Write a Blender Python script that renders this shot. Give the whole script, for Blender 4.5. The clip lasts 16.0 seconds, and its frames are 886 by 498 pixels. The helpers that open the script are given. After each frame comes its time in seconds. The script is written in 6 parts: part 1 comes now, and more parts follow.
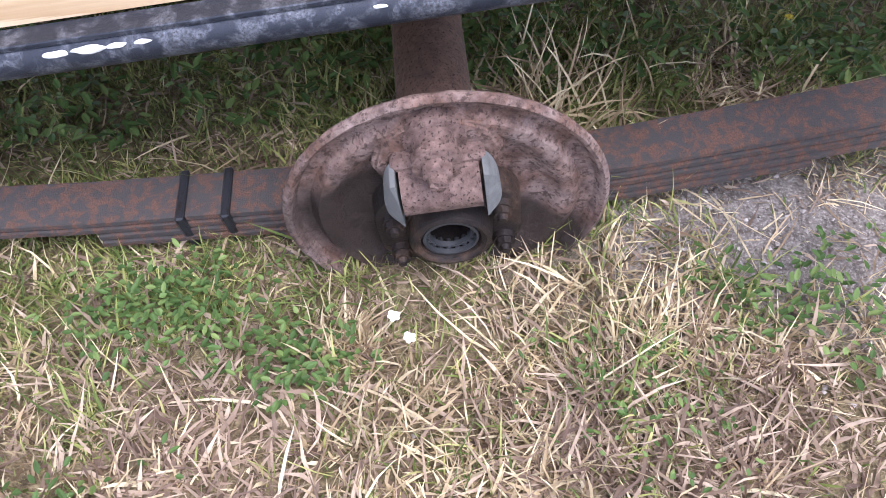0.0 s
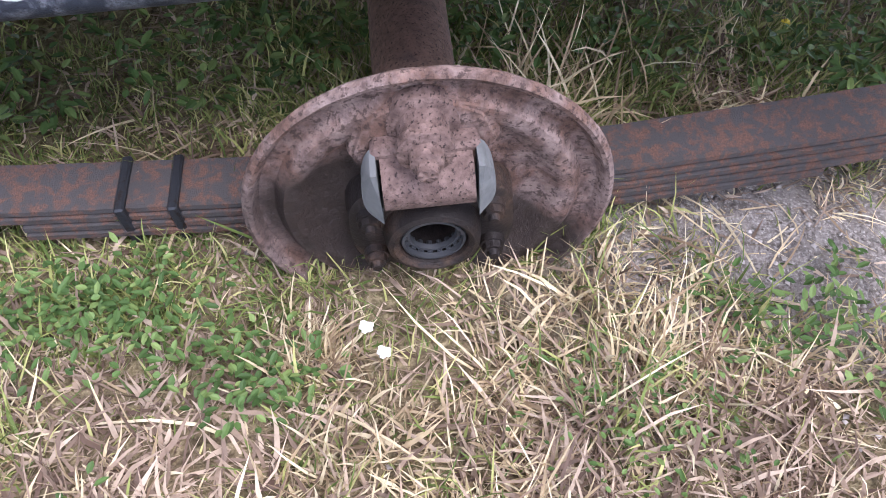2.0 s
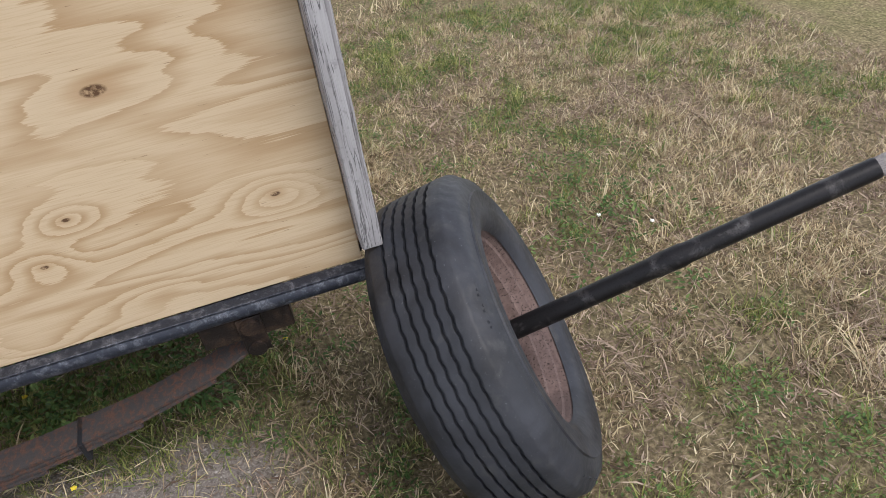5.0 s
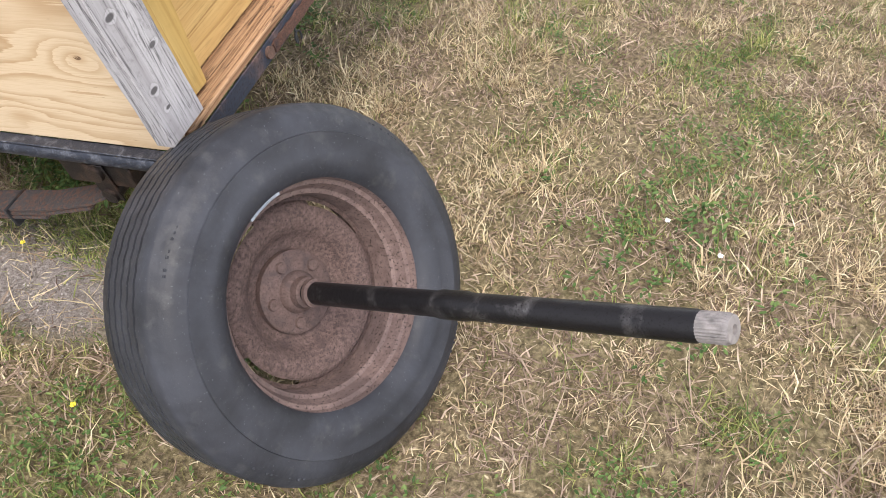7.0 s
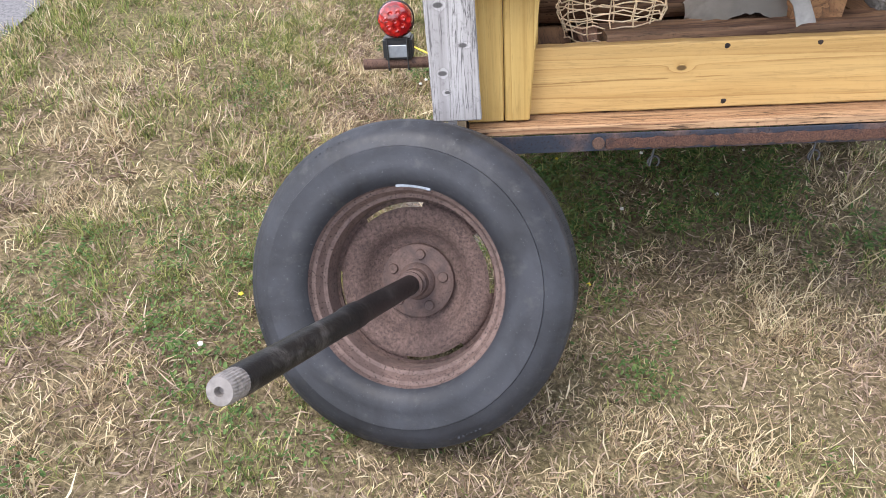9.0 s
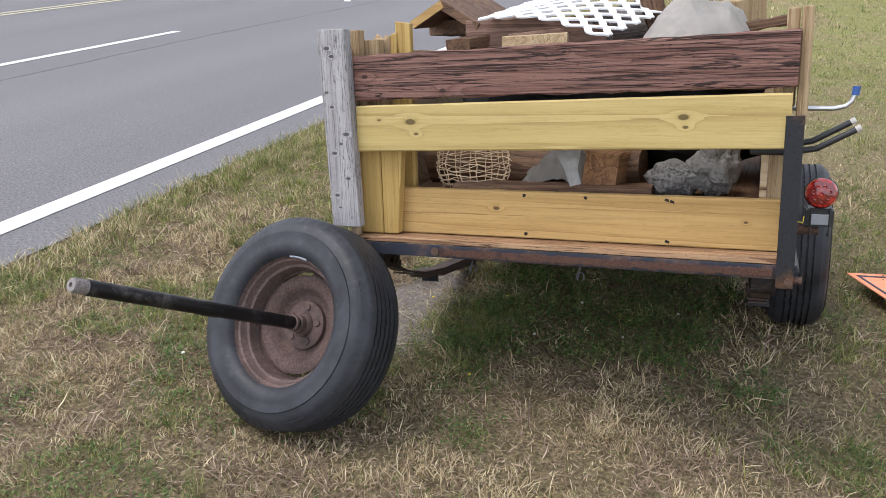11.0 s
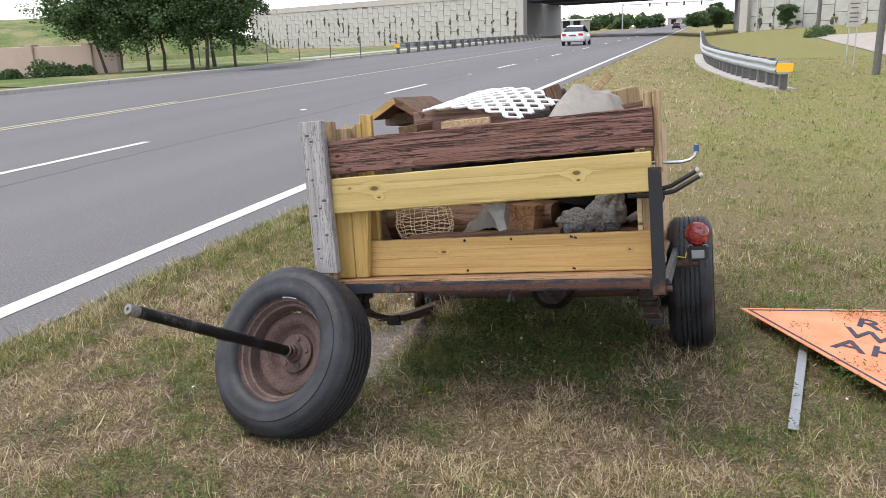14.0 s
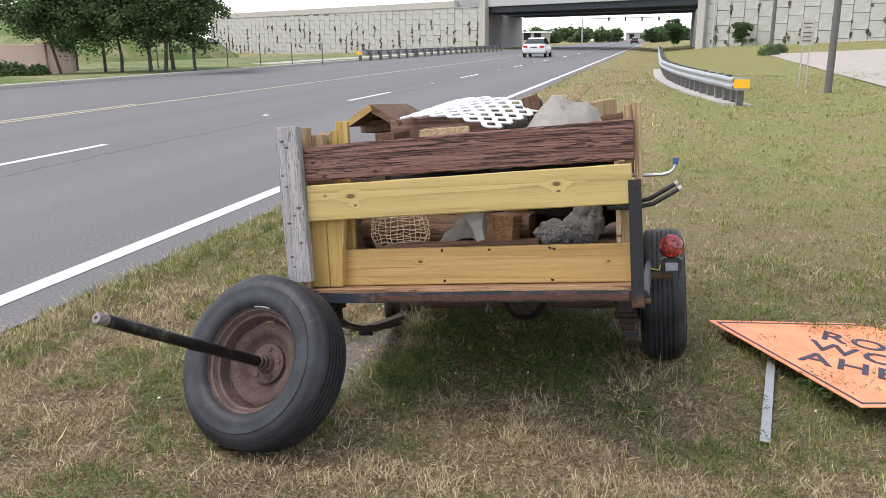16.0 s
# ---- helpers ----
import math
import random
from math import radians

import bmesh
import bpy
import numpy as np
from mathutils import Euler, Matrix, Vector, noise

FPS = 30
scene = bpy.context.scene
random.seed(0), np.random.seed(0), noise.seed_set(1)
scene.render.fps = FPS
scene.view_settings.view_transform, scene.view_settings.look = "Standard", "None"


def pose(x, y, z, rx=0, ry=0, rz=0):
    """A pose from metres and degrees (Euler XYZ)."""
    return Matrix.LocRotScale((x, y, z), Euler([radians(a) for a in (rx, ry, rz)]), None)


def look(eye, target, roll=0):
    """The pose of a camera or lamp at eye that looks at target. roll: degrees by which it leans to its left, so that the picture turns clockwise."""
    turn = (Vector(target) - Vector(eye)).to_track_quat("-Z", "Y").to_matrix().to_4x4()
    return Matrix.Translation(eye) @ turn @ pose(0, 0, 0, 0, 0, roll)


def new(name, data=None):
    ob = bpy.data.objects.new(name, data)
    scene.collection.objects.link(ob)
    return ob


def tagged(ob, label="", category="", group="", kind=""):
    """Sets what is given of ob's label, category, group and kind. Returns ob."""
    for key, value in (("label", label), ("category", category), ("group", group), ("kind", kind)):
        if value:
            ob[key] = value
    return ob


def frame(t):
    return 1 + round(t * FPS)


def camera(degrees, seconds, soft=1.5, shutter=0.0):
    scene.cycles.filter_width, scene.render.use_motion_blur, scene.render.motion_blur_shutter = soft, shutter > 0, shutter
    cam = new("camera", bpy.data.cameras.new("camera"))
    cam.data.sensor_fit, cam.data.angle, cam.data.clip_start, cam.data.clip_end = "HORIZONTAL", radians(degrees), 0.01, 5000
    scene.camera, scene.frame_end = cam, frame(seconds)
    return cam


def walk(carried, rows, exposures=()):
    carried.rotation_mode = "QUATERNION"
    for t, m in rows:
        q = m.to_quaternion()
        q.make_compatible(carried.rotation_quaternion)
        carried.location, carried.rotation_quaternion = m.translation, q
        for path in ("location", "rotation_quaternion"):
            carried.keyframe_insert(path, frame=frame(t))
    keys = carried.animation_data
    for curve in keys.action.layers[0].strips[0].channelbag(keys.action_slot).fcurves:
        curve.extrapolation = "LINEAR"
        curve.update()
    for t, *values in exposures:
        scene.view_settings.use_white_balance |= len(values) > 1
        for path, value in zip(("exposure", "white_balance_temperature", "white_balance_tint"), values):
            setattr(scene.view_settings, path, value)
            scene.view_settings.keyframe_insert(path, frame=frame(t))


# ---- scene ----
cam = camera(58.7, 16.0, 0.55)
PATH = [
    (0, (-1.273, 1.323, 0.552), (-0.037, 1.17, -1.013), 2.8),
    (0.5, (-1.21, 1.364, 0.418), (0.088, 1.118, -1.084), 6.1),
    (1, (-1.188, 1.352, 0.388), (0.115, 1.068, -1.102), 7.5),
    (1.5, (-1.191, 1.348, 0.401), (0.103, 1.064, -1.097), 7.9),
    (2, (-1.222, 1.346, 0.466), (0.039, 1.06, -1.059), 8.8),
    (2.5, (-1.336, 1.334, 0.701), (-0.071, 1.121, -0.834), 10.2),
    (2.8, (-1.464, 1.299, 0.866), (-0.058, 1.232, -0.555), 6.0),
    (3, (-1.539, 1.251, 0.987), (-0.074, 1.268, -0.375), 2.8),
    (3.2, (-1.64, 1.214, 1.033), (-0.091, 1.271, -0.232), 0.5),
    (3.5, (-1.769, 1.168, 1.139), (-0.267, 1.224, -0.18), 0.3),
    (3.8, (-1.893, 1.049, 1.122), (-0.261, 1.087, -0.034), -0.5),
    (4, (-1.895, 0.992, 1.196), (-0.286, 0.901, 0.011), -0.6),
    (4.2, (-1.913, 0.877, 1.194), (-0.298, 0.661, 0.033), 1.2),
    (4.5, (-1.931, 0.628, 1.226), (-0.331, 0.285, 0.075), 1.4),
    (4.7, (-1.895, 0.465, 1.272), (-0.387, -0.071, 0.072), 1.1),
    (6.8, (-1.612, -0.705, 1.29), (-0.304, -0.401, -0.192), -1.7),
    (7, (-1.548, -0.77, 1.292), (-0.293, -0.313, -0.196), -1.4),
    (7.5, (-1.389, -0.972, 1.282), (-0.406, 0.017, -0.152), -2.0),
    (8, (-1.278, -1.177, 1.297), (-0.686, 0.145, -0.082), -5.3),
    (8.5, (-1.059, -1.349, 1.26), (-0.704, 0.148, -0.018), -0.3),
    (9, (-0.719, -1.472, 1.249), (-0.734, 0.102, 0.016), 1.9),
    (9.5, (-0.401, -1.686, 1.281), (-0.784, -0.037, 0.215), 0.5),
    (10, (-0.034, -1.76, 1.306), (-0.657, -0.105, 0.372), -0.8),
    (10.2, (0.086, -1.811, 1.323), (-0.546, -0.141, 0.422), -0.1),
    (12.3, (0.676, -2.704, 1.388), (-0.04, -0.937, 0.785), -1.4),
    (12.5, (0.675, -2.765, 1.386), (0.042, -0.96, 0.8), -0.8),
    (13, (0.689, -2.806, 1.385), (0.118, -0.974, 0.821), -0.9),
    (13.5, (0.698, -2.797, 1.393), (0.09, -0.971, 0.849), -1.8),
    (14, (0.697, -2.808, 1.392), (0.103, -0.974, 0.858), -1.9),
    (14.5, (0.686, -2.786, 1.391), (0.138, -0.939, 0.855), -0.9),
    (15, (0.668, -2.793, 1.388), (0.12, -0.939, 0.878), -1.6),
    (15.5, (0.636, -2.787, 1.394), (0.112, -0.928, 0.875), -0.6),
    (16, (0.616, -2.788, 1.387), (0.121, -0.919, 0.872), -0.4),
]
walk(cam, [(t, look(eye, target, roll)) for t, eye, target, roll in PATH],
     exposures=[(0, 1.2, 5700, 21), (2.0, 1.2, 5650, 21), (2.5, 1.3, 5500, 20), (3.0, 0.32, 5700, 16), (3.5, 0.02, 5700, 15), (4.0, 0.02, 5900, 14), (4.7, 0.1, 6200, 13), (6.8, 0.75, 6500, 14), (8.5, 0.95, 6350, 14), (9.0, 0.93, 6250, 14), (9.5, 0.85, 6150, 14), (10.2, 0.55, 6150, 13), (12.3, 0.25, 6450, 13), (16.0, 0.25, 6450, 13)])

# ---- world and sun: bright overcast ----
world = bpy.data.worlds.new("sky")
scene.world = world
world.use_nodes = True
wn, wl = world.node_tree.nodes, world.node_tree.links
sky = wn.new("ShaderNodeTexSky")
sky.sky_type = "NISHITA"
sky.sun_disc = False
sky.sun_elevation = radians(63)
sky.sun_rotation = radians(244)
sky.dust_density = 0.6
sky.air_density = 1.0
pale = wn.new("ShaderNodeHueSaturation")
pale.inputs["Saturation"].default_value = 0.3
wl.new(sky.outputs[0], pale.inputs["Color"])
wl.new(pale.outputs[0], wn["Background"].inputs["Color"])
wn["Background"].inputs["Strength"].default_value = 0.262
sun = new("sun", bpy.data.lights.new("sun", "SUN"))
sun.data.energy = 2.1
sun.data.angle = radians(32)
sun.data.color = (1.0, 0.94, 0.84)
sun.matrix_world = look((-4.6, -2.2, 10), (0, 0, 0))



# ---- materials ----
class Graph:
    """A node material with short calls for the usual nodes."""

    def __init__(self, name, rough=0.7, metal=0.0, spec=0.5):
        self.m = bpy.data.materials.new(name)
        self.m.use_nodes = True
        self.n, self.l = self.m.node_tree.nodes, self.m.node_tree.links
        self.b = self.n["Principled BSDF"]
        self.b.inputs["Roughness"].default_value = rough
        self.b.inputs["Metallic"].default_value = metal
        self.b.inputs["Specular IOR Level"].default_value = spec
        self.tc = self.n.new("ShaderNodeTexCoord")

    def put(self, socket, value):
        if isinstance(value, bpy.types.NodeSocket):
            self.l.new(value, socket)
        else:
            socket.default_value = value

    def at(self, scale=(1, 1, 1), shift=(0, 0, 0), space="Object"):
        k = self.n.new("ShaderNodeMapping")
        k.inputs["Scale"].default_value = scale
        k.inputs["Location"].default_value = shift
        self.l.new(self.tc.outputs[space], k.inputs["Vector"])
        return k.outputs[0]

    def noise(self, vec, scale=1.0, detail=4.0, rough=0.55, dist=0.0):
        k = self.n.new("ShaderNodeTexNoise")
        self.l.new(vec, k.inputs["Vector"])
        k.inputs["Scale"].default_value, k.inputs["Detail"].default_value = scale, detail
        k.inputs["Roughness"].default_value, k.inputs["Distortion"].default_value = rough, dist
        return k.outputs["Fac"]

    def voronoi(self, vec, scale=1.0):
        k = self.n.new("ShaderNodeTexVoronoi")
        self.l.new(vec, k.inputs["Vector"])
        k.inputs["Scale"].default_value = scale
        return k.outputs["Distance"]

    def math(self, op, a, b=0.0):
        k = self.n.new("ShaderNodeMath")
        k.operation = op
        self.put(k.inputs[0], a)
        self.put(k.inputs[1], b)
        return k.outputs[0]

    def ramp(self, fac, *stops):
        k = self.n.new("ShaderNodeValToRGB")
        e = k.color_ramp.elements
        while len(e) < len(stops):
            e.new(0.5)
        for el, (p, c) in zip(e, stops):
            el.position, el.color = p, (*c, 1) if len(c) == 3 else c
        self.put(k.inputs[0], fac)
        return k.outputs[0]

    def band(self, fac, lo, hi):
        k = self.n.new("ShaderNodeMapRange")
        k.inputs["From Min"].default_value, k.inputs["From Max"].default_value = lo, hi
        self.put(k.inputs["Value"], fac)
        return k.outputs[0]

    def mix(self, fac, a, b, kind="MIX"):
        k = self.n.new("ShaderNodeMix")
        k.data_type, k.blend_type = "RGBA", kind
        self.put(k.inputs[0], fac)
        self.put(k.inputs[6], a if isinstance(a, bpy.types.NodeSocket) else (*a, 1))
        self.put(k.inputs[7], b if isinstance(b, bpy.types.NodeSocket) else (*b, 1))
        return k.outputs[2]

    def bump(self, height, strength=0.4, far=0.005):
        k = self.n.new("ShaderNodeBump")
        k.inputs["Strength"].default_value, k.inputs["Distance"].default_value = strength, far
        self.put(k.inputs["Height"], height)
        self.l.new(k.outputs[0], self.b.inputs["Normal"])

    def island(self):
        return self.n.new("ShaderNodeNewGeometry").outputs["Random Per Island"]

    def each(self):
        return self.n.new("ShaderNodeObjectInfo").outputs["Random"]

    def colour(self, c):
        self.put(self.b.inputs["Base Color"], c if isinstance(c, bpy.types.NodeSocket) else (*c, 1))

    def knots(self, spots, plane, reach=5.0):
        """Sum of soft bumps at places on a board's face, and the dark cores. spots: (u, v, size)."""
        sep = self.n.new("ShaderNodeSeparateXYZ")
        self.l.new(self.tc.outputs["Object"], sep.inputs[0])
        u, v = sep.outputs["XYZ".index(plane[0])], sep.outputs["XYZ".index(plane[1])]
        total = core = None
        for pu, pv, size in spots:
            du = self.math("MULTIPLY", self.math("SUBTRACT", u, pu), 0.55)
            dv = self.math("SUBTRACT", v, pv)
            d2 = self.math("ADD", self.math("MULTIPLY", du, du), self.math("MULTIPLY", dv, dv))
            g = self.math("POWER", 2.718, self.math("MULTIPLY", d2, -1.0 / (size * reach) ** 2))
            k = self.band(d2, (size * 0.42) ** 2, (size * 0.28) ** 2)
            total = g if total is None else self.math("ADD", total, g)
            core = k if core is None else self.math("MAXIMUM", core, k)
        return total, core


def plain(name, c, rough=0.6, metal=0.0, vary=0.25, scale=30.0, bump=0.15):
    g = Graph(name, rough, metal)
    v = g.at()
    n = g.noise(v, scale, 6)
    dark = tuple(x * (1 - vary) for x in c)
    light = tuple(min(1, x * (1 + vary)) for x in c)
    big = g.noise(v, scale * 0.17, 3)
    g.colour(g.mix(g.band(big, 0.35, 0.65), g.ramp(n, (0.3, dark), (0.7, light)), c))
    g.put(g.b.inputs["Roughness"], g.math("ADD", rough - 0.1, g.math("MULTIPLY", big, 0.2)))
    g.bump(n, bump, 0.002)
    return g.m


def timber(name, pale_c, mid_c, dark_c, along="X", figure=9.0, spots=(), plane="XZ", rough=0.65, weather=0.0, bump=0.25, wide=9.0, long=0.7, reach=5.0, edge=2.2, slope=0.0, crack=70.0):
    g = Graph(name, rough, 0, 0.3)
    i = "XYZ".index(along)
    s = [wide] * 3
    s[i] = long
    field = g.noise(g.at(tuple(s)), 1.0, 3.0, 0.42, 0.5)
    core = None
    if spots:
        add, core = g.knots(spots, plane, reach)
        field = g.math("ADD", field, g.math("MULTIPLY", add, 0.3))
    fs = [160.0] * 3
    fs[i] = 4.0
    fibre = g.noise(g.at(tuple(fs)), 1.0, 4)
    field = g.math("ADD", field, g.math("MULTIPLY", fibre, 0.035))
    if slope:
        sp = g.n.new("ShaderNodeSeparateXYZ")
        g.l.new(g.tc.outputs["Object"], sp.inputs[0])
        field = g.math("ADD", field, g.math("MULTIPLY", sp.outputs[2], slope))
    saw = g.math("FRACT", g.math("MULTIPLY", field, figure * 1.6))
    rings = g.math("SUBTRACT", 1.0, g.math("MULTIPLY", g.math("POWER", saw, edge), 2.0))
    t = g.math("ADD", g.math("MULTIPLY", rings, 0.29), g.math("ADD", 0.23, g.math("MULTIPLY", fibre, 0.55)))
    c = g.ramp(t, (0.12, dark_c), (0.42, mid_c), (0.8, pale_c))
    blot = g.noise(g.at(tuple(x * 0.8 + 0.8 for x in s)), 1.5, 5, 0.6, 0.8)
    c = g.mix(g.math("MULTIPLY", g.band(blot, 0.48, 0.66), 0.5), c, tuple(0.5 * (x + y) for x, y in zip(mid_c, dark_c)))
    if weather:
        ks = [crack] * 3
        ks[i] = 2.0
        line = g.math("ABSOLUTE", g.math("SUBTRACT", g.noise(g.at(tuple(ks)), 1.0, 4, 0.6, 1.4), 0.5))
        c = g.mix(g.math("MULTIPLY", g.band(line, 0.022 + 0.026 * (weather >= 1.0), 0.005 + 0.008 * (weather >= 1.0)), weather), c, tuple(x * 0.22 for x in dark_c))
        c = g.mix(g.math("MULTIPLY", g.band(fibre, 0.42, 0.34), weather * 0.35), c, tuple(x * 0.5 for x in dark_c))
        speck = g.noise(g.at(), 85.0, 4, 0.65)
        c = g.mix(g.math("MULTIPLY", g.band(speck, 0.56, 0.70), weather * 0.45), c, tuple(x * 0.45 for x in dark_c))
        streak = g.noise(g.at(tuple(12.0 if k != i else 1.6 for k in range(3))), 1.0, 4, 0.6)
        c = g.mix(g.math("MULTIPLY", g.band(streak, 0.52, 0.72), weather * 0.25), c, tuple(x * 0.8 for x in dark_c))
    if core is not None:
        c = g.mix(g.math("MULTIPLY", core, 0.9), c, tuple(0.3 * x for x in dark_c))
    g.colour(c)
    g.bump(g.math("ADD", fibre, g.math("MULTIPLY", rings, 0.15)), bump, 0.003)
    return g.m


def rusty(name, base, rust1, rust2, amount=0.5, rough=0.8, metal=0.15, scale=18.0, bump=0.5):
    g = Graph(name, rough, metal, 0.3)
    v = g.at()
    big, fine, pit = g.noise(v, scale, 5, 0.6, 0.4), g.noise(v, scale * 7, 5), g.noise(v, scale * 22, 3)
    r = g.ramp(fine, (0.3, rust1), (0.7, rust2))
    c = g.mix(g.band(big, 0.62 - amount * 0.45, 0.72 - amount * 0.35), base, r)
    c = g.mix(g.band(pit, 0.56, 0.68), c, tuple(x * 0.3 for x in rust1))
    g.colour(c)
    g.bump(g.math("ADD", fine, g.math("MULTIPLY", pit, 0.7)), bump, 0.003)
    return g.m




def plywood():
    """Rotary-cut veneer: broad flame figure along y, feathered late-wood bands, knots that bend it."""
    g = Graph("plywood", 0.68, 0, 0.3)
    spots = ((1.361, 0.428, 0.024), (1.788, 0.308, 0.020), (0.71, 0.066, 0.018), (0.31, 0.468, 0.026), (0.431, 0.272, 0.010), (0.497, 0.195, 0.010), (0.12, 0.21, 0.012))
    swell, core = g.knots(spots, "YZ", 3.0)
    warp = g.noise(g.at((1, 1.6, 6.0)), 1.0, 2.0, 0.5)
    field = g.noise(g.at((1, 1.1, 5.2), (0.0, 3.1, 1.7)), 1.0, 2.5, 0.45, 0.7)
    field = g.math("ADD", field, g.math("MULTIPLY", warp, 0.35))
    sp = g.n.new("ShaderNodeSeparateXYZ")
    g.l.new(g.tc.outputs["Object"], sp.inputs[0])
    low = g.band(sp.outputs[2], 0.24, 0.0)
    field = g.math("ADD", field, g.math("MULTIPLY", g.math("POWER", low, 2.0), 0.55))
    field = g.math("ADD", field, g.math("MULTIPLY", swell, 0.27))
    fibre = g.noise(g.at((40, 5.0, 210)), 1.0, 4, 0.6)
    thread = g.noise(g.at((10, 14.0, 420)), 1.0, 3, 0.6)
    field = g.math("ADD", field, g.math("MULTIPLY", g.math("SUBTRACT", fibre, 0.5), 0.062))
    saw = g.math("FRACT", g.math("MULTIPLY", field, 9.5))
    rise = g.ramp(saw, (0.0, (0, 0, 0)), (0.42, (0.12, 0.12, 0.12)), (0.80, (0.8, 0.8, 0.8)), (0.93, (1, 1, 1)), (0.985, (0, 0, 0)))
    area = g.noise(g.at((1, 2.2, 7.5), (0.0, 7.7, 0.3)), 1.0, 3.0, 0.55, 0.4)
    late = g.math("MULTIPLY", rise, g.band(area, 0.22, 0.50))
    c = g.mix(g.math("MULTIPLY", late, 0.85), (0.585, 0.452, 0.297), (0.375, 0.235, 0.115))
    c = g.mix(g.math("MULTIPLY", g.band(thread, 0.46, 0.66), 0.40), c, (0.43, 0.30, 0.165))
    pale = g.noise(g.at((1, 1.4, 3.0), (0, 1.0, 9.0)), 1.0, 4, 0.6)
    c = g.mix(g.math("MULTIPLY", g.band(pale, 0.48, 0.72), 0.22), c, (0.66, 0.55, 0.40))
    tear = g.noise(g.at((5, 26.0, 480), (0, 2.0, 0)), 1.0, 3, 0.5)
    c = g.mix(g.math("MULTIPLY", g.band(tear, 0.71, 0.76), 0.75), c, (0.19, 0.115, 0.055))
    halo = g.math("MULTIPLY", g.band(g.math("POWER", swell, 6.0), 0.45, 0.95), 0.45)
    c = g.mix(halo, c, (0.36, 0.20, 0.085))
    crumb = g.noise(g.at(), 130, 3)
    c = g.mix(g.math("MULTIPLY", g.math("MULTIPLY", core, g.band(crumb, 0.30, 0.52)), 0.92), c, (0.070, 0.030, 0.012))
    g.colour(c)
    g.bump(g.math("ADD", fibre, g.math("ADD", g.math("MULTIPLY", rise, 0.2), g.math("MULTIPLY", tear, 0.3))), 0.14, 0.003)
    return g.m


M_PLY = plywood()
M_FLOOR = timber("floor_plywood", (0.40, 0.25, 0.14), (0.27, 0.145, 0.075), (0.13, 0.062, 0.032), "X", 5.0, weather=0.9, wide=18, bump=0.6, crack=55.0)
M_YEL = timber("treated_pine", (0.50, 0.325, 0.125), (0.44, 0.27, 0.095), (0.29, 0.165, 0.055), "X", 3.0,
               ((-0.231, 0.133, 0.016), (0.50, 0.12, 0.010)), "XZ", 0.6, bump=0.12, wide=20, long=0.3, reach=0.85, weather=0.22)
M_YELV = timber("treated_pine_upright", (0.52, 0.36, 0.125), (0.46, 0.30, 0.095), (0.31, 0.18, 0.05), "Z", 3.0, bump=0.2, wide=20, long=0.3, weather=0.18)
M_YEL2 = timber("pale_treated_pine", (0.52, 0.40, 0.165), (0.46, 0.345, 0.13), (0.32, 0.215, 0.075), "X", 2.2, ((-0.478, 0.407, 0.026), (0.329, 0.417, 0.022), (-0.46, 0.37, 0.012), (0.335, 0.39, 0.012), (-0.585, 0.412, 0.009)), "XZ", 0.6, bump=0.15, wide=14, long=0.25, reach=0.8, weather=0.15)
M_BROWN = timber("stained_board", (0.225, 0.12, 0.095), (0.165, 0.078, 0.06), (0.09, 0.042, 0.033), "X", 2.4, ((-0.63, 0.545, 0.016), (-0.37, 0.50, 0.016), (0.0, 0.60, 0.010)), "XZ", weather=1.0, bump=1.4, wide=26, long=0.8, reach=1.5, crack=62.0)
M_GREY = timber("weathered_board", (0.42, 0.405, 0.405), (0.35, 0.335, 0.335), (0.20, 0.185, 0.185), "Z", 2.0,
                ((-0.742, 0.635, 0.015), (-0.727, 0.61, 0.014), (-0.752, 0.50, 0.010), (-0.735, 0.455, 0.012), (-0.69, 0.37, 0.017), (-0.71, 0.34, 0.010), (-0.735, 0.31, 0.015), (-0.69, 0.23, 0.013), (-0.733, 0.175, 0.014), (-0.725, 0.135, 0.009)), "XZ", 0.85, weather=0.8, bump=0.6, wide=10, long=0.3, reach=0.5)
M_PALE = timber("pale_aged_pine", (0.42, 0.31, 0.18), (0.35, 0.245, 0.135), (0.21, 0.13, 0.065), "Z", 3.0, weather=0.5, bump=0.3, wide=20, long=0.3)
M_OLD = timber("old_board", (0.18, 0.105, 0.06), (0.11, 0.058, 0.034), (0.05, 0.025, 0.015), "X", 5.0, weather=0.7, bump=0.5, wide=12)
M_BLOCK = timber("orange_timber", (0.30, 0.16, 0.075), (0.20, 0.10, 0.045), (0.08, 0.04, 0.02), "X", 4.0, weather=0.6, bump=0.4, wide=16)
M_OLDR = timber("red_brown_board", (0.23, 0.14, 0.10), (0.16, 0.09, 0.065), (0.07, 0.035, 0.025), "X", 6.0, weather=0.5, bump=0.4, wide=14)
M_BLACK = rusty("worn_black_paint", (0.022, 0.023, 0.027), (0.05, 0.03, 0.02), (0.12, 0.06, 0.03), 0.12, 0.45, 0.2, 9, 0.25)
M_TUBE = rusty("scuffed_tube_paint", (0.026, 0.030, 0.042), (0.035, 0.035, 0.04), (0.14, 0.15, 0.18), 0.30, 0.38, 0.25, 55, 0.25)
M_RUST = rusty("rusted_iron", (0.065, 0.045, 0.040), (0.08, 0.048, 0.038), (0.15, 0.09, 0.066), 0.75, 0.85, 0.1, 16, 0.6)
M_DRUM = rusty("rusted_plate", (0.10, 0.070, 0.064), (0.075, 0.046, 0.040), (0.19, 0.128, 0.11), 0.85, 0.8, 0.1, 15, 0.8)
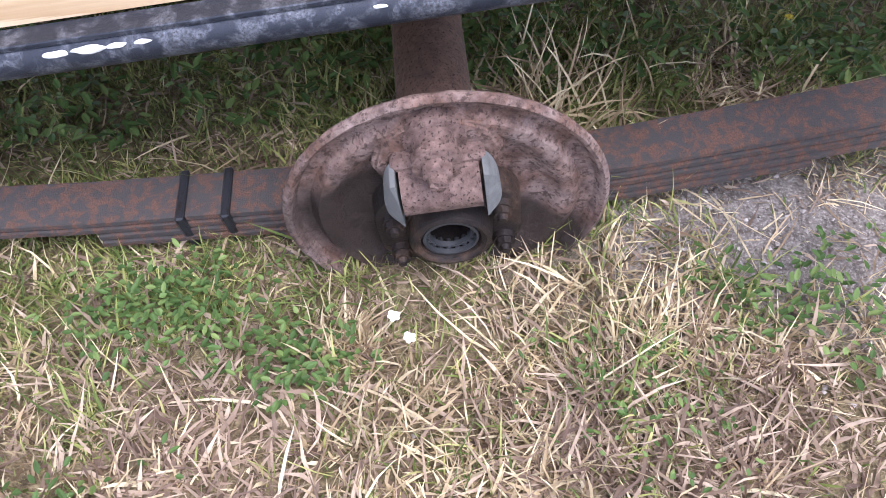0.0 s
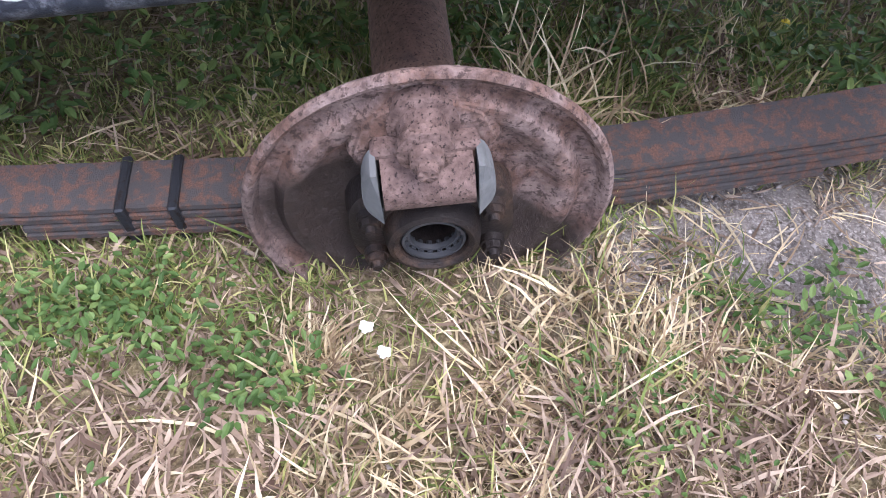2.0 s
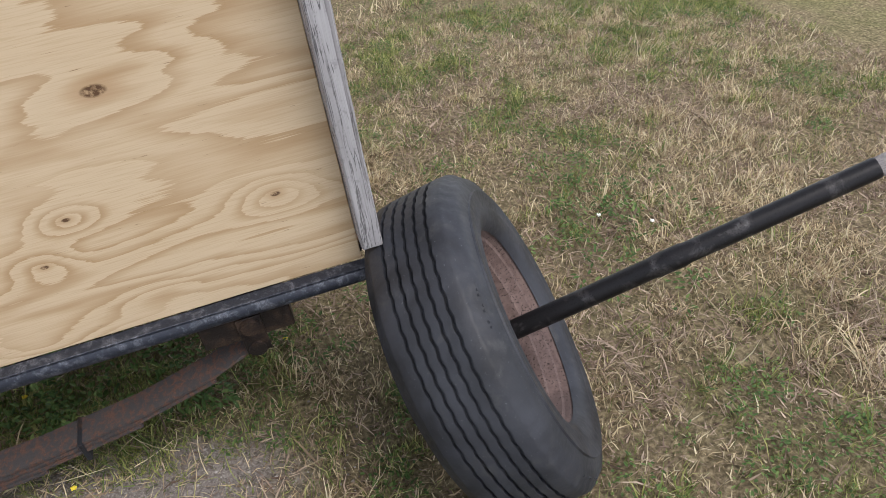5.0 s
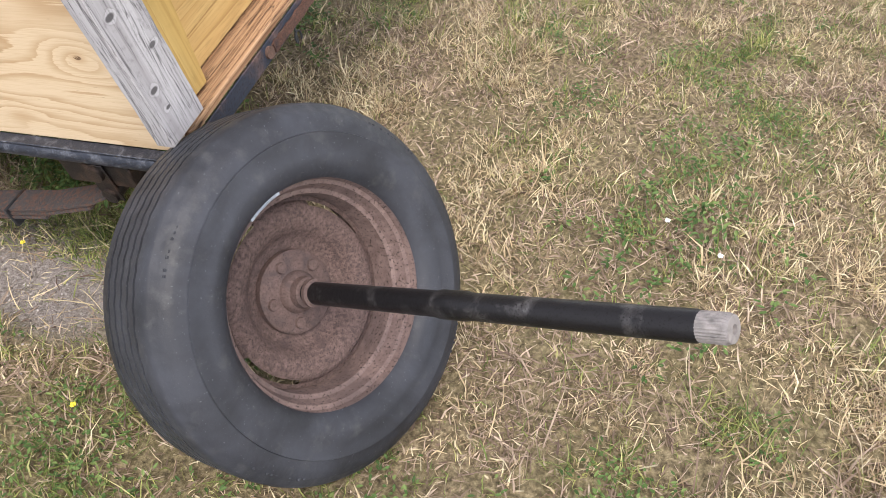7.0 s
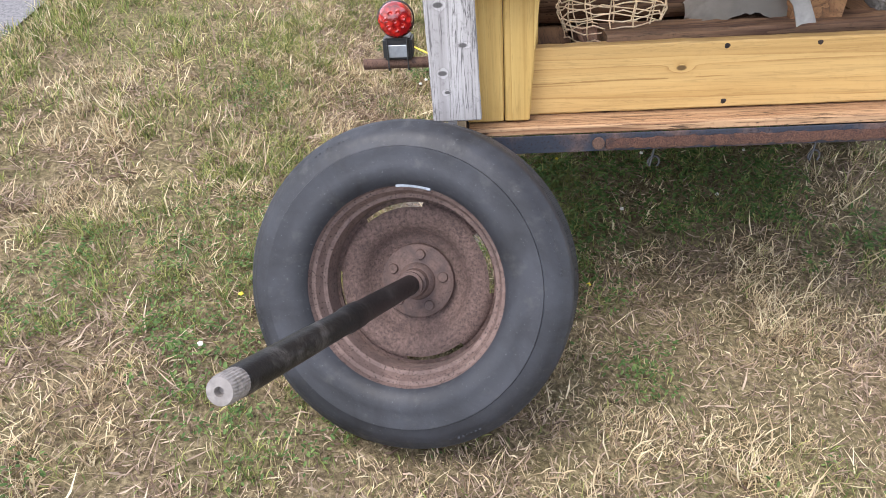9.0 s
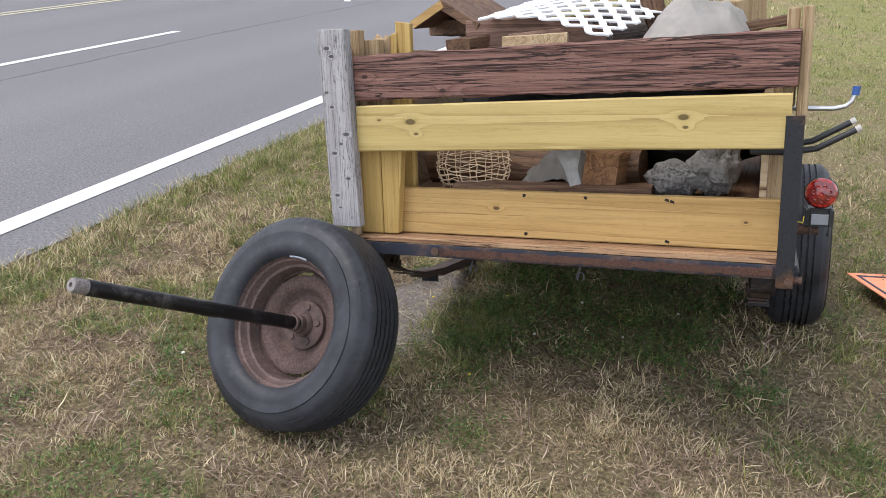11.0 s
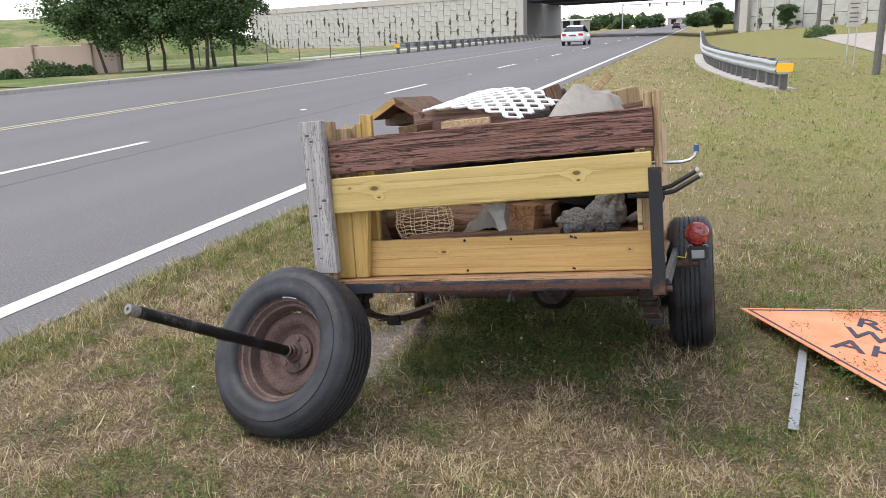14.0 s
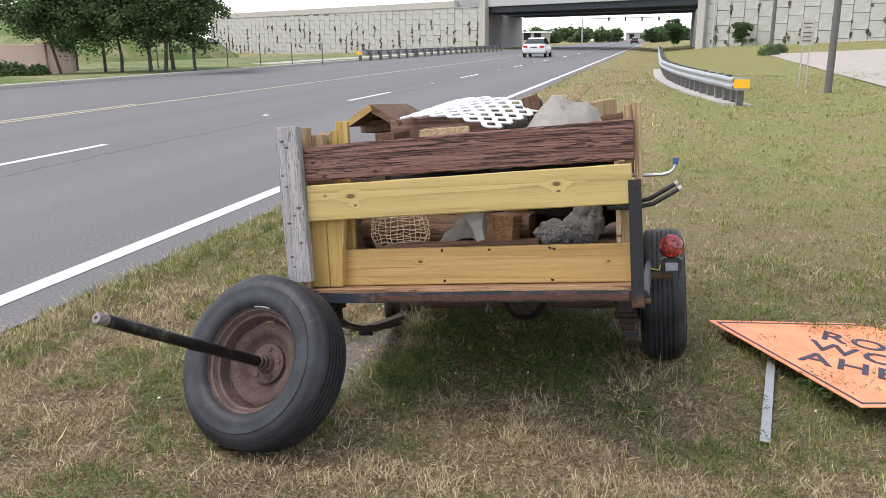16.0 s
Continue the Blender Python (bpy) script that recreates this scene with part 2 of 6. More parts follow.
M_DARK = rusty("oily_iron", (0.018, 0.014, 0.013), (0.03, 0.02, 0.016), (0.08, 0.05, 0.035), 0.35, 0.5, 0.2, 25, 0.4)
M_SPRING = rusty("spring_steel", (0.068, 0.062, 0.062), (0.080, 0.046, 0.037), (0.19, 0.10, 0.068), 0.36, 0.75, 0.15, 80, 0.7)
M_RAIL = rusty("rear_rail_paint", (0.030, 0.036, 0.052), (0.06, 0.04, 0.036), (0.15, 0.10, 0.09), 0.30, 0.65, 0.15, 10, 0.4)
M_RIM = rusty("rusted_rim", (0.10, 0.07, 0.064), (0.115, 0.077, 0.068), (0.185, 0.13, 0.115), 0.6, 0.75, 0.1, 9, 0.35)
M_SCALE = rusty("flaking_rust", (0.06, 0.038, 0.034), (0.05, 0.028, 0.022), (0.17, 0.085, 0.06), 0.7, 0.9, 0.05, 40, 1.0)
M_DISC = rusty("pitted_disc", (0.075, 0.050, 0.046), (0.060, 0.040, 0.036), (0.165, 0.110, 0.095), 0.75, 0.8, 0.1, 22, 0.9)
M_FLANGE = rusty("rusted_flange", (0.075, 0.053, 0.05), (0.085, 0.056, 0.05), (0.14, 0.095, 0.083), 0.6, 0.75, 0.15, 25, 0.35)
M_SHAFT = rusty("greasy_shaft", (0.016, 0.015, 0.016), (0.03, 0.027, 0.026), (0.09, 0.085, 0.085), 0.25, 0.42, 0.5, 16, 0.2)
M_STEEL = plain("bright_steel", (0.55, 0.56, 0.58), 0.3, 0.9, 0.2, 60)
M_ALU = plain("dull_steel", (0.33, 0.36, 0.40), 0.5, 0.6, 0.2, 40)
M_ZINC = plain("galvanised_steel", (0.42, 0.44, 0.46), 0.5, 0.5, 0.18, 25)
M_DULL = plain("dark_bearing_steel", (0.060, 0.062, 0.068), 0.45, 0.5, 0.4, 60)
M_PAD = plain("grey_lining", (0.115, 0.118, 0.118), 0.8, 0.0, 0.45, 90, 0.4)
M_PLASTIC = plain("black_plastic", (0.02, 0.021, 0.023), 0.45, 0.0, 0.2, 50, 0.1)
M_SACK = plain("dull_black_sacking", (0.012, 0.011, 0.010), 0.95, 0.0, 0.3, 30, 0.4)
M_ORANGE = plain("orange_rubber", (0.9, 0.26, 0.02), 0.5, 0.0, 0.08, 60, 0.05)
M_WIRE = plain("rusty_wire", (0.66, 0.52, 0.35), 0.6, 0.2, 0.5, 60)
M_WHITE = plain("white_plastic", (0.82, 0.82, 0.82), 0.4, 0.0, 0.05, 30, 0.05)
M_CLOTH = plain("dirty_canvas", (0.52, 0.49, 0.45), 0.95, 0.0, 0.15, 40, 0.3)
M_PCLOTH = plain("pale_grey_cloth", (0.28, 0.27, 0.26), 0.95, 0.0, 0.25, 40, 0.4)
M_SPLINE = plain("worn_spline", (0.22, 0.20, 0.19), 0.6, 0.3, 0.5, 120, 0.4)
M_CLOTHG = plain("grey_cloth", (0.25, 0.23, 0.21), 0.95, 0.0, 0.2, 40, 0.3)
M_CONC = plain("broken_concrete", (0.15, 0.143, 0.135), 0.95, 0.0, 0.9, 110, 1.0)
M_YWIRE = plain("yellow_insulation", (0.75, 0.62, 0.08), 0.5, 0.0, 0.1, 40, 0.05)
M_BLUE = plain("blue_grip", (0.03, 0.09, 0.30), 0.45, 0.0, 0.1, 40, 0.05)


def oiled_shaded_plate():
    g = Graph("oil_shade_plate", 0.8, 0.1, 0.35)
    v = g.at()
    big, fine, pit = g.noise(v, 18, 5, 0.65, 0.5), g.noise(v, 62, 6, 0.7), g.noise(v, 170, 5, 0.7)
    c = g.mix(g.band(big, 0.40, 0.58), g.ramp(fine, (0.32, (0.05, 0.028, 0.022)), (0.66, (0.18, 0.105, 0.080))), g.ramp(fine, (0.32, (0.09, 0.060, 0.055)), (0.64, (0.265, 0.195, 0.175))))
    c = g.mix(g.math("MULTIPLY", g.band(pit, 0.52, 0.60), 0.8), c, (0.04, 0.024, 0.02))
    # dark spots: oil, with the shade of the plate's hollow painted in
    oil_shade, _ = g.knots(((1.365, -0.21, 0.055), (1.315, -0.285, 0.058), (1.225, -0.30, 0.034)), "YZ", 1.0)
    oil_shade = g.band(g.math("ADD", oil_shade, g.math("MULTIPLY", big, 0.35)), 0.42, 0.75)
    g.colour(g.mix(g.math("MULTIPLY", oil_shade, 0.92), c, (0.022, 0.016, 0.014)))
    g.put(g.b.inputs["Roughness"], g.math("SUBTRACT", 0.85, g.math("MULTIPLY", oil_shade, 0.35)))
    g.bump(g.math("ADD", fine, g.math("MULTIPLY", pit, 0.7)), 0.8, 0.004)
    return g.m


M_OIL_SHADE = oiled_shaded_plate()


def rubber():
    g = Graph("tyre_rubber", 0.62, 0, 0.35)
    v = g.at()
    big, fine = g.noise(v, 7, 4, 0.6, 0.6), g.noise(v, 90, 4)
    c = g.ramp(big, (0.32, (0.012, 0.0125, 0.015)), (0.68, (0.034, 0.036, 0.044)))
    c = g.mix(g.math("MULTIPLY", g.band(g.noise(g.at(), 26, 5, 0.65), 0.56, 0.74), 0.4), c, (0.075, 0.073, 0.070))
    scuff = g.noise(g.at(), 210, 3, 0.6)
    c = g.mix(g.math("MULTIPLY", g.band(scuff, 0.66, 0.74), 0.5), c, (0.14, 0.14, 0.15))
    g.colour(c)
    g.put(g.b.inputs["Roughness"], g.math("ADD", 0.40, g.math("MULTIPLY", fine, 0.25)))
    g.bump(g.math("ADD", fine, g.math("MULTIPLY", g.noise(v, 30, 4), 0.8)), 0.3, 0.0025)
    return g.m


M_TYRE = rubber()


def red_lens():
    g = Graph("red_lens", 0.15, 0, 0.6)
    g.b.inputs["Coat Weight"].default_value = 0.8
    n = g.voronoi(g.at(), 55)
    g.colour(g.ramp(n, (0.15, (0.50, 0.018, 0.014)), (0.6, (0.18, 0.005, 0.006))))
    g.bump(n, 0.4, 0.003)
    return g.m


M_LENS = red_lens()


# ---- mesh helpers ----
def part(name, bm, material, parent=None, label="", smooth=False, weld=False):
    """Links a bmesh as one mesh object, under a thing or a part."""
    me = bpy.data.meshes.new(name)
    if weld:
        bmesh.ops.remove_doubles(bm, verts=bm.verts, dist=1e-5)
    bmesh.ops.recalc_face_normals(bm, faces=bm.faces)
    if smooth:
        for f in bm.faces:
            f.smooth = True
        for e in bm.edges:
            if len(e.link_faces) == 2 and e.calc_face_angle() > 0.7:
                e.smooth = False
    bm.to_mesh(me)
    bm.free()
    me.materials.append(material)
    ob = new(name, me)
    ob.parent = parent
    return tagged(ob, label)


def thing(name, label, category, m=None, group=""):
    ob = new(name)
    ob.matrix_world = m or Matrix()
    ob.empty_display_size = 0.05
    return tagged(ob, label, category, group)


def box(bm, lo, hi, bevel=0.0, m=None, seg=1):
    g = bmesh.ops.create_cube(bm, size=1.0)["verts"]
    c, s = [(a + b) / 2 for a, b in zip(lo, hi)], [b - a for a, b in zip(lo, hi)]
    for v in g:
        v.co = Vector((v.co.x * s[0] + c[0], v.co.y * s[1] + c[1], v.co.z * s[2] + c[2]))
    if bevel:
        es = list({e for v in g for e in v.link_edges})
        g = list({v for f in bmesh.ops.bevel(bm, geom=es, offset=bevel, segments=seg, affect="EDGES")["faces"] for v in f.verts} | {v for v in g if v.is_valid})
    if m is not None:
        bmesh.ops.transform(bm, matrix=m, verts=[v for v in g if v.is_valid])
    return g


def new_bm():
    return bmesh.new()


def frame_of(a, b):
    """The turn whose z runs from a to b."""
    return (Vector(b) - Vector(a)).to_track_quat("Z", "Y").to_matrix().to_4x4()


def rod(bm, a, b, r, r2=None, seg=16, caps=True):
    a, b = Vector(a), Vector(b)
    m = Matrix.Translation((a + b) / 2) @ frame_of(a, b)
    return bmesh.ops.create_cone(bm, cap_ends=caps, segments=seg, radius1=r, radius2=r if r2 is None else r2, depth=(b - a).length, matrix=m)["verts"]


def sweep(bm, pts, r, seg=8, flat=None):
    """A bent rod through points; flat: (half width, half height) for a strip, with its width across x."""
    pts = [Vector(p) for p in pts]
    rings = []
    for i, p in enumerate(pts):
        d = (pts[min(i + 1, len(pts) - 1)] - pts[max(i - 1, 0)]).normalized()
        if flat:
            side = Vector((1, 0, 0)) - d * d.x
            side.normalize()
        else:
            side = d.orthogonal().normalized() if i == 0 else (side - d * side.dot(d)).normalized()
        up = d.cross(side)
        if flat:
            corners = [(-flat[0], -flat[1]), (flat[0], -flat[1]), (flat[0], flat[1]), (-flat[0], flat[1])]
            rings.append([bm.verts.new(p + side * x + up * y) for x, y in corners])
        else:
            rings.append([bm.verts.new(p + (side * math.cos(k * 6.2832 / seg) + up * math.sin(k * 6.2832 / seg)) * r) for k in range(seg)])
    for a, b in zip(rings, rings[1:]):
        for k in range(len(a)):
            bm.faces.new((a[k], a[(k + 1) % len(a)], b[(k + 1) % len(a)], b[k]))
    bm.faces.new(rings[0][::-1])
    bm.faces.new(rings[-1])


def revolve(bm, profile, seg=64, m=None, closed=False, wobble=None):
    """Turns (radius, height) pairs round z. wobble(i, k): an offset of the height of point i on ray k."""
    rings = []
    for i, (r, h) in enumerate(profile):
        ring = []
        for k in range(seg):
            a = 2 * math.pi * k / seg
            hh = h + (wobble(i, k) if wobble else 0)
            co = Vector((r * math.cos(a), r * math.sin(a), hh))
            ring.append(bm.verts.new(m @ co if m is not None else co))
        rings.append(ring)
    pairs = list(zip(rings, rings[1:])) + ([(rings[-1], rings[0])] if closed else [])
    for a, b in pairs:
        for k in range(seg):
            bm.faces.new((a[k], a[(k + 1) % seg], b[(k + 1) % seg], b[k]))
    return rings


def disc_fill(bm, ring):
    bm.faces.new(ring)


def plank(bm, p0, p1, h0, h1, y0, y1, cuts=14, rough=0.0015, seed=0):
    """A board on edge along x, from (x, bottom z) p0 to p1, with its height at both ends, y0 to y1 thick, rounded and a little uneven."""
    rnd = random.Random(seed)
    prof = []
    b = min(0.004, (y1 - y0) * 0.15)
    for k in range(cuts + 1):
        t = k / cuts
        x, z = p0[0] + (p1[0] - p0[0]) * t, p0[1] + (p1[1] - p0[1]) * t
        h = h0 + (h1 - h0) * t
        j = [rnd.uniform(-rough, rough) for _ in range(4)]
        prof.append([(x, y0, z + b + j[0]), (x, y0 + b, z + j[1]), (x, y1 - b, z + j[1]), (x, y1, z + b),
                     (x, y1, z + h - b), (x, y1 - b, z + h + j[2]), (x, y0 + b, z + h + j[2]), (x, y0, z + h - b + j[3])])
    rings = [[bm.verts.new(c) for c in ring] for ring in prof]
    for a, c in zip(rings, rings[1:]):
        for k in range(8):
            bm.faces.new((a[k], a[(k + 1) % 8], c[(k + 1) % 8], c[k]))
    bm.faces.new(rings[0][::-1])
    bm.faces.new(rings[-1])


def lump(bm, centre, size, seed, cuts=3, jag=0.25):
    g = bmesh.ops.create_icosphere(bm, subdivisions=cuts, radius=1.0)["verts"]
    for v in g:
        n = noise.noise(v.co * 1.3 + Vector((seed, seed * 2.3, 0))) + 0.4 * noise.noise(v.co * 4 + Vector((seed, 0, seed)))
        q = v.co * (1 + jag * n)
        v.co = Vector((q.x * size[0] + centre[0], q.y * size[1] + centre[1], q.z * size[2] + centre[2]))


# ---- ground shape ----
GX = [-400, -60, -25, -19, -18.4, -2.75, -2.45, -2.3, -1.25, -0.8, -0.3, 0.7, 1.2, 3.0, 6.0, 12.0, 30, 400]
GZ = [-1.2, -1.0, 0.0, 0.05, -0.06, -0.06, -0.012, -0.004, -0.06, -0.135, -0.145, -0.235, -0.262, -0.38, -0.5, -0.3, 0.6, 1.0]


def ground_z(x, y):
    """Height of the ground; takes numbers or arrays."""
    z = np.interp(x, GX, GZ)
    near = np.clip((np.asarray(y) + 0.2) / -1.0, 0, 1)
    z = z + 0.06 * near * np.clip(1.5 - np.abs(np.asarray(x) + 0.2) / 1.5, 0, 1)
    z = z + 0.012 * np.sin(np.asarray(x) * 5.1 + 1) * np.sin(np.asarray(y) * 4.3) * (np.asarray(x) > -2.3)
    z = z - 0.06 * np.clip((np.asarray(y) - 1.33) / 0.35, 0, 1) * np.clip(1.6 - np.abs(np.asarray(x) + 0.1), 0, 1) * np.clip((5 - np.asarray(y)) / 2, 0, 1)
    z = z - 0.035 * np.exp(-(((np.asarray(x) + 0.8) / 0.13) ** 2) - ((np.asarray(y) - 1.27) / 0.2) ** 2)
    far = np.clip((np.asarray(y) - 20) / 60, 0, 1) * np.clip((np.asarray(x) - 0.5) / 6, 0, 1)
    return z + 0.9 * far


# ---- ground and road ----
def ground_material():
    g = Graph("grass_soil", 0.95, 0, 0.1)
    v = g.at()
    big, mid, fine = g.noise(v, 1.1, 4, 0.6), g.noise(v, 6, 5, 0.65), g.noise(v, 70, 5, 0.7)
    straw = g.ramp(fine, (0.32, (0.070, 0.050, 0.030)), (0.5, (0.26, 0.20, 0.115)), (0.68, (0.60, 0.49, 0.30)))
    green = g.ramp(fine, (0.32, (0.055, 0.060, 0.022)), (0.50, (0.22, 0.225, 0.080)), (0.68, (0.47, 0.44, 0.19)))
    sep = g.n.new("ShaderNodeSeparateXYZ")
    g.l.new(g.tc.outputs["Object"], sep.inputs[0])
    du = g.math("DIVIDE", g.math("ADD", sep.outputs[0], 0.72), 0.2)
    dv = g.math("DIVIDE", g.math("SUBTRACT", sep.outputs[1], 0.66), 0.5)
    dist = g.math("ADD", g.math("MULTIPLY", du, du), g.math("MULTIPLY", dv, dv))
    dirt = g.mix(g.band(g.noise(v, 260, 4, 0.7), 0.50, 0.66), g.ramp(fine, (0.3, (0.11, 0.092, 0.08)), (0.7, (0.31, 0.275, 0.25))), (0.44, 0.40, 0.37))
    lush = g.math("MULTIPLY", g.band(sep.outputs[0], 0.3, 2.0), g.band(sep.outputs[1], 1.0, 5.0))
    share = g.math("ADD", g.math("ADD", g.math("MULTIPLY", big, 0.6), g.math("MULTIPLY", mid, 0.4)), g.math("MULTIPLY", lush, 0.07))
    turf = g.mix(g.band(share, 0.42, 0.60), straw, green)
    soil = g.ramp(fine, (0.3, (0.050, 0.038, 0.025)), (0.52, (0.19, 0.148, 0.092)), (0.72, (0.42, 0.34, 0.21)))
    under = g.math("MULTIPLY", g.band(sep.outputs[1], 9.0, 3.0), g.band(g.math("ADD", sep.outputs[1], g.math("MULTIPLY", mid, 1.5)), -3.6, -1.2))
    turf = g.mix(under, turf, g.mix(0.82, turf, soil))
    matted = g.noise(v, 15, 5, 0.7)
    turf = g.mix(g.math("MULTIPLY", g.band(matted, 0.50, 0.66), 0.5), turf, (0.075, 0.066, 0.028))
    g.colour(g.mix(g.band(g.math("ADD", dist, g.math("MULTIPLY", mid, 1.2)), 1.9, 1.1), turf, dirt))
    g.bump(fine, 0.8, 0.02)
    return g.m


def asphalt():
    g = Graph("asphalt", 0.85, 0, 0.3)
    v = g.at()
    fine, grit = g.noise(v, 9, 5, 0.6), g.noise(v, 75, 4, 0.65)
    lanes = g.noise(g.at((0.5, 0.01, 1)), 1.0, 3)
    c = g.ramp(lanes, (0.35, (0.158, 0.152, 0.158)), (0.65, (0.196, 0.190, 0.195)))
    c = g.mix(g.math("MULTIPLY", g.band(grit, 0.46, 0.62), 0.75), c, (0.075, 0.073, 0.075))
    c = g.mix(g.math("MULTIPLY", g.band(g.noise(v, 48, 3, 0.5), 0.62, 0.70), 0.55), c, (0.34, 0.335, 0.33))
    c = g.mix(g.math("MULTIPLY", g.band(fine, 0.55, 0.8), 0.3), c, (0.18, 0.177, 0.175))
    g.colour(c)
    g.bump(grit, 0.6, 0.006)
    return g.m


def worn_paint(name, c):
    g = Graph(name, 0.7)
    n = g.noise(g.at(), 25, 6, 0.7)
    g.colour(g.mix(g.band(n, 0.62, 0.78), c, (0.2, 0.2, 0.2)))
    return g.m


M_GROUND, M_ROAD = ground_material(), asphalt()
M_LINE, M_YLINE = worn_paint("white_road_paint", (0.72, 0.72, 0.70)), worn_paint("yellow_road_paint", (0.44, 0.40, 0.27))


def sheet(xs, ys, fz):
    bm = new_bm()
    rows = [[bm.verts.new((x, y, float(fz(x, y)))) for x in xs] for y in ys]
    for a, b in zip(rows, rows[1:]):
        for k in range(len(a) - 1):
            bm.faces.new((a[k], a[k + 1], b[k + 1], b[k]))
    return bm


gx = sorted({*GX, *np.arange(-2.6, 3.01, 0.12).round(3).tolist(), *np.arange(3.5, 12, 1).tolist(), 18, 24, 45, 80, 160, -100, -200, -40})
gy = sorted({-400, -150, -60, -25, -12, -7, *np.arange(-4, 4.01, 0.14).round(3).tolist(), 5, 6, 8, 10, 13, 17, 20, 25, 30, 40, 50, 60, 70, 80, 100, 130, 180, 260, 400, 800})
tagged(part("ground", sheet(gx, gy, ground_z), M_GROUND, smooth=True), "dry straw-coloured roadside verge with green patches", "ground", kind="structure")

bm = sheet([-18.4, -14, -10, -6.3, -2.75, -2.43], [-80, -20, 0, 20, 40, 80, 160, 300, 600], lambda x, y: 0.0)
tagged(part("road", bm, M_ROAD), "grey worn asphalt road with painted lane lines", "road", kind="structure")


def stripe(name, x, y0, y1, w, material, label):
    b = new_bm()
    box(b, (x - w / 2, y0, 0.002), (x + w / 2, y1, 0.006))
    return tagged(part(name, b, material), label, "road marking", kind="structure")


stripe("edge_line", -2.815, -60, 300, 0.14, M_LINE, "white painted edge line along the road")
for k in range(-2, 12):
    stripe("lane_dash", -6.72 if k < 1 else -6.33, 3.6 + 11.3 * k, 6.6 + 11.3 * k, 0.11, M_LINE, "white painted lane dash on the asphalt")
for x in (-10.55, -10.8):
    stripe("centre_line", x, -60, 13 if x < -10.6 else 250, 0.11, M_YLINE, "faded yellow painted centre line")

M_TAR = plain("dark_tar_seam", (0.125, 0.122, 0.125), 0.8, 0, 0.3, 6, 0.2)
r = random.Random(17)
for x, y0, y1 in ((-6.05, 3, 30),):
    bm = new_bm()
    rows, y = [], y0
    while y < y1:
        dx, w = 0.05 * math.sin(y * 0.7 + x) + r.uniform(-0.02, 0.02), r.uniform(0.003, 0.012)
        rows.append([bm.verts.new((x + dx + e * w, y, z)) for e, z in ((-1, 0.0), (-1, 0.003), (1, 0.003), (1, 0.0))])
        y += r.uniform(0.15, 0.35)
    for a, b in zip(rows, rows[1:]):
        for k in range(3):
            bm.faces.new((a[k], a[k + 1], b[k + 1], b[k]))
    tagged(part("road_seam", bm, M_TAR), "thin dark cracked seam in the asphalt", "road crack", kind="structure")
for x, y in ((-6.5, 11.0), (-6.33, 22.3), (-6.33, 33.6), (-6.33, 44.9)):
    bm = new_bm()
    box(bm, (x - 0.05, y - 0.05, 0.0), (x + 0.05, y + 0.05, 0.018), 0.008)
    tagged(part("road_marker", bm, M_WHITE), "small white raised reflective road marker", "road marker", "markers between the lanes")

# ---- the trailer ----
tx = Vector((math.cos(radians(5)), 0, math.sin(radians(5))))
ty = Vector((0, math.cos(radians(8.7)), -math.sin(radians(8.7))))
ty = (ty - tx * tx.dot(ty)).normalized()
tz = tx.cross(ty)
TM = Matrix.Translation((0, 0, 0.4345)) @ Matrix((tx, ty, tz)).transposed().to_4x4()
trailer = thing("utility_trailer", "home-built plywood utility trailer with one wheel off, hub on the grass", "trailer", TM)

LX, RX, LEN = -0.71, 0.625, 2.36
# frame
bm = new_bm()
box(bm, (-0.66, 0.0, -0.018), (0.62, 0.004, 0.021), 0.0008)
box(bm, (-0.66, 0.004, -0.018), (0.62, 0.042, -0.0135))
part("rear_rail", bm, M_RAIL, trailer, "rusted blue-black angle iron rear rail")
for s, x in ((-1, LX - 0.012), (1, RX + 0.002)):
    bm = new_bm()
    rod(bm, (x, 0.0 if s < 0 else 0.05, -0.009), (x, LEN, -0.009), 0.018, seg=20)
    box(bm, (x - 0.012, 0.0 if s < 0 else 0.05, 0.006), (x + 0.012, LEN, 0.0115), 0.001)
    part("side_rail", bm, M_TUBE, trailer, "scuffed black painted steel tube", smooth=True)
for k, (y, s) in enumerate(((1.575, 0.010), (1.605, 0.007), (1.552, 0.006), (1.53, 0.005), (1.79, 0.005), (1.33, 0.004))):
    bm = new_bm()
    lump(bm, (LX - 0.0275, y, 0.0005), (s * 0.35, s * 1.5, s * 0.42), k, 2, 0.4)
    part("paint_drip", bm, M_WHITE, trailer, "dried white paint drip on the tube", True)
for y in (0.62, 1.3, 1.95):
    bm = new_bm()
    box(bm, (LX + 0.02, y - 0.02, -0.02), (0.52, y + 0.02, 0.019), 0.002)
    part("cross_member", bm, M_DARK, trailer)
bm = new_bm()
box(bm, (-0.685, 0.004, 0.0225), (0.60, LEN, 0.039), 0.0015)
part("floor_sheet", bm, M_FLOOR, trailer, "weathered plywood floor with a splintered edge")


def ply_side(x0, x1, name, label, y0=0.008):
    b = new_bm()
    box(b, (x0, y0, 0.0125), (x1, LEN, 0.635), 0.0012)
    return part(name, b, M_PLY, trailer, label)


ply_side(LX, LX + 0.018, "side_panel", "pale plywood panel with wavy grain and knots")
ply_side(0.53, 0.548, "side_panel", "pale plywood panel", 0.12)
bm = new_bm()
box(bm, (LX + 0.02, LEN - 0.02, 0.041), (0.528, LEN, 0.62), 0.002)
part("front_panel", bm, M_FLOOR, trailer)
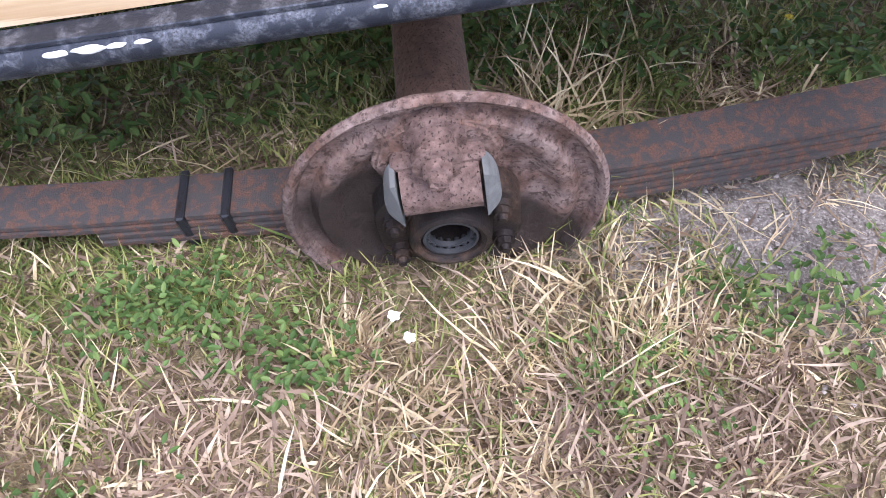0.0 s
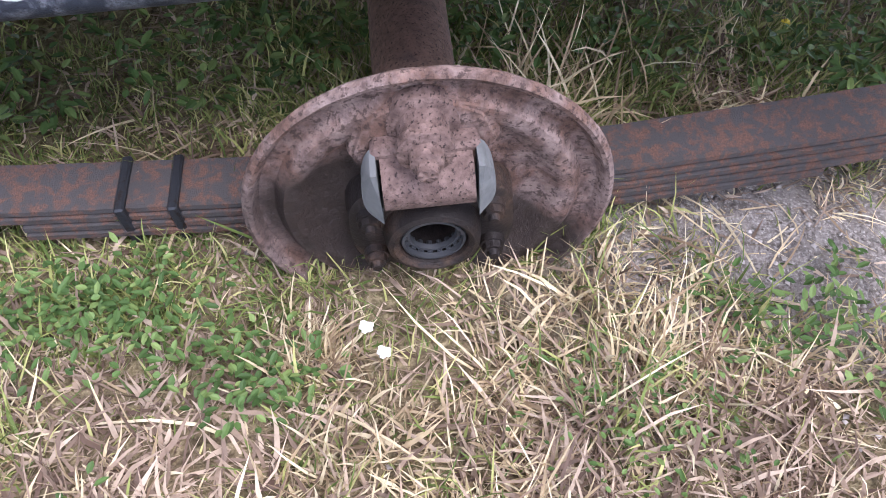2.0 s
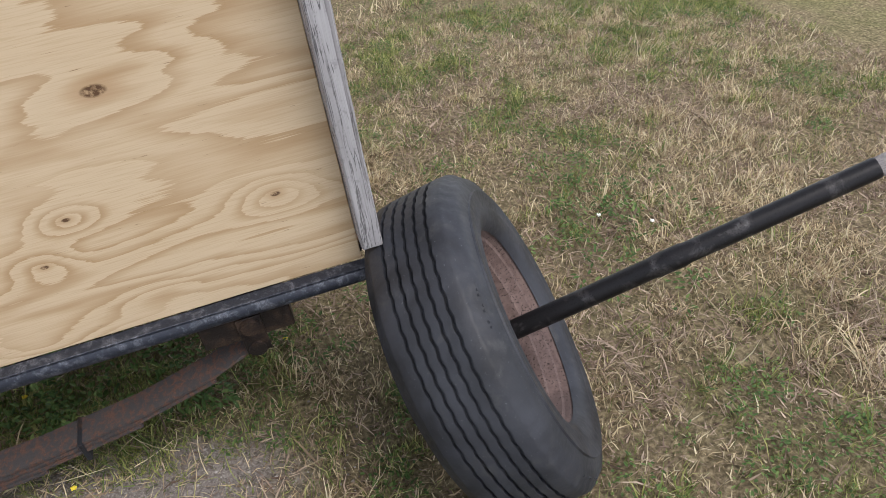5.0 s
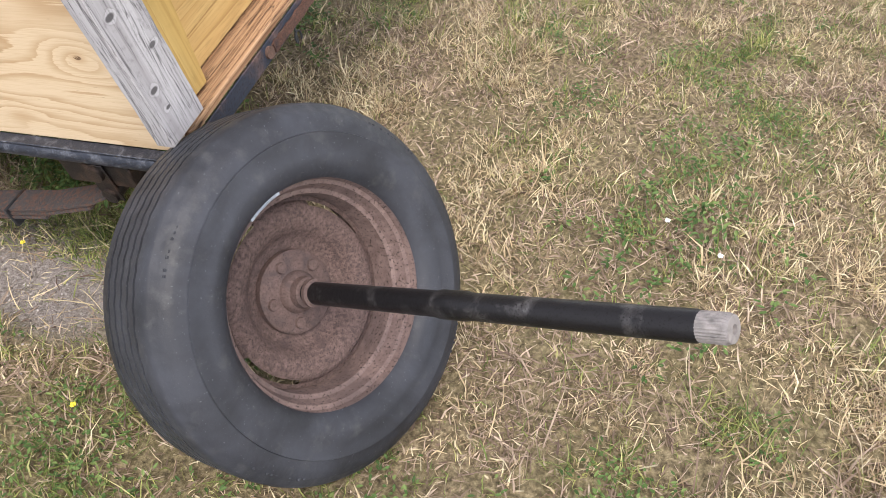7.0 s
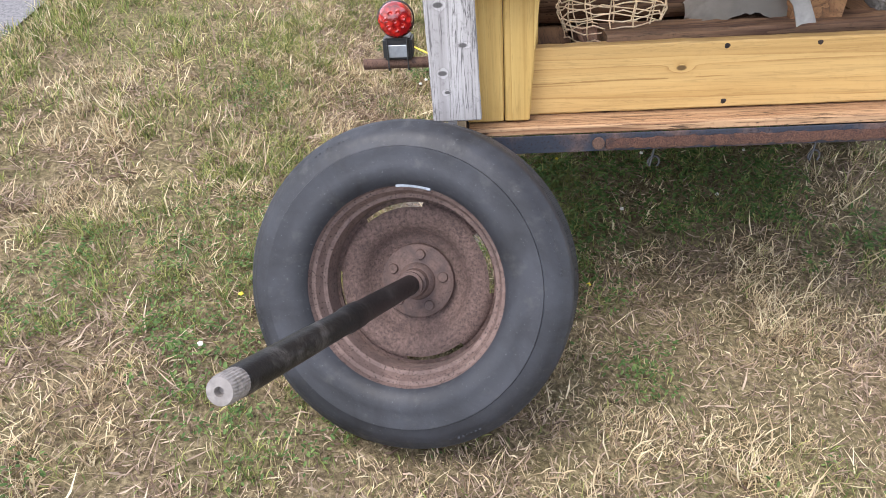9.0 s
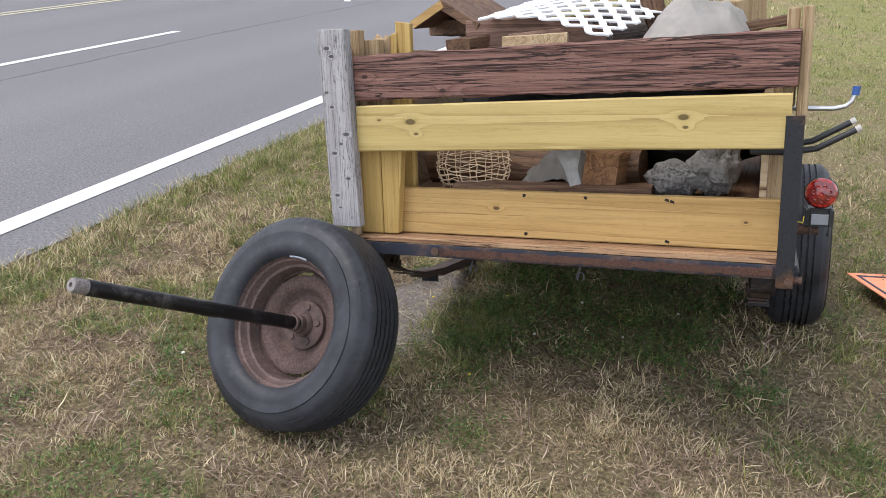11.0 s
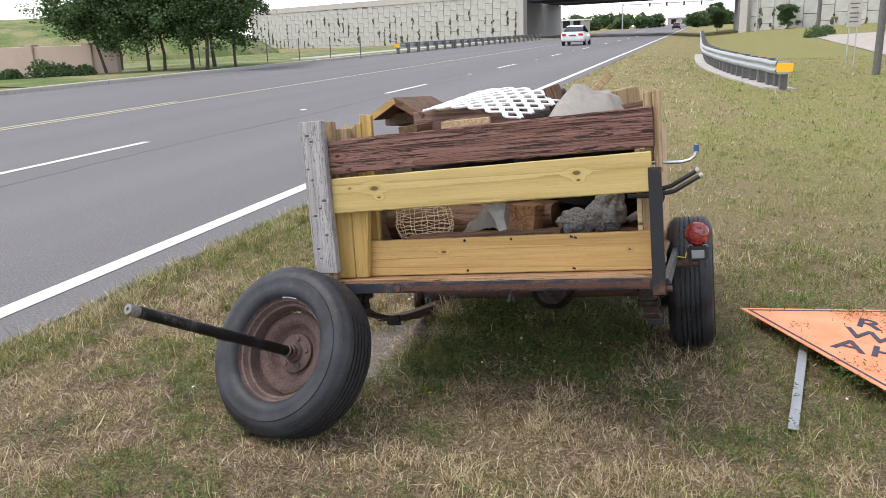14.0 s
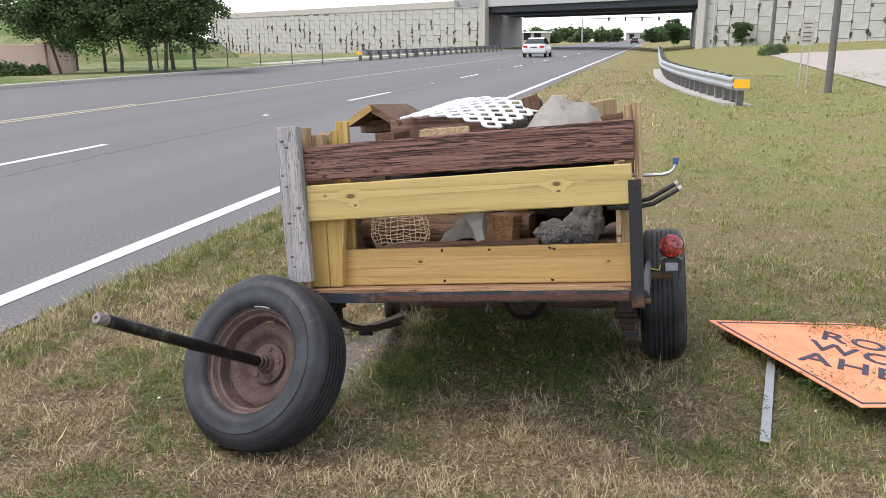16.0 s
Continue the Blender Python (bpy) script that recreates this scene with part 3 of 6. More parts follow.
# rear boards
bm = new_bm()
plank(bm, (-0.668, 0.473), (0.606, 0.491), 0.136, 0.144, 0.0, 0.038, 30, 0.003, 3)
part("board", bm, M_BROWN, trailer, "weathered red-brown stained board")
bm = new_bm()
plank(bm, (-0.664, 0.314), (0.596, 0.334), 0.142, 0.143, -0.004, 0.034, 14, 0.001, 4)
part("board", bm, M_YEL2, trailer, "yellow treated pine board")
bm = new_bm()
plank(bm, (-0.67, 0.041), (0.600, 0.041), 0.147, 0.144, 0.077, 0.115, 40, 0.001, 5)
for v in bm.verts:
    if v.co.x > 0.575:
        v.co.x -= 0.02 * abs(math.sin(v.co.z * 70)) + (0.02 if 0.085 < v.co.z < 0.13 else 0.0)
low_board = part("board", bm, M_YEL, trailer, "yellow pine board with a broken end")
for x, z in ((-0.14, 0.176), (-0.135, 0.056), (0.285, 0.176), (0.29, 0.054), (0.30, 0.172), (0.05, 0.175)):
    bm = new_bm()
    lump(bm, (x, 0.0775, z), (0.007, 0.0015, 0.006), x * 9, 2, 0.5)
    part("nail_head", bm, M_DARK, low_board, "dark rusted nail with stain", True)
bm = new_bm()
for dx, w in ((-0.688, 0.079), (-0.607, 0.076)):
    b2 = box(bm, (dx, 0.04, 0.042), (dx + w, 0.075, 0.33), 0.003)
for v in bm.verts:
    if v.co.z < 0.08 and v.co.x > -0.56:
        v.co.x -= 0.025 * (0.08 - v.co.z) / 0.038
part("brace", bm, M_YELV, trailer, "yellow pine upright with a dark split")
bm = new_bm()
box(bm, (-0.757, -0.03, 0.072), (-0.657, 0.007, 0.692), 0.003)
bmesh.ops.subdivide_edges(bm, edges=[e for e in bm.edges if abs(e.verts[0].co.z - e.verts[1].co.z) > 0.3], cuts=14)
for v in bm.verts:
    v.co.x += -0.018 * (v.co.z - 0.08) / 0.6 + 0.0015 * noise.noise(v.co * 25)
    v.co.y += 0.0015 * noise.noise(v.co * 22 + Vector((3, 0, 0)))
part("corner_post", bm, M_GREY, trailer, "weathered grey board post with nail holes")
bm = new_bm()
box(bm, (-0.705, 0.045, 0.33), (-0.667, 0.085, 0.69), 0.002)
box(bm, (-0.69, 0.09, 0.04), (-0.62, 0.13, 0.66), 0.002)
part("inner_post", bm, M_PALE, trailer, "weathered pine post")
# right corner
bm = new_bm()
box(bm, (0.583, -0.012, -0.04), (0.628, -0.007, 0.42), 0.001)
box(bm, (0.623, -0.007, -0.04), (0.628, 0.032, 0.42), 0.001)
part("corner_iron", bm, M_BLACK, trailer, "black painted angle iron corner stake")
bm = new_bm()
box(bm, (0.55, 0.118, 0.04), (0.588, 0.156, 0.49), 0.003)
box(bm, (0.572, 0.04, 0.44), (0.603, 0.078, 0.69), 0.003)
part("stake", bm, M_PALE, trailer, "weathered pine stake")
bm = new_bm()
box(bm, (0.607, 0.02, 0.40), (0.634, 0.058, 0.692), 0.003)
part("stake", bm, M_PALE, trailer, "pale pine stake")
bm = new_bm()
rod(bm, (0.615, -0.017, -0.022), (0.615, -0.0125, -0.022), 0.012, seg=6)
rod(bm, (0.628, 0.012, -0.02), (0.65, 0.012, -0.02), 0.011, seg=12)
part("corner_bolt", bm, M_RUST, trailer)
bm = new_bm()
plank(bm, (-0.395, -0.010), (0.575, -0.010), 0.020, 0.020, -0.0065, -0.0005, 90, 0.0035, 9)
part("rust_scale", bm, M_SCALE, trailer, "flaking strip of dark brown rust")
bm = new_bm()
rod(bm, (-0.411, -0.006, 0.001), (-0.411, 0.0, 0.001), 0.013, seg=16)
part("rail_bolt", bm, M_RUST, trailer, "orange-rusted bolt head", smooth=True)
bm = new_bm()
rod(bm, (0.522, -0.004, 0.0), (0.522, 0.0, 0.0), 0.006, seg=12)
part("rail_bolt", bm, M_STEEL, trailer, "bright bolt head", smooth=True)


def hook_eye(x, z=-0.018):
    b = new_bm()
    pts = [(x, 0.012, z)] + [(x + 0.012 * math.sin(a), 0.012, z - 0.02 - 0.014 * (1 - math.cos(a))) for a in np.linspace(-2.4, 2.4, 9)]
    sweep(b, pts, 0.0024, 6)
    part("tie_ring", b, M_DULL, trailer, "", True)


for x in (-0.289, 0.05):
    hook_eye(x)


def side_stake(y, top):
    """A black flat stake on the left side, with two bolts."""
    b = new_bm()
    box(b, (LX - 0.021, y - 0.0125, -0.045), (LX - 0.002, y + 0.0125, top), 0.006, None, 3)
    s = part("side_stake", b, M_BLACK, trailer, "black painted steel stake")
    for z in (0.355, 0.118):
        if z < top:
            b = new_bm()
            rod(b, (LX - 0.0215, y, z), (LX - 0.026, y, z), 0.008, 0.006, 12)
            part("bolt", b, M_STEEL, s, "bright bolt head", True)


side_stake(0.803, 0.392)
side_stake(1.98, 0.416)
# tool hook on the side panel
hx = LX - 0.002
bm = new_bm()
outline = [(0.806 + 0.021 * math.sin(a) * (1.0 if math.cos(a) > 0 else 1.0), 0.527 + 0.035 * math.cos(a)) for a in np.linspace(-1.9, 1.9, 17)]
outline += [(0.812, 0.44), (0.798, 0.44)]
vs = [[bm.verts.new((hx - d, y, z)) for y, z in outline] for d in (0.0, 0.004)]
bm.faces.new(vs[0])
bm.faces.new(vs[1][::-1])
for k in range(len(outline)):
    j = (k + 1) % len(outline)
    bm.faces.new((vs[0][k], vs[0][j], vs[1][j], vs[1][k]))
plate = part("tool_hook", bm, M_ALU, trailer, "grey metal hook with orange rubber tip")
bm = new_bm()
pts = [(hx - 0.004, 0.805, 0.45), (hx - 0.007, 0.806, 0.438), (hx - 0.010, 0.808, 0.422)]
pts += [(hx - 0.034 + 0.024 * math.cos(a), 0.812, 0.416 - 0.020 * math.sin(a)) for a in np.linspace(0.2, 3.0, 9)]
pts += [(hx - 0.060, 0.815, 0.435), (hx - 0.062, 0.816, 0.452)]
sweep(bm, pts, 0.0075, 10)
part("hook_tip", bm, M_ORANGE, plate, "bright orange rubber-coated hook", True)
for z in (0.545, 0.52):
    bm = new_bm()
    rod(bm, (hx - 0.004, 0.806, z), (hx - 0.007, 0.806, z), 0.006, 0.004, 10)
    part("screw", bm, M_STEEL, plate, "", True)


def spring_pts(x, z0=0.0):
    """The leaf spring's line, from the rear shackle to the front eye."""
    out = []
    for y, z in ((0.24, -0.115), (0.34, -0.165), (0.5, -0.212), (0.7, -0.245), (0.9, -0.263), (1.1, -0.277), (1.288, -0.278), (1.5, -0.268), (1.7, -0.249), (1.87, -0.226), (1.98, -0.192)):
        out.append((x, y, z + z0))
    return out


def leaf_spring(x):
    base = None
    for k, (a, b) in enumerate(((0, 11), (1, 10), (2, 9), (3, 9), (4, 8))):
        bm = new_bm()
        pts = [Vector(p) - Vector((0, 0, 0.0096 * k)) for p in spring_pts(x)[a:b]]
        sweep(bm, [p - Vector((0.0025 * k, 0, 0)) for p in pts], 0, flat=(0.030, 0.0033))
        ob = part("spring_leaf" if base else "leaf_spring", bm, M_SPRING, base or trailer, "" if base else "rusty stacked leaf spring")
        base = base or ob
    for y, z in ((1.602, -0.259), (1.552, -0.264), (0.62, -0.235)):
        bm = new_bm()
        box(bm, (x - 0.037, y - 0.005, z - 0.045), (x + 0.034, y + 0.005, z + 0.009), 0.002)
        part("spring_clip", bm, M_BLACK, base)
    # rear shackle and front hanger
    bm = new_bm()
    for dx in (-0.036, 0.032):
        box(bm, (x + dx, 0.215, -0.125), (x + dx + 0.004, 0.262, -0.03), 0.001)
    rod(bm, (x - 0.045, 0.238, -0.05), (x + 0.045, 0.238, -0.05), 0.018, seg=16)
    rod(bm, (x - 0.042, 0.24, -0.112), (x + 0.042, 0.24, -0.112), 0.017, seg=16)
    box(bm, (x - 0.03, 0.16, -0.09), (x + 0.03, 0.33, -0.028), 0.003)
    part("shackle", bm, M_DARK, trailer, "", True)
    for dx in (-0.038, 0.034):
        bm = new_bm()
        v = [[bm.verts.new((x + dx + e, y, z)) for y, z in ((1.93, -0.225), (2.03, -0.225), (2.04, -0.028), (1.97, -0.028))] for e in (0.0, 0.005)]
        bm.faces.new(v[0][::-1])
        bm.faces.new(v[1])
        for k in range(4):
            bm.faces.new((v[0][k], v[0][(k + 1) % 4], v[1][(k + 1) % 4], v[1][k]))
        part("spring_hanger", bm, M_SPRING, trailer, "rusty steel spring hanger plate")
    bm = new_bm()
    rod(bm, (x - 0.05, 1.975, -0.195), (x + 0.05, 1.975, -0.195), 0.016, seg=12)
    part("hanger_pin", bm, M_DARK, trailer, "", True)


leaf_spring(-0.695)
leaf_spring(0.55)

# axle with its differential
AY, AZ = 1.306, -0.227
bm = new_bm()
rod(bm, (-0.700, AY, AZ), (0.6, AY, AZ), 0.043, seg=28)
revolve(bm, [(0.043, 0), (0.085, 0), (0.088, 0.006), (0.088, 0.016), (0.06, 0.022), (0.05, 0.06), (0.043, 0.07)], 28, Matrix.Translation((-0.762, AY, AZ)) @ Matrix.Rotation(radians(90), 4, "Y"))
axle = part("axle", bm, M_RUST, trailer, "rusted axle housing lying on the grass", True)
bm = new_bm()
bmesh.ops.create_uvsphere(bm, u_segments=28, v_segments=16, radius=0.125, matrix=Matrix.Translation((-0.02, AY, AZ + 0.02)) @ Matrix.Diagonal((0.9, 0.85, 1, 1)))
rod(bm, (-0.02, AY - 0.08, AZ + 0.02), (-0.02, AY - 0.115, AZ + 0.02), 0.115, 0.08, 24)
part("differential", bm, M_DARK, axle, "", True)
# U bolts round the axle
for y in (AY - 0.05, AY + 0.05):
    bm = new_bm()
    sweep(bm, [(-0.695 + 0.036 * s, y, z) for s, z in ((-1, -0.31), (-1, -0.2), (-0.7, -0.185), (0.7, -0.185), (1, -0.2), (1, -0.31))], 0.006, 8)
    part("u_bolt", bm, M_RUST, axle, "", True)

# brake backing plate, seen from outside with the drum off
BM_ = Matrix.Translation((-0.775, AY - 0.002, AZ)) @ Matrix.Rotation(radians(-90), 4, "Y")
bm = new_bm()
prof = [(0.036, -0.006), (0.080, -0.006), (0.098, -0.005), (0.108, 0.0), (0.115, 0.006), (0.121, 0.0085), (0.130, 0.0085), (0.134, 0.004), (0.140, -0.004), (0.148, -0.004), (0.154, 0.005), (0.157, 0.012), (0.161, 0.0140), (0.165, 0.0115), (0.166, 0.007), (0.163, 0.002), (0.036, -0.016)]
revolve(bm, prof, 96, BM_, True, lambda i, k: 0.0007 * math.sin(k * 0.23 + i * 0.7) * (i < 12) + 0.0005 * math.sin(k * 1.7 + i))
back = part("backing_plate", bm, M_OIL_SHADE, trailer, "rusty round brake backing plate with worn rim", True)


def on_plate(bm, f):
    """Builds with plate coordinates: u to the front (+y), v up, w outwards."""
    m = Matrix.Translation((-0.775, AY - 0.002, AZ)) @ Matrix(((0, 0, -1, 0), (1, 0, 0, 0), (0, 1, 0, 0), (0, 0, 0, 1)))
    before = set(bm.verts)
    f(bm)
    bmesh.ops.transform(bm, matrix=m, verts=[v for v in bm.verts if v not in before])


def plate_part(name, f, material, label="", smooth=True):
    b = new_bm()
    on_plate(b, f)
    return part(name, b, material, back, label, smooth)


def top_bridge(b):
    """The pressed bridge that carries the pin and the cylinder."""
    ring = [(-0.062, 0.085), (-0.05, 0.118), (-0.028, 0.132), (0.028, 0.132), (0.05, 0.118), (0.062, 0.085), (0.05, 0.05), (-0.05, 0.05)]
    lo = [b.verts.new((u * 1.12, v * 1.02, -0.008)) for u, v in ring]
    hi = [b.verts.new((u, v, 0.011)) for u, v in ring]
    b.faces.new(hi)
    for k in range(8):
        b.faces.new((lo[k], lo[(k + 1) % 8], hi[(k + 1) % 8], hi[k]))
    bmesh.ops.bevel(b, geom=list(b.edges), offset=0.004, segments=2, affect="EDGES")


plate_part("top_bridge", top_bridge, M_OIL_SHADE)


def anchor(b):
    prof = [(0.030, 0.0), (0.029, 0.013), (0.021, 0.015), (0.020, 0.033), (0.023, 0.034), (0.0225, 0.043), (0.014, 0.045), (0.013, 0.055), (0.009, 0.057), (0.008, 0.066), (0.0, 0.067)]
    revolve(b, prof, 28, Matrix.Translation((0, 0.113, 0)), False, lambda i, k: 0.0008 * math.sin(k * 1.3 + i * 2.1) * (0 < i < 10))


plate_part("anchor_pin", anchor, M_DRUM)


def wheel_cylinder(b):
    box(b, (-0.038, 0.046, 0.0), (0.038, 0.098, 0.026), 0.004)
    rod(b, (-0.037, 0.068, 0.026), (0.037, 0.068, 0.026), 0.027, seg=24)
    box(b, (-0.044, 0.090, 0.006), (0.044, 0.102, 0.028), 0.004)


plate_part("wheel_cylinder", wheel_cylinder, M_DRUM, "rust-brown brake wheel cylinder")


def boot(s):
    def f(b):
        out = []
        for a in np.linspace(-1.15, 1.2, 12):
            out.append((s * (0.041 + 0.014 * math.cos(a * 0.9) - 0.003 * math.sin(a)), 0.066 + 0.034 * math.sin(a)))
        out += [(s * 0.040, 0.066 + 0.034 * math.sin(a)) for a in np.linspace(1.2, -1.15, 8)]
        lo = [b.verts.new((u, v, 0.02)) for u, v in out]
        hi = [b.verts.new((u, v, 0.036 + 0.012 * (abs(u) < 0.045))) for u, v in out]
        b.faces.new(hi)
        b.faces.new(lo[::-1])
        for k in range(len(out)):
            j = (k + 1) % len(out)
            b.faces.new((lo[k], lo[j], hi[j], hi[k]))
    return f


for s in (-1, 1):
    plate_part("brake_lining", boot(s), M_PAD, "pale grey worn brake lining", False)


def axle_mouth(b):
    revolve(b, [(0.030, -0.05), (0.030, 0.020), (0.0315, 0.030), (0.036, 0.033), (0.041, 0.031), (0.043, 0.024), (0.0445, 0.012), (0.050, 0.009)], 48)


def flange_plate(b):
    """The squarish retainer flange behind the axle end, with rounded corners."""
    ring = [(0.074 * math.copysign(abs(math.cos(a)) ** 0.6, math.cos(a)), 0.058 * math.copysign(abs(math.sin(a)) ** 0.6, math.sin(a))) for a in np.linspace(0, 6.2832, 41)[:-1]]
    rows = [[b.verts.new((u * k, v * k, w)) for u, v in ring] for k, w in ((1.04, -0.020), (1.0, 0.008), (0.93, 0.011), (0.55, 0.011))]
    for lo, hi in zip(rows, rows[1:]):
        for k in range(40):
            b.faces.new((lo[k], lo[(k + 1) % 40], hi[(k + 1) % 40], hi[k]))


def lowered(f):
    def shifted(b):
        f(b)
        bmesh.ops.translate(b, verts=b.verts[:], vec=(0, -0.012, 0.010))
    return shifted


plate_part("axle_flange", lowered(flange_plate), M_DARK, "greasy black bolted flange")
plate_part("axle_end", lowered(axle_mouth), M_DARK, "greasy hollow axle end with a bearing")


def bearing_rings(b):
    revolve(b, [(0.0298, 0.024), (0.0285, 0.0275), (0.0262, 0.0278), (0.0258, 0.022)], 48)
    revolve(b, [(0.0250, 0.016), (0.0240, 0.021), (0.0215, 0.021), (0.0205, 0.016)], 48)


def roller_at(a):
    return lambda b: rod(b, (0.0254 * math.cos(a), 0.0254 * math.sin(a), 0.010), (0.0254 * math.cos(a), 0.0254 * math.sin(a), 0.0225), 0.0026, seg=8)


plate_part("bearing", lowered(bearing_rings), M_DULL, "grey roller bearing rings")


for a in np.linspace(0, 6.2832, 19)[:-1]:
    plate_part("roller", lowered(roller_at(a)), M_DULL)


def stud_at(u, v):
    def f(b):
        rod(b, (u, v, 0.009), (u, v, 0.018), 0.0125, 0.0115, 16)
        rod(b, (u, v, 0.018), (u, v, 0.025), 0.0098, 0.0090, 8)
        rod(b, (u, v, 0.025), (u, v, 0.031), 0.0056, 0.0045, 12)
    return f


for u in (-0.054, 0.054):
    for v in (-0.030, 0.024):
        plate_part("stud", lowered(stud_at(u, v)), M_DARK)


# ---- wheels ----
def tyre_mesh(name, parent, R=0.335, W=0.212, hub=0.208, turns=240):
    """A worn ribbed tyre round z, with wavy grooves in the tread."""
    h = W / 2
    side = [(hub - 0.004, h - 0.024), (hub + 0.004, h - 0.012), (hub + 0.016, h - 0.006), (hub + 0.034, h + 0.001), (hub + 0.040, h - 0.001), (hub + 0.058, h + 0.002), (hub + 0.072, h + 0.0025), (hub + 0.0735, h - 0.0015), (hub + 0.088, h - 0.005), (hub + 0.105, h - 0.012), (R - 0.016, h - 0.022), (R - 0.007, h - 0.029)]
    tread = [(R - 0.002, h - 0.036)]
    for k in range(5):
        c = 0.044 - k * 0.022
        tread += [(R, c + 0.0034), (R - 0.009, c + 0.0026), (R - 0.009, c - 0.0026), (R, c - 0.0034)]
    tread += [(R - 0.002, -h + 0.036)]
    prof = side + tread + [(r, -z) for r, z in reversed(side)]
    lo, hi = len(side) + 1, len(side) + 1 + 20
    b = new_bm()
    revolve(b, prof, turns, None, False, lambda i, k: (0.0, 0.0014, 0.0, -0.0014)[k % 4] if lo <= i < hi or i in (len(side) - 2, len(side) - 1) else 0.0)
    return part(name, b, M_TYRE, parent, "worn black ribbed rubber tyre", True)


def rim_mesh(name, parent, depth=0.0):
    """A steel rim round z; the disc sits towards -z, so its deep side is seen from +z."""
    b = new_bm()
    e = 0.078
    prof = [(0.2075, e - 0.003), (0.2085, e + 0.002), (0.205, e + 0.006), (0.199, e + 0.002), (0.196, e - 0.006), (0.1945, e - 0.012), (0.187, e - 0.015), (0.183, e - 0.030), (0.1795, e - 0.037), (0.172, e - 0.040), (0.170, e - 0.052), (0.170, -0.016), (0.168, -0.030),
            (0.160, -0.034)]
    disc = [(0.1695, -0.010), (0.161, -0.008), (0.158, -0.003), (0.152, 0.002), (0.144, 0.004), (0.130, 0.005), (0.122, 0.001), (0.112, -0.004), (0.104, -0.018), (0.094, -0.030), (0.080, -0.036), (0.04, -0.036), (0.0, -0.036)]
    prof, disc = [(r * 1.04, h) for r, h in prof], [(r * 1.04, h) for r, h in disc]
    revolve(b, prof[:-1], 96)
    revolve(b, [(0.2158, -e + 0.003), (0.2168, -e - 0.002), (0.213, -e - 0.006), (0.207, -e - 0.002), (0.204, -e + 0.008), (0.193, -e + 0.018), (0.182, -e + 0.028)], 96)
    rim = part(name, b, M_RIM, parent, "rust-brown steel wheel rim", True)
    # the pressed disc, with cooling slots at its edge
    b = new_bm()
    rings = revolve(b, disc, 96)
    for mid in (0.5, 2.07, 3.64, 5.21):
        c = int(mid / 6.2832 * 96)
        for k in range(c - 6, c + 6):
            for i in (1, 2):
                for f in list(set(rings[i][k % 96].link_faces) & set(rings[i + 1][(k + 1) % 96].link_faces)):
                    b.faces.remove(f)
    part("disc", b, M_DISC, rim, "dark pitted rusted wheel disc", True)
    return rim


def axis_frame(c, n, spin=0.0):
    n = Vector(n).normalized()
    up = Vector((0, 0, 1))
    x = up.cross(n).normalized()
    y = n.cross(x)
    return Matrix.Translation(c) @ Matrix((x, y, n)).transposed().to_4x4() @ Matrix.Rotation(spin, 4, "Z")


WN = Vector((-0.22, -0.835, 0.505)).normalized()
WC = Vector((-0.802, -0.277, 0.212)) - WN * 0.065
wheel = thing("loose_wheel", "loose wheel with axle shaft leaning against the trailer corner", "wheel", axis_frame(WC, WN))
tyre_mesh("tyre", wheel)
rim_mesh("rim", wheel)
bm = new_bm()
rnd = random.Random(6)
for start, count in ((0.3, 13), (2.1, 9), (3.5, 13), (5.2, 8)):
    for k in range(count):
        box(bm, (0.303, -0.0022, 0.0905), (0.303 + rnd.uniform(0.008, 0.014), 0.0022, 0.0945), 0.0004, Matrix.Rotation(start + k * 0.030, 4, "Z"))
tagged(part("sidewall_marking", bm, M_TYRE, wheel), "faint raised marks on the sidewall", kind="stuff")
bm = new_bm()
revolve(bm, [(0.0, -0.019), (0.072, -0.019), (0.078, -0.023), (0.079, -0.035)], 64)
revolve(bm, [(0.040, -0.019), (0.037, -0.008), (0.030, -0.002), (0.028, 0.014), (0.021, 0.017)], 40)
flange = part("axle_flange", bm, M_FLANGE, wheel, "rusted round axle flange", True)
for k in range(5):
    a = 0.35 + k * 6.2832 / 5
    bm = new_bm()
    rod(bm, (0.0575 * math.cos(a), 0.0575 * math.sin(a), -0.019), (0.0575 * math.cos(a), 0.0575 * math.sin(a), -0.014), 0.0115, 0.0095, 16)
    part("lug_bolt", bm, M_FLANGE, flange, "", True)
bm = new_bm()
revolve(bm, [(0.0205, 0.005), (0.0205, 0.345), (0.0225, 0.355), (0.0225, 0.405), (0.0205, 0.415), (0.0200, 0.762), (0.0185, 0.767)], 32)
shaft = part("axle_shaft", bm, M_SHAFT, wheel, "long black greasy axle shaft", True)
bm = new_bm()
revolve(bm, [(0.0187, 0.765), (0.0187, 0.797), (0.0165, 0.805), (0.006, 0.806), (0.0045, 0.797), (0.0, 0.797)], 56, None, False, None)
for v in bm.verts:
    if v.co.z < 0.802 and v.co.xy.length > 0.018:
        a = math.atan2(v.co.y, v.co.x)
        k = 1 - 0.045 * (round(a / 6.2832 * 56) % 2)
        v.co.x, v.co.y = v.co.x * k, v.co.y * k
part("spline_end", bm, M_SPLINE, shaft, "grey splined shaft end")
bm = new_bm()
revolve(bm, [(0.020, 0.026), (0.0265, 0.028), (0.0265, 0.036), (0.020, 0.038)], 32)
part("seal_ring", bm, M_FLANGE, shaft, "", True)
bm = new_bm()
for a in np.linspace(1.50, 1.78, 8):
    box(bm, (0.201, -0.007, 0.074), (0.2175, 0.007, 0.0855), 0.001, Matrix.Rotation(a, 4, "Z"))
part("wheel_weight", bm, M_ALU, wheel, "grey clip-on wheel weight")

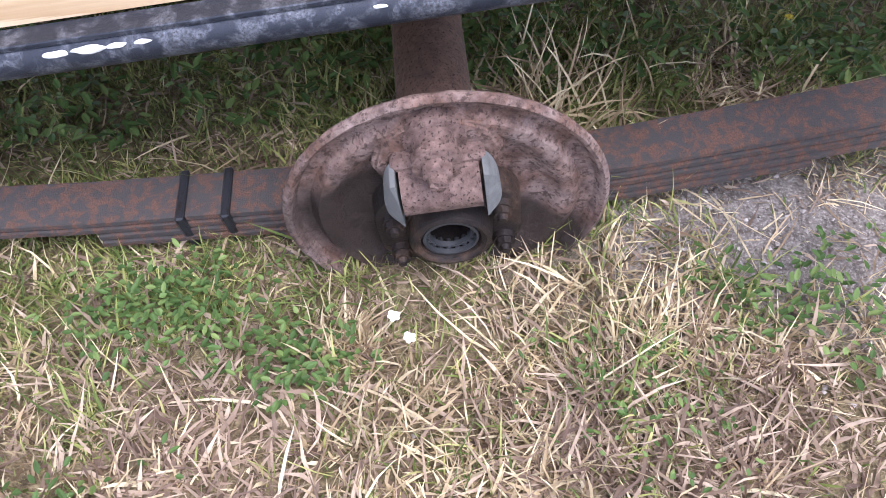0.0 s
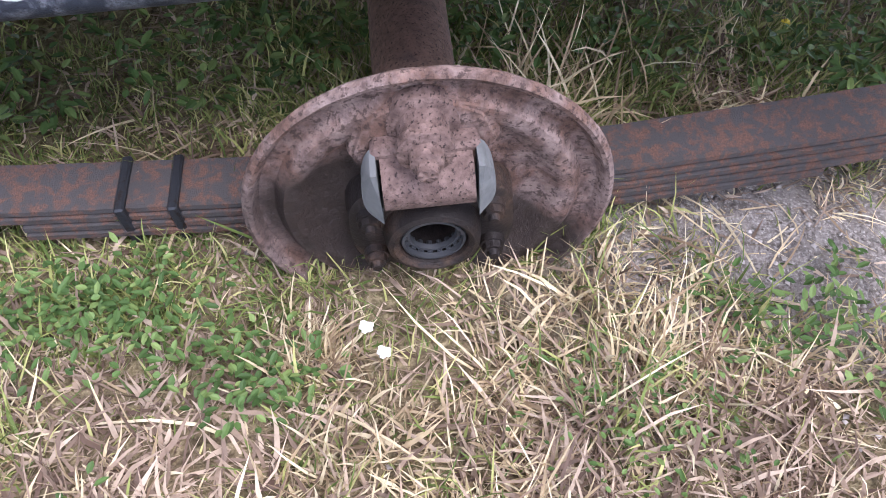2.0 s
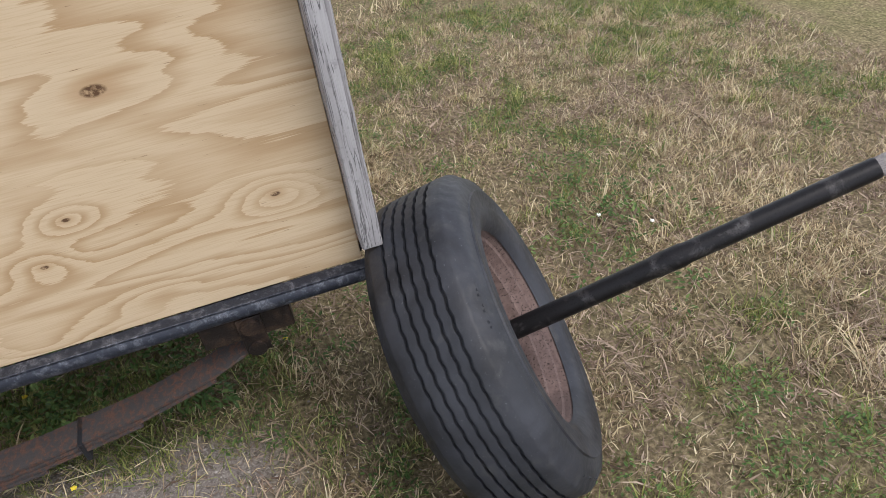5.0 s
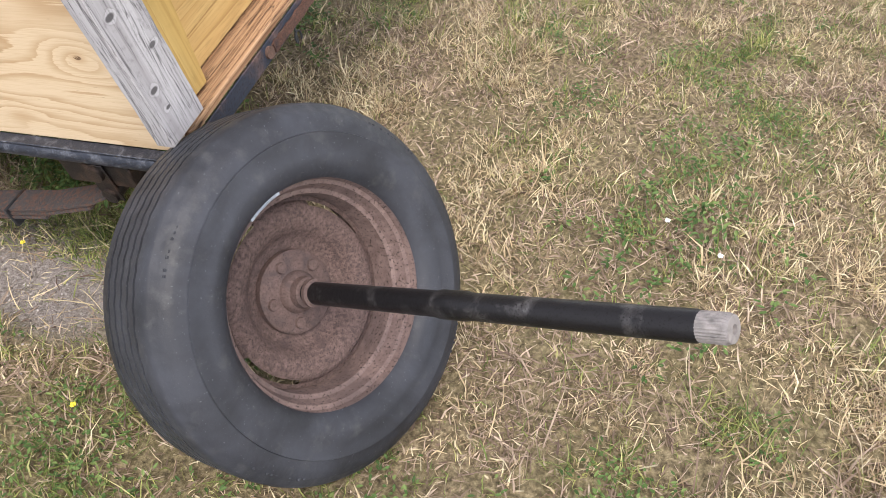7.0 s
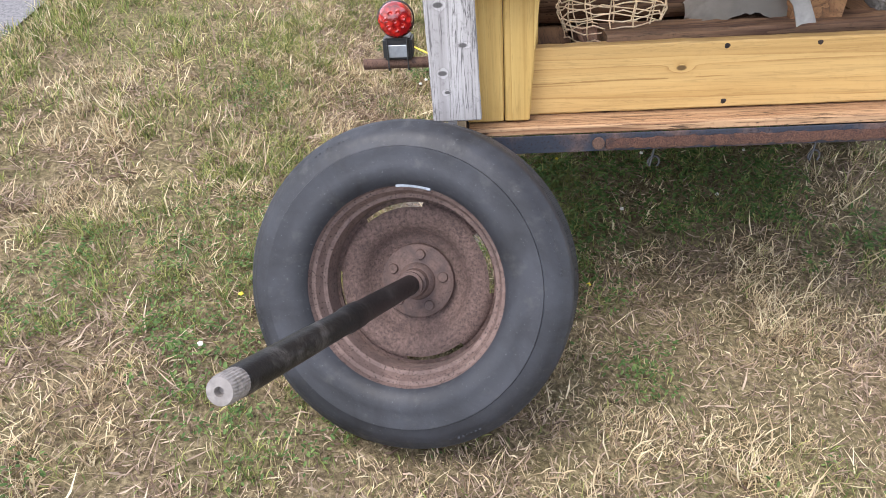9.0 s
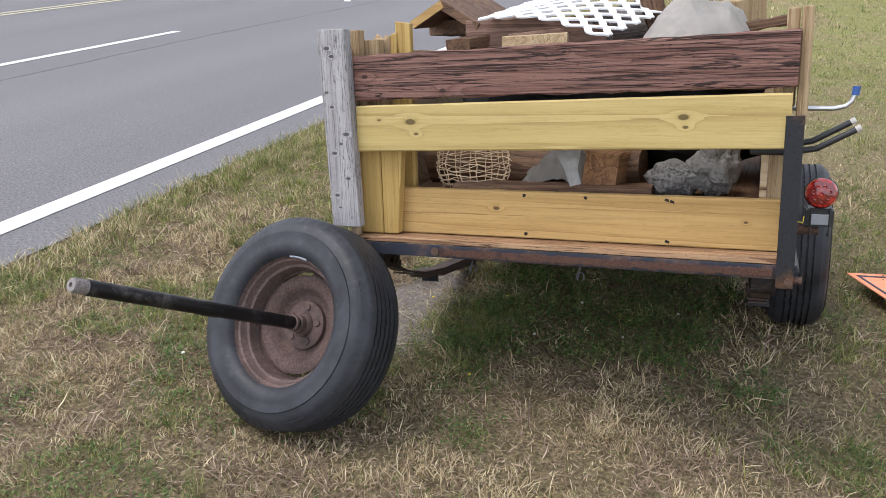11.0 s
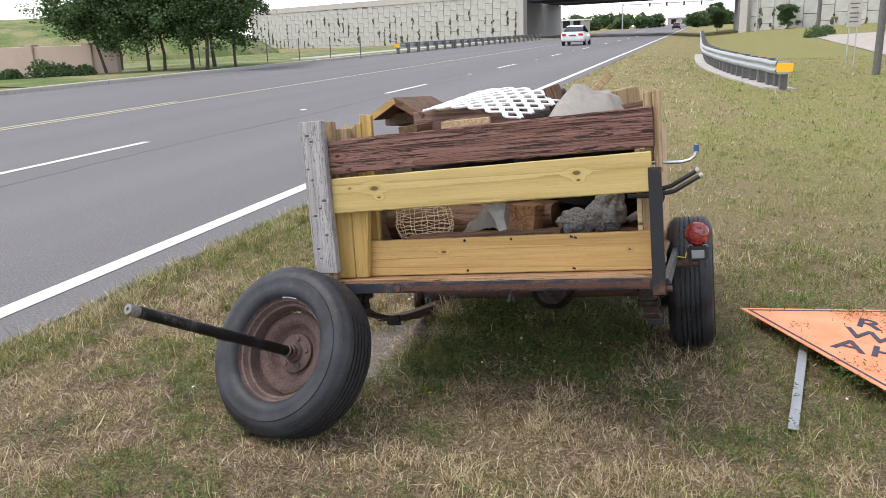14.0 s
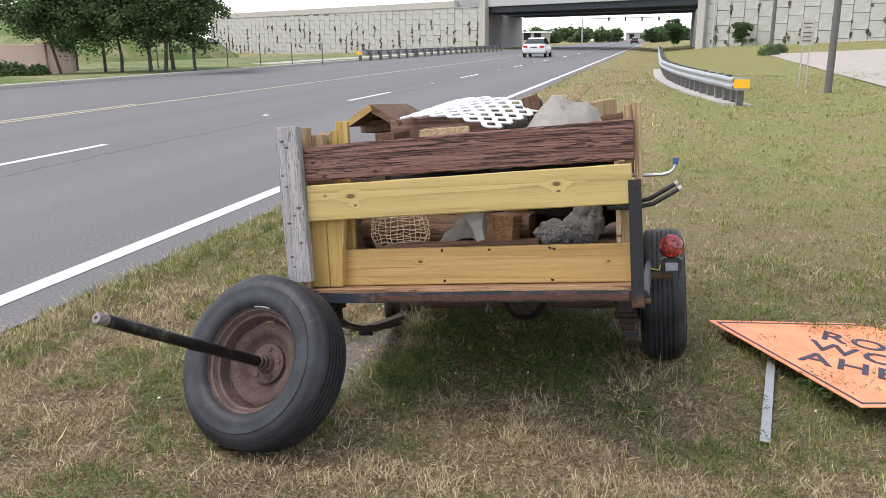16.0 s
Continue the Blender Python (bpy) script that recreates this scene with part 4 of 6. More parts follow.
bm = new_bm()
revolve(bm, [(0.0, -0.03), (0.07, -0.03), (0.075, -0.05), (0.16, -0.06)], 32, Matrix.Translation((0.69, AY, AZ + 0.03)) @ Matrix.Rotation(radians(-90), 4, "Y"))
wheel_r = part("wheel", bm, M_RIM, trailer, "wheel still on the axle", True)
wheel_r.matrix_local = Matrix()
for f_, n_ in ((tyre_mesh, "tyre"), (rim_mesh, "rim")):
    o = f_(n_, wheel_r)
    o.matrix_local = Matrix.Translation((0.69, AY, AZ + 0.03)) @ Matrix.Rotation(radians(-90), 4, "Y")


# ---- tail lamps on their side brackets ----
def tail_lamp(x, side):
    y, z = 0.80, 0.10
    b = new_bm()
    rod(b, (side * (RX if side > 0 else -LX), y, -0.035), (x + side * 0.11 if side < 0 else x, y, -0.035), 0.016, seg=16)
    arm = part("lamp_bracket", b, M_RUST, trailer, "rusty tube bracket carrying the tail lamp", True)
    b = new_bm()
    box(b, (x - 0.045, y - 0.02, -0.02), (x + 0.045, y + 0.055, 0.045), 0.006, None, 2)
    part("lamp_base", b, M_PLASTIC, arm, "black plastic box")
    b = new_bm()
    box(b, (x - 0.032, y - 0.024, -0.012), (x + 0.032, y - 0.0195, 0.026), 0.002)
    part("clear_window", b, M_ALU, arm, "small clear lamp window")
    b = new_bm()
    for dx in (-0.03, 0.03):
        sweep(b, [(x + dx, y - 0.027, 0.05), (x + dx, y - 0.027, -0.05), (x + dx, y, -0.056), (x + dx, y + 0.02, -0.05)], 0.0025, 6)
    part("cable_tie", b, M_PLASTIC, arm)
    m = Matrix.Translation((x, y, z)) @ Matrix.Rotation(radians(90), 4, "X")
    b = new_bm()
    revolve(b, [(0.0, -0.034), (0.034, -0.034), (0.050, -0.026), (0.055, -0.006), (0.056, 0.004), (0.053, 0.008)], 40, m)
    box(b, (x - 0.015, y + 0.0, 0.03), (x + 0.015, y + 0.03, z - 0.04), 0.002)
    house = part("lamp_housing", b, M_PLASTIC, arm, "black round lamp housing", True)
    b = new_bm()
    revolve(b, [(0.053, 0.004), (0.052, 0.022), (0.046, 0.030), (0.02, 0.034), (0.0, 0.035)], 40, m)
    part("lens", b, M_LENS, house, "round red lens", True)
    b = new_bm()
    for k, (u, v) in enumerate([(0, 0)] + [(0.026 * math.cos(a), 0.026 * math.sin(a)) for a in np.linspace(0.3, 6.58, 8)[:-1]]):
        revolve(b, [(0.0, 0.0345 - 0.002 * (k > 0)), (0.006, 0.036 - 0.002 * (k > 0)), (0.009, 0.032)], 16, m @ Matrix.Translation((u, v, 0)))
    part("reflector_cup", b, M_LENS, house, "", True)
    b = new_bm()
    e = RX if side > 0 else LX
    sweep(b, [(e + side * 0.01, y - 0.01, 0.0), ((e + x) / 2, y - 0.03, -0.005), (x - side * 0.05, y - 0.01, 0.015)], 0.003, 6)
    part("lamp_wire", b, M_YWIRE, arm, "thin yellow and white wire", True)


tail_lamp(-0.91, -1)
tail_lamp(0.733, 1)


# ---- the load in the trailer; places in the trailer's own axes ----
def loaded(name, bm, material, label, category, smooth=False, m=None, group=""):
    ob = part(name, bm, material, None, "", smooth)
    ob.matrix_world = TM @ (m or Matrix())
    return tagged(ob, label, category, group)


def slab(name, size, material, label, place, turn=(0, 0, 0), category="board", seed=1, group="scrap boards in the load"):
    """A rough sawn board along its x, with its middle at place."""
    b = new_bm()
    L, T, H = size
    plank(b, (-L / 2, -H / 2), (L / 2, -H / 2), H, H, -T / 2, T / 2, 10, 0.002, seed)
    return loaded(name, b, material, label, category, False, pose(*place, *turn), group)


# lower layer on the floor
for k, (x, y, mt) in enumerate(((-0.52, 0.95, M_OLD), (-0.36, 0.90, M_OLDR), (-0.20, 1.0, M_OLD), (-0.04, 0.92, M_OLD), (0.13, 0.98, M_OLDR), (0.30, 0.94, M_OLD), (0.46, 1.0, M_OLD))):
    slab("scrap_board", (1.5 + 0.04 * (k % 3), 0.14, 0.125), mt, "dark old timber lying on the trailer floor", (x, y, 0.103), (0, 0, 90), seed=k)
# what shows in the gap
b = new_bm()
rings = [[(0.066 + 0.01 * math.sin(a * 3 + k)) for a in np.linspace(0, 6.283, 19)[:-1]] for k in range(7)]
prev = None
for k in range(7):
    ring = [b.verts.new((-0.72 + k * 0.125, rr * math.cos(a), rr * math.sin(a))) for rr, a in zip(rings[k], np.linspace(0, 6.283, 19)[:-1])]
    if prev:
        for j in range(18):
            b.faces.new((prev[j], prev[(j + 1) % 18], ring[(j + 1) % 18], ring[j]))
    else:
        b.faces.new(ring[::-1])
    prev = ring
b.faces.new(prev)
loaded("log", b, M_OLD, "split brown firewood log in the load", "log", True, pose(0.15, 0.34, 0.237, 0, 0, -4))
slab("timber_block", (0.5, 0.105, 0.12), M_BLOCK, "orange-brown sawn timber block end", (0.10, 0.42, 0.24), (8, 0, 84), "timber", 8, "")
slab("scrap_board", (0.62, 0.11, 0.035), M_OLD, "brown scrap board lying across the load", (-0.08, 0.175, 0.184), (0, 0, 3), seed=12)
b = new_bm()
lump(b, (0.29, 0.235, 0.215), (0.085, 0.055, 0.052), 4.2, 4, 0.45)
loaded("concrete_lump", b, M_CONC, "broken grey concrete lump in the load", "concrete")
b = new_bm()
lump(b, (0.405, 0.25, 0.245), (0.072, 0.07, 0.082), 7.7, 4, 0.5)
loaded("concrete_lump", b, M_CONC, "rough pebbly broken concrete lump", "concrete")
b = new_bm()
lump(b, (0.22, 0.78, 0.36), (0.36, 0.33, 0.20), 2.1, 4, 0.35)
loaded("black_sack", b, M_SACK, "dark bulging sack inside the trailer", "sack", True)
b = new_bm()
lump(b, (-0.30, 1.0, 0.37), (0.36, 0.45, 0.21), 5.1, 4, 0.35)
loaded("black_sack", b, M_SACK, "dark bulging sack inside the trailer", "sack", True)


def basket():
    t = thing("wire_basket", "crumpled rusty wire mesh basket", "basket", TM @ pose(-0.36, 0.235, 0.172, 4, 0, 8))
    rnd = random.Random(4)
    for k in range(9):
        z = 0.004 + k * 0.017
        b = new_bm()
        pts = []
        for a in np.linspace(0, 6.283, 25):
            r = 0.088 + 0.02 * math.sin(z * 20) + rnd.uniform(-0.004, 0.004)
            pts.append((r * math.cos(a) * 1.15, r * math.sin(a) * 0.75, z + rnd.uniform(-0.006, 0.006)))
        sweep(b, pts, 0.0017, 5)
        part("wire_ring", b, M_WIRE, t, "", True)
    for k in range(14):
        a = k * 6.283 / 14
        b = new_bm()
        pts = [((0.088 + 0.02 * math.sin(z * 20)) * math.cos(a) * 1.15 + rnd.uniform(-0.004, 0.004), (0.088 + 0.02 * math.sin(z * 20)) * math.sin(a) * 0.75, z) for z in np.linspace(0, 0.145, 6)]
        sweep(b, pts, 0.0017, 5)
        part("wire_rib", b, M_WIRE, t, "", True)


basket()


def draped(name, material, label, place, size, seed, m=None, n=26):
    """A crumpled cloth over a mound."""
    b = new_bm()
    rows = []
    for j in range(n):
        row = []
        for i in range(n):
            u, v = i / (n - 1) * 2 - 1, j / (n - 1) * 2 - 1
            rr = math.sqrt(u * u + v * v)
            h = max(0, 1 - rr ** 2.2 * 0.8) + 0.22 * noise.noise(Vector((u * 2.2 + seed, v * 2.2, 0))) + 0.10 * noise.noise(Vector((u * 6, v * 6 + seed, 1))) + 0.10 * abs(noise.noise(Vector((u * 3 + v * 2, seed, 2))))
            row.append(b.verts.new((u * size[0] * (1 + 0.1 * noise.noise(Vector((v * 3, seed, 0)))), v * size[1], max(h, -0.2) * size[2])))
        rows.append(row)
    for a, c in zip(rows, rows[1:]):
        for k in range(n - 1):
            b.faces.new((a[k], a[k + 1], c[k + 1], c[k]))
    r = bmesh.ops.solidify(b, geom=b.faces[:], thickness=0.004)
    return loaded(name, b, material, label, "cloth", True, pose(*place))


draped("grey_cloth", M_CLOTHG, "crumpled grey-brown cloth in the load", (-0.06, 0.29, 0.19), (0.13, 0.10, 0.11), 3.0)
b = new_bm()
pts = [(-0.06, 0.10, 0.315), (-0.02, 0.095, 0.31), (0.03, 0.10, 0.318), (0.02, 0.092, 0.26), (0.035, 0.088, 0.215), (0.0, 0.09, 0.205), (-0.015, 0.095, 0.25)]
vs = [[b.verts.new((x, y + d, z)) for x, y, z in pts] for d in (0.0, 0.004)]
b.faces.new(vs[0])
b.faces.new(vs[1][::-1])
for k in range(len(pts)):
    j = (k + 1) % len(pts)
    b.faces.new((vs[0][k], vs[0][j], vs[1][j], vs[1][k]))
bmesh.ops.subdivide_edges(b, edges=b.edges[:], cuts=2)
for v in b.verts:
    v.co.y += 0.008 * math.sin(v.co.x * 120) - 0.01 * (0.3 - v.co.z)
loaded("cloth_flap", b, M_PCLOTH, "pale grey cloth corner hanging over the board", "cloth", True)

# upper layer
for k, (x, y, z, L, rz, mt) in enumerate(((-0.45, 0.85, 0.585, 1.2, 90, M_OLD), (-0.15, 0.95, 0.575, 1.3, 86, M_OLD), (0.15, 0.9, 0.575, 1.3, 95, M_OLDR), (0.42, 0.9, 0.57, 1.3, 91, M_OLD))):
    slab("scrap_board", (L, 0.14, 0.05), mt, "old brown board on top of the load", (x, y, z), (0, 0, rz), seed=20 + k)
# inverted V of two boards
t = thing("board_trough", "two brown boards nailed into an inverted V", "boards", TM @ pose(-0.488, 0.3, 0.787, 4, 0, -10))
for s, w, a in ((-1, 0.142, 26), (1, 0.165, -31)):
    b = new_bm()
    box(b, (0 if s > 0 else -w, 0, -0.03), (w if s > 0 else 0, 0.34, 0.0), 0.002, Matrix.Rotation(radians(-a if s < 0 else -a), 4, "Y"))
    part("board", b, M_OLD if s > 0 else M_OLDR, t, "brown weathered board with a pale sawn end")
b = new_bm()
for s, w, a in ((-1, 0.142, 26),):
    box(b, (-w + 0.002, -0.003, -0.028), (-0.002, 0.001, -0.002), 0.0, Matrix.Rotation(radians(-a), 4, "Y"))
part("sawn_end", b, M_YEL, t, "pale sawn end grain")
slab("scrap_board", (0.46, 0.17, 0.05), M_OLD, "dark board under the boards nailed in a V", (-0.47, 0.66, 0.705), (0, 0, 80), seed=30)
slab("scrap_board", (0.42, 0.115, 0.04), M_OLD, "brown board end sticking up from the load", (-0.31, 0.42, 0.665), (0, -8, 62), seed=31)
slab("scrap_board", (0.40, 0.12, 0.02), M_OLDR, "pinkish brown flat board on the load", (-0.2, 0.33, 0.655), (82, 0, 14), seed=32)
slab("scrap_board", (0.30, 0.06, 0.02), M_OLDR, "pinkish brown batten on the load", (-0.08, 0.25, 0.645), (70, -5, 24), seed=33)
slab("scrap_board", (0.2, 0.05, 0.018), M_PALE, "pale weathered batten behind the top board", (-0.12, 0.13, 0.63), (80, -1, 0), seed=34)
# broken yellow boards standing in the corner
for k, (x, w, top) in enumerate(((-0.645, 0.03, 0.665), (-0.615, 0.03, 0.66), (-0.585, 0.03, 0.672), (-0.556, 0.052, 0.706))):
    b = new_bm()
    box(b, (x - w / 2, 0.135, 0.04), (x + w / 2, 0.16, top), 0.002)
    tops = [v for v in b.verts if v.co.z > top - 0.004]
    for v in tops:
        v.co.z += 0.025 * noise.noise(Vector((v.co.x * 60, v.co.y * 40, k)))
    loaded("broken_slat", b, M_YELV if k > 1 else M_PALE, "broken yellow pine slat standing in the corner", "slat", False, None, "broken slats")


def lattice_panel():
    """White moulded mesh: wavy ribbons that touch and leave lens-shaped holes."""
    t = thing("lattice_panel", "white plastic lattice panel lying on the load", "panel", TM)
    A, B, C = Vector((-0.335, 0.27, 0.718)), Vector((0.06, 0.20, 0.646)), Vector((-0.17, 0.62, 0.792))
    across, deep = B - A, C - A
    nrm = across.cross(deep).normalized()
    rows = 10
    for k in range(rows):
        b = new_bm()
        pts = []
        for i in range(49):
            u = i / 48
            v = (k + 0.42 * math.cos(u * 6.2832 * 5.5) * (1 if k % 2 else -1)) / rows
            pts.append(A + across * u * 1.05 + deep * v * 0.95 + nrm * (0.03 * math.sin(u * 3.14) + 0.02 * v))
        rs = []
        for i, p in enumerate(pts):
            d = (pts[min(i + 1, 48)] - pts[max(i - 1, 0)]).normalized()
            s = nrm.cross(d)
            rs.append([b.verts.new(p + s * x + nrm * z) for x, z in ((-0.0115, -0.002), (0.0115, -0.002), (0.0115, 0.003), (-0.0115, 0.003))])
        for a, c in zip(rs, rs[1:]):
            for j in range(4):
                b.faces.new((a[j], a[(j + 1) % 4], c[(j + 1) % 4], c[j]))
        b.faces.new(rs[0][::-1])
        b.faces.new(rs[-1])
        part("lattice_strip", b, M_WHITE, t)


lattice_panel()
M_BARK = timber("grey_bark", (0.22, 0.19, 0.17), (0.12, 0.10, 0.09), (0.04, 0.032, 0.03), "X", 6.0, weather=0.8, bump=1.0, wide=30)


def stick(label, place, turn, L, r, material, seed):
    b = new_bm()
    prev = None
    for k in range(9):
        t = k / 8
        ring = [b.verts.new((-L / 2 + L * t, r * (1 + 0.15 * noise.noise(Vector((k, a, seed)))) * math.cos(a), r * (1 + 0.15 * noise.noise(Vector((k, a, seed + 5)))) * math.sin(a))) for a in np.linspace(0, 6.283, 13)[:-1]]
        if prev:
            for j in range(12):
                b.faces.new((prev[j], prev[(j + 1) % 12], ring[(j + 1) % 12], ring[j]))
        else:
            b.faces.new(ring[::-1])
        prev = ring
    b.faces.new(prev)
    return loaded("firewood", b, material, label, "firewood", True, pose(*place, *turn), "firewood in the load")


stick("grey-brown split firewood on the load", (0.10, 0.62, 0.70), (0, 6, 22), 0.30, 0.045, M_BARK, 1)
stick("dark burnt stick on the load", (0.06, 0.78, 0.755), (0, -14, 40), 0.26, 0.022, M_PLASTIC, 2)
stick("grey-brown firewood on the load", (0.15, 0.5, 0.665), (0, -4, 30), 0.24, 0.04, M_BARK, 3)
slab("scrap_board", (0.14, 0.03, 0.07), M_OLD, "short dark board standing on end", (0.185, 0.48, 0.715), (0, 74, 12), seed=41)
draped("canvas_sack", M_CLOTH, "crumpled off-white canvas sack on the load", (0.325, 0.40, 0.60), (0.165, 0.19, 0.15), 4.0)
slab("scrap_board", (0.22, 0.028, 0.08), M_PALE, "pale board end behind the sack", (0.41, 0.62, 0.715), (10, -6, 18), seed=42)
slab("scrap_board", (0.16, 0.015, 0.03), M_PALE, "thin pale batten sticking up", (0.34, 0.66, 0.775), (0, -42, 0), seed=43)
slab("scrap_board", (0.20, 0.03, 0.03), M_OLD, "brown stick beside the sack", (0.50, 0.42, 0.665), (0, -8, 6), seed=44)

# tools hanging out at the far side
t = thing("lug_wrench", "chrome lug wrench with a blue socket end", "wrench", TM)
b = new_bm()
sweep(b, [(0.50, 0.10, 0.436), (0.60, 0.10, 0.433), (0.70, 0.10, 0.431), (0.728, 0.10, 0.437), (0.742, 0.10, 0.450), (0.748, 0.10, 0.468)], 0.0065, 12)
part("bar", b, M_STEEL, t, "chrome bent bar", True)
b = new_bm()
rod(b, (0.748, 0.10, 0.465), (0.750, 0.10, 0.488), 0.0095, seg=14)
part("socket", b, M_BLUE, t, "blue socket", True)
t = thing("bolt_cutter", "black-handled cutter with pale worn grip ends", "tool", TM)
for dz, dx in ((0.0, 0.0), (-0.018, 0.012)):
    b = new_bm()
    sweep(b, [(0.50, 0.11 + dz, 0.335 + dz), (0.60, 0.11 + dz, 0.333 + dz), (0.655 + dx, 0.11 + dz, 0.345 + dz), (0.745 + dx, 0.11 + dz, 0.395 + dz)], 0.0085, 10)
    h = part("handle", b, M_PLASTIC, t, "black rubber handle", True)
    b = new_bm()
    rod(b, (0.744 + dx, 0.11 + dz, 0.3945 + dz), (0.756 + dx, 0.11 + dz, 0.401 + dz), 0.0088, seg=12)
    part("grip_end", b, M_CLOTH, h, "pale worn end", True)


# ---- the fallen road sign ----
def sign_orange():
    g = Graph("faded_orange_sheeting", 0.55, 0, 0.4)
    v = g.at()
    n, s = g.noise(v, 4, 4), g.noise(v, 28, 5, 0.7)
    c = g.ramp(n, (0.35, (0.86, 0.27, 0.12)), (0.65, (0.92, 0.36, 0.19)))
    c = g.mix(g.math("MULTIPLY", g.band(g.noise(v, 7, 6, 0.7), 0.60, 0.68), 0.7), c, (0.75, 0.22, 0.02))
    c = g.mix(g.math("MULTIPLY", g.band(s, 0.68, 0.74), 0.5), c, (0.90, 0.72, 0.60))
    g.colour(c)
    g.bump(s, 0.1, 0.002)
    return g.m


M_SIGN, M_INK = sign_orange(), plain("dark_sign_ink", (0.035, 0.03, 0.06), 0.6, 0, 0.3, 40, 0.05)
S = 1.20
along = Vector((0.956, -0.292, -0.085)).normalized()
tip = Vector((0.998, 1.755, -0.197))
nup = Vector((0.09, 0.07, 1)).normalized()
along = (along - nup * along.dot(nup)).normalized()
SM = Matrix.Translation(tip + along * (S * 0.7071)) @ Matrix((along, nup.cross(along), nup)).transposed().to_4x4()
sign = thing("road_sign", "fallen orange diamond road work sign lying in the grass", "sign", SM)
bm = new_bm()
box(bm, (-S / 2, -S / 2, 0), (S / 2, S / 2, 0.004), 0.0, Matrix.Rotation(radians(45), 4, "Z"))
part("sign_face", bm, M_SIGN, sign, "faded orange sign face with stains")
bm = new_bm()
for k in range(4):
    m = Matrix.Rotation(radians(45 + 90 * k), 4, "Z")
    box(bm, (-S / 2 + 0.03, S / 2 - 0.045, 0.0042), (S / 2 - 0.03, S / 2 - 0.03, 0.0058), 0.0, m)
part("border", bm, M_INK, sign, "dark printed border")
for word, v in (("ROAD", 0.25), ("WORK", 0.0), ("AHEAD", -0.26)):
    cu = bpy.data.curves.new("letters", "FONT")
    cu.body, cu.size, cu.align_x, cu.align_y = word, 0.31, "CENTER", "CENTER"
    cu.extrude, cu.offset, cu.space_character = 0.0008, 0.004, 1.12
    ob = new("lettering", cu)
    dg = bpy.context.evaluated_depsgraph_get()
    me = bpy.data.meshes.new_from_object(ob.evaluated_get(dg))
    bpy.data.objects.remove(ob)
    me.materials.clear()
    me.materials.append(M_INK)
    o = new("lettering", me)
    o.parent = sign
    o.matrix_local = pose(0.075, 0.0, 0.0062, 0, 0, 2) @ pose(0, v, 0) @ Matrix.Diagonal((0.74, 0.86, 1, 1))
    tagged(o, "dark sign lettering")
# its square steel leg
la, lb = Vector((1.288, 1.33, -0.238)), Vector((1.142, 0.38, -0.222))
LM = Matrix.Translation(la) @ Matrix(((lb - la).normalized(), Vector((0, 0, 1)).cross((lb - la).normalized()), (lb - la).normalized().cross(Vector((0, 0, 1)).cross((lb - la).normalized())))).transposed().to_4x4()
bm = new_bm()
L = (lb - la).length
box(bm, (-0.3, -0.019, -0.004), (L, 0.019, 0.0), 0.0005)
for s in (-1, 1):
    box(bm, (-0.3, s * 0.019 - 0.0015, -0.028), (L, s * 0.019 + 0.0015, -0.001), 0.0005)
ob = part("sign_leg", bm, M_ZINC)
ob.matrix_world = LM
tagged(ob, "galvanised steel channel leg of the fallen sign", "sign leg")


# ---- grass, weeds and flowers ----
def lattice_noise(x, y, size, seed):
    """Smooth value noise from 0 to 1 for arrays of places."""
    r = np.random.RandomState(seed).rand(97, 97)
    u, v = np.asarray(x) / size + 1000, np.asarray(y) / size + 1000
    i, j = np.floor(u).astype(int), np.floor(v).astype(int)
    a, b = u - i, v - j
    a, b = a * a * (3 - 2 * a), b * b * (3 - 2 * b)
    g = lambda p, q: r[p % 97, q % 97]
    return (g(i, j) * (1 - a) + g(i + 1, j) * a) * (1 - b) + (g(i, j + 1) * (1 - a) + g(i + 1, j + 1) * a) * b


def greenness(x, y):
    n = 0.30 * lattice_noise(x, y, 0.55, 3) + 0.30 * lattice_noise(x, y, 0.21, 5) + 0.22 * lattice_noise(x, y, 0.085, 6) + 0.18 * lattice_noise(x, y, 1.8, 8)
    g = np.clip((n - 0.45) * 5.0, 0.0, 1)
    under = 0.55 * np.exp(-(((x - 0.0) / 0.6) ** 4) - ((y - 1.5) / 1.0) ** 4)
    patch = 0.6 * np.exp(-((x + 0.74) / 0.08) ** 2 - ((y - 1.54) / 0.12) ** 2) + 0.8 * np.exp(-((x + 0.80) / 0.08) ** 2 - ((y - 0.89) / 0.12) ** 2)
    edge = 0.3 * np.exp(-((x + 2.35) / 0.2) ** 2)
    right = 0.5 * np.clip((x - 0.6) / 0.6, 0, 1) * np.clip((y + 1.5) / 2.0, 0.3, 1) * (0.35 + 1.1 * lattice_noise(x, y, 0.16, 9)) + 0.15 * np.clip((y - 2) / 3, 0, 1)
    hub = 0.5 * np.exp(-((x + 1.05) / 0.32) ** 4 - ((y - 1.3) / 0.75) ** 4)
    west = 0.15 * np.clip((-0.75 - x) / 0.3, 0, 1) * np.clip((0.5 - y) / 0.3, 0, 1)
    dry = 0.6 * np.exp(-((x - 0.42) / 0.5) ** 2 - ((y + 0.05) / 0.55) ** 2)
    return np.clip(g * 0.85 - dry - west + 0.75 * under + patch + edge + right - hub, 0, 1)


def bareness(x, y):
    """Bare sandy dirt beside the hub, 0 to 1."""
    d = np.exp(-(((x + 0.76 + 0.04 * np.sin(y * 5)) / 0.15) ** 2) - ((y - 0.66) / 0.40) ** 4)
    return np.clip(d * 1.25 * (0.6 + 0.8 * lattice_noise(x, y, 0.11, 12)), 0, 1)


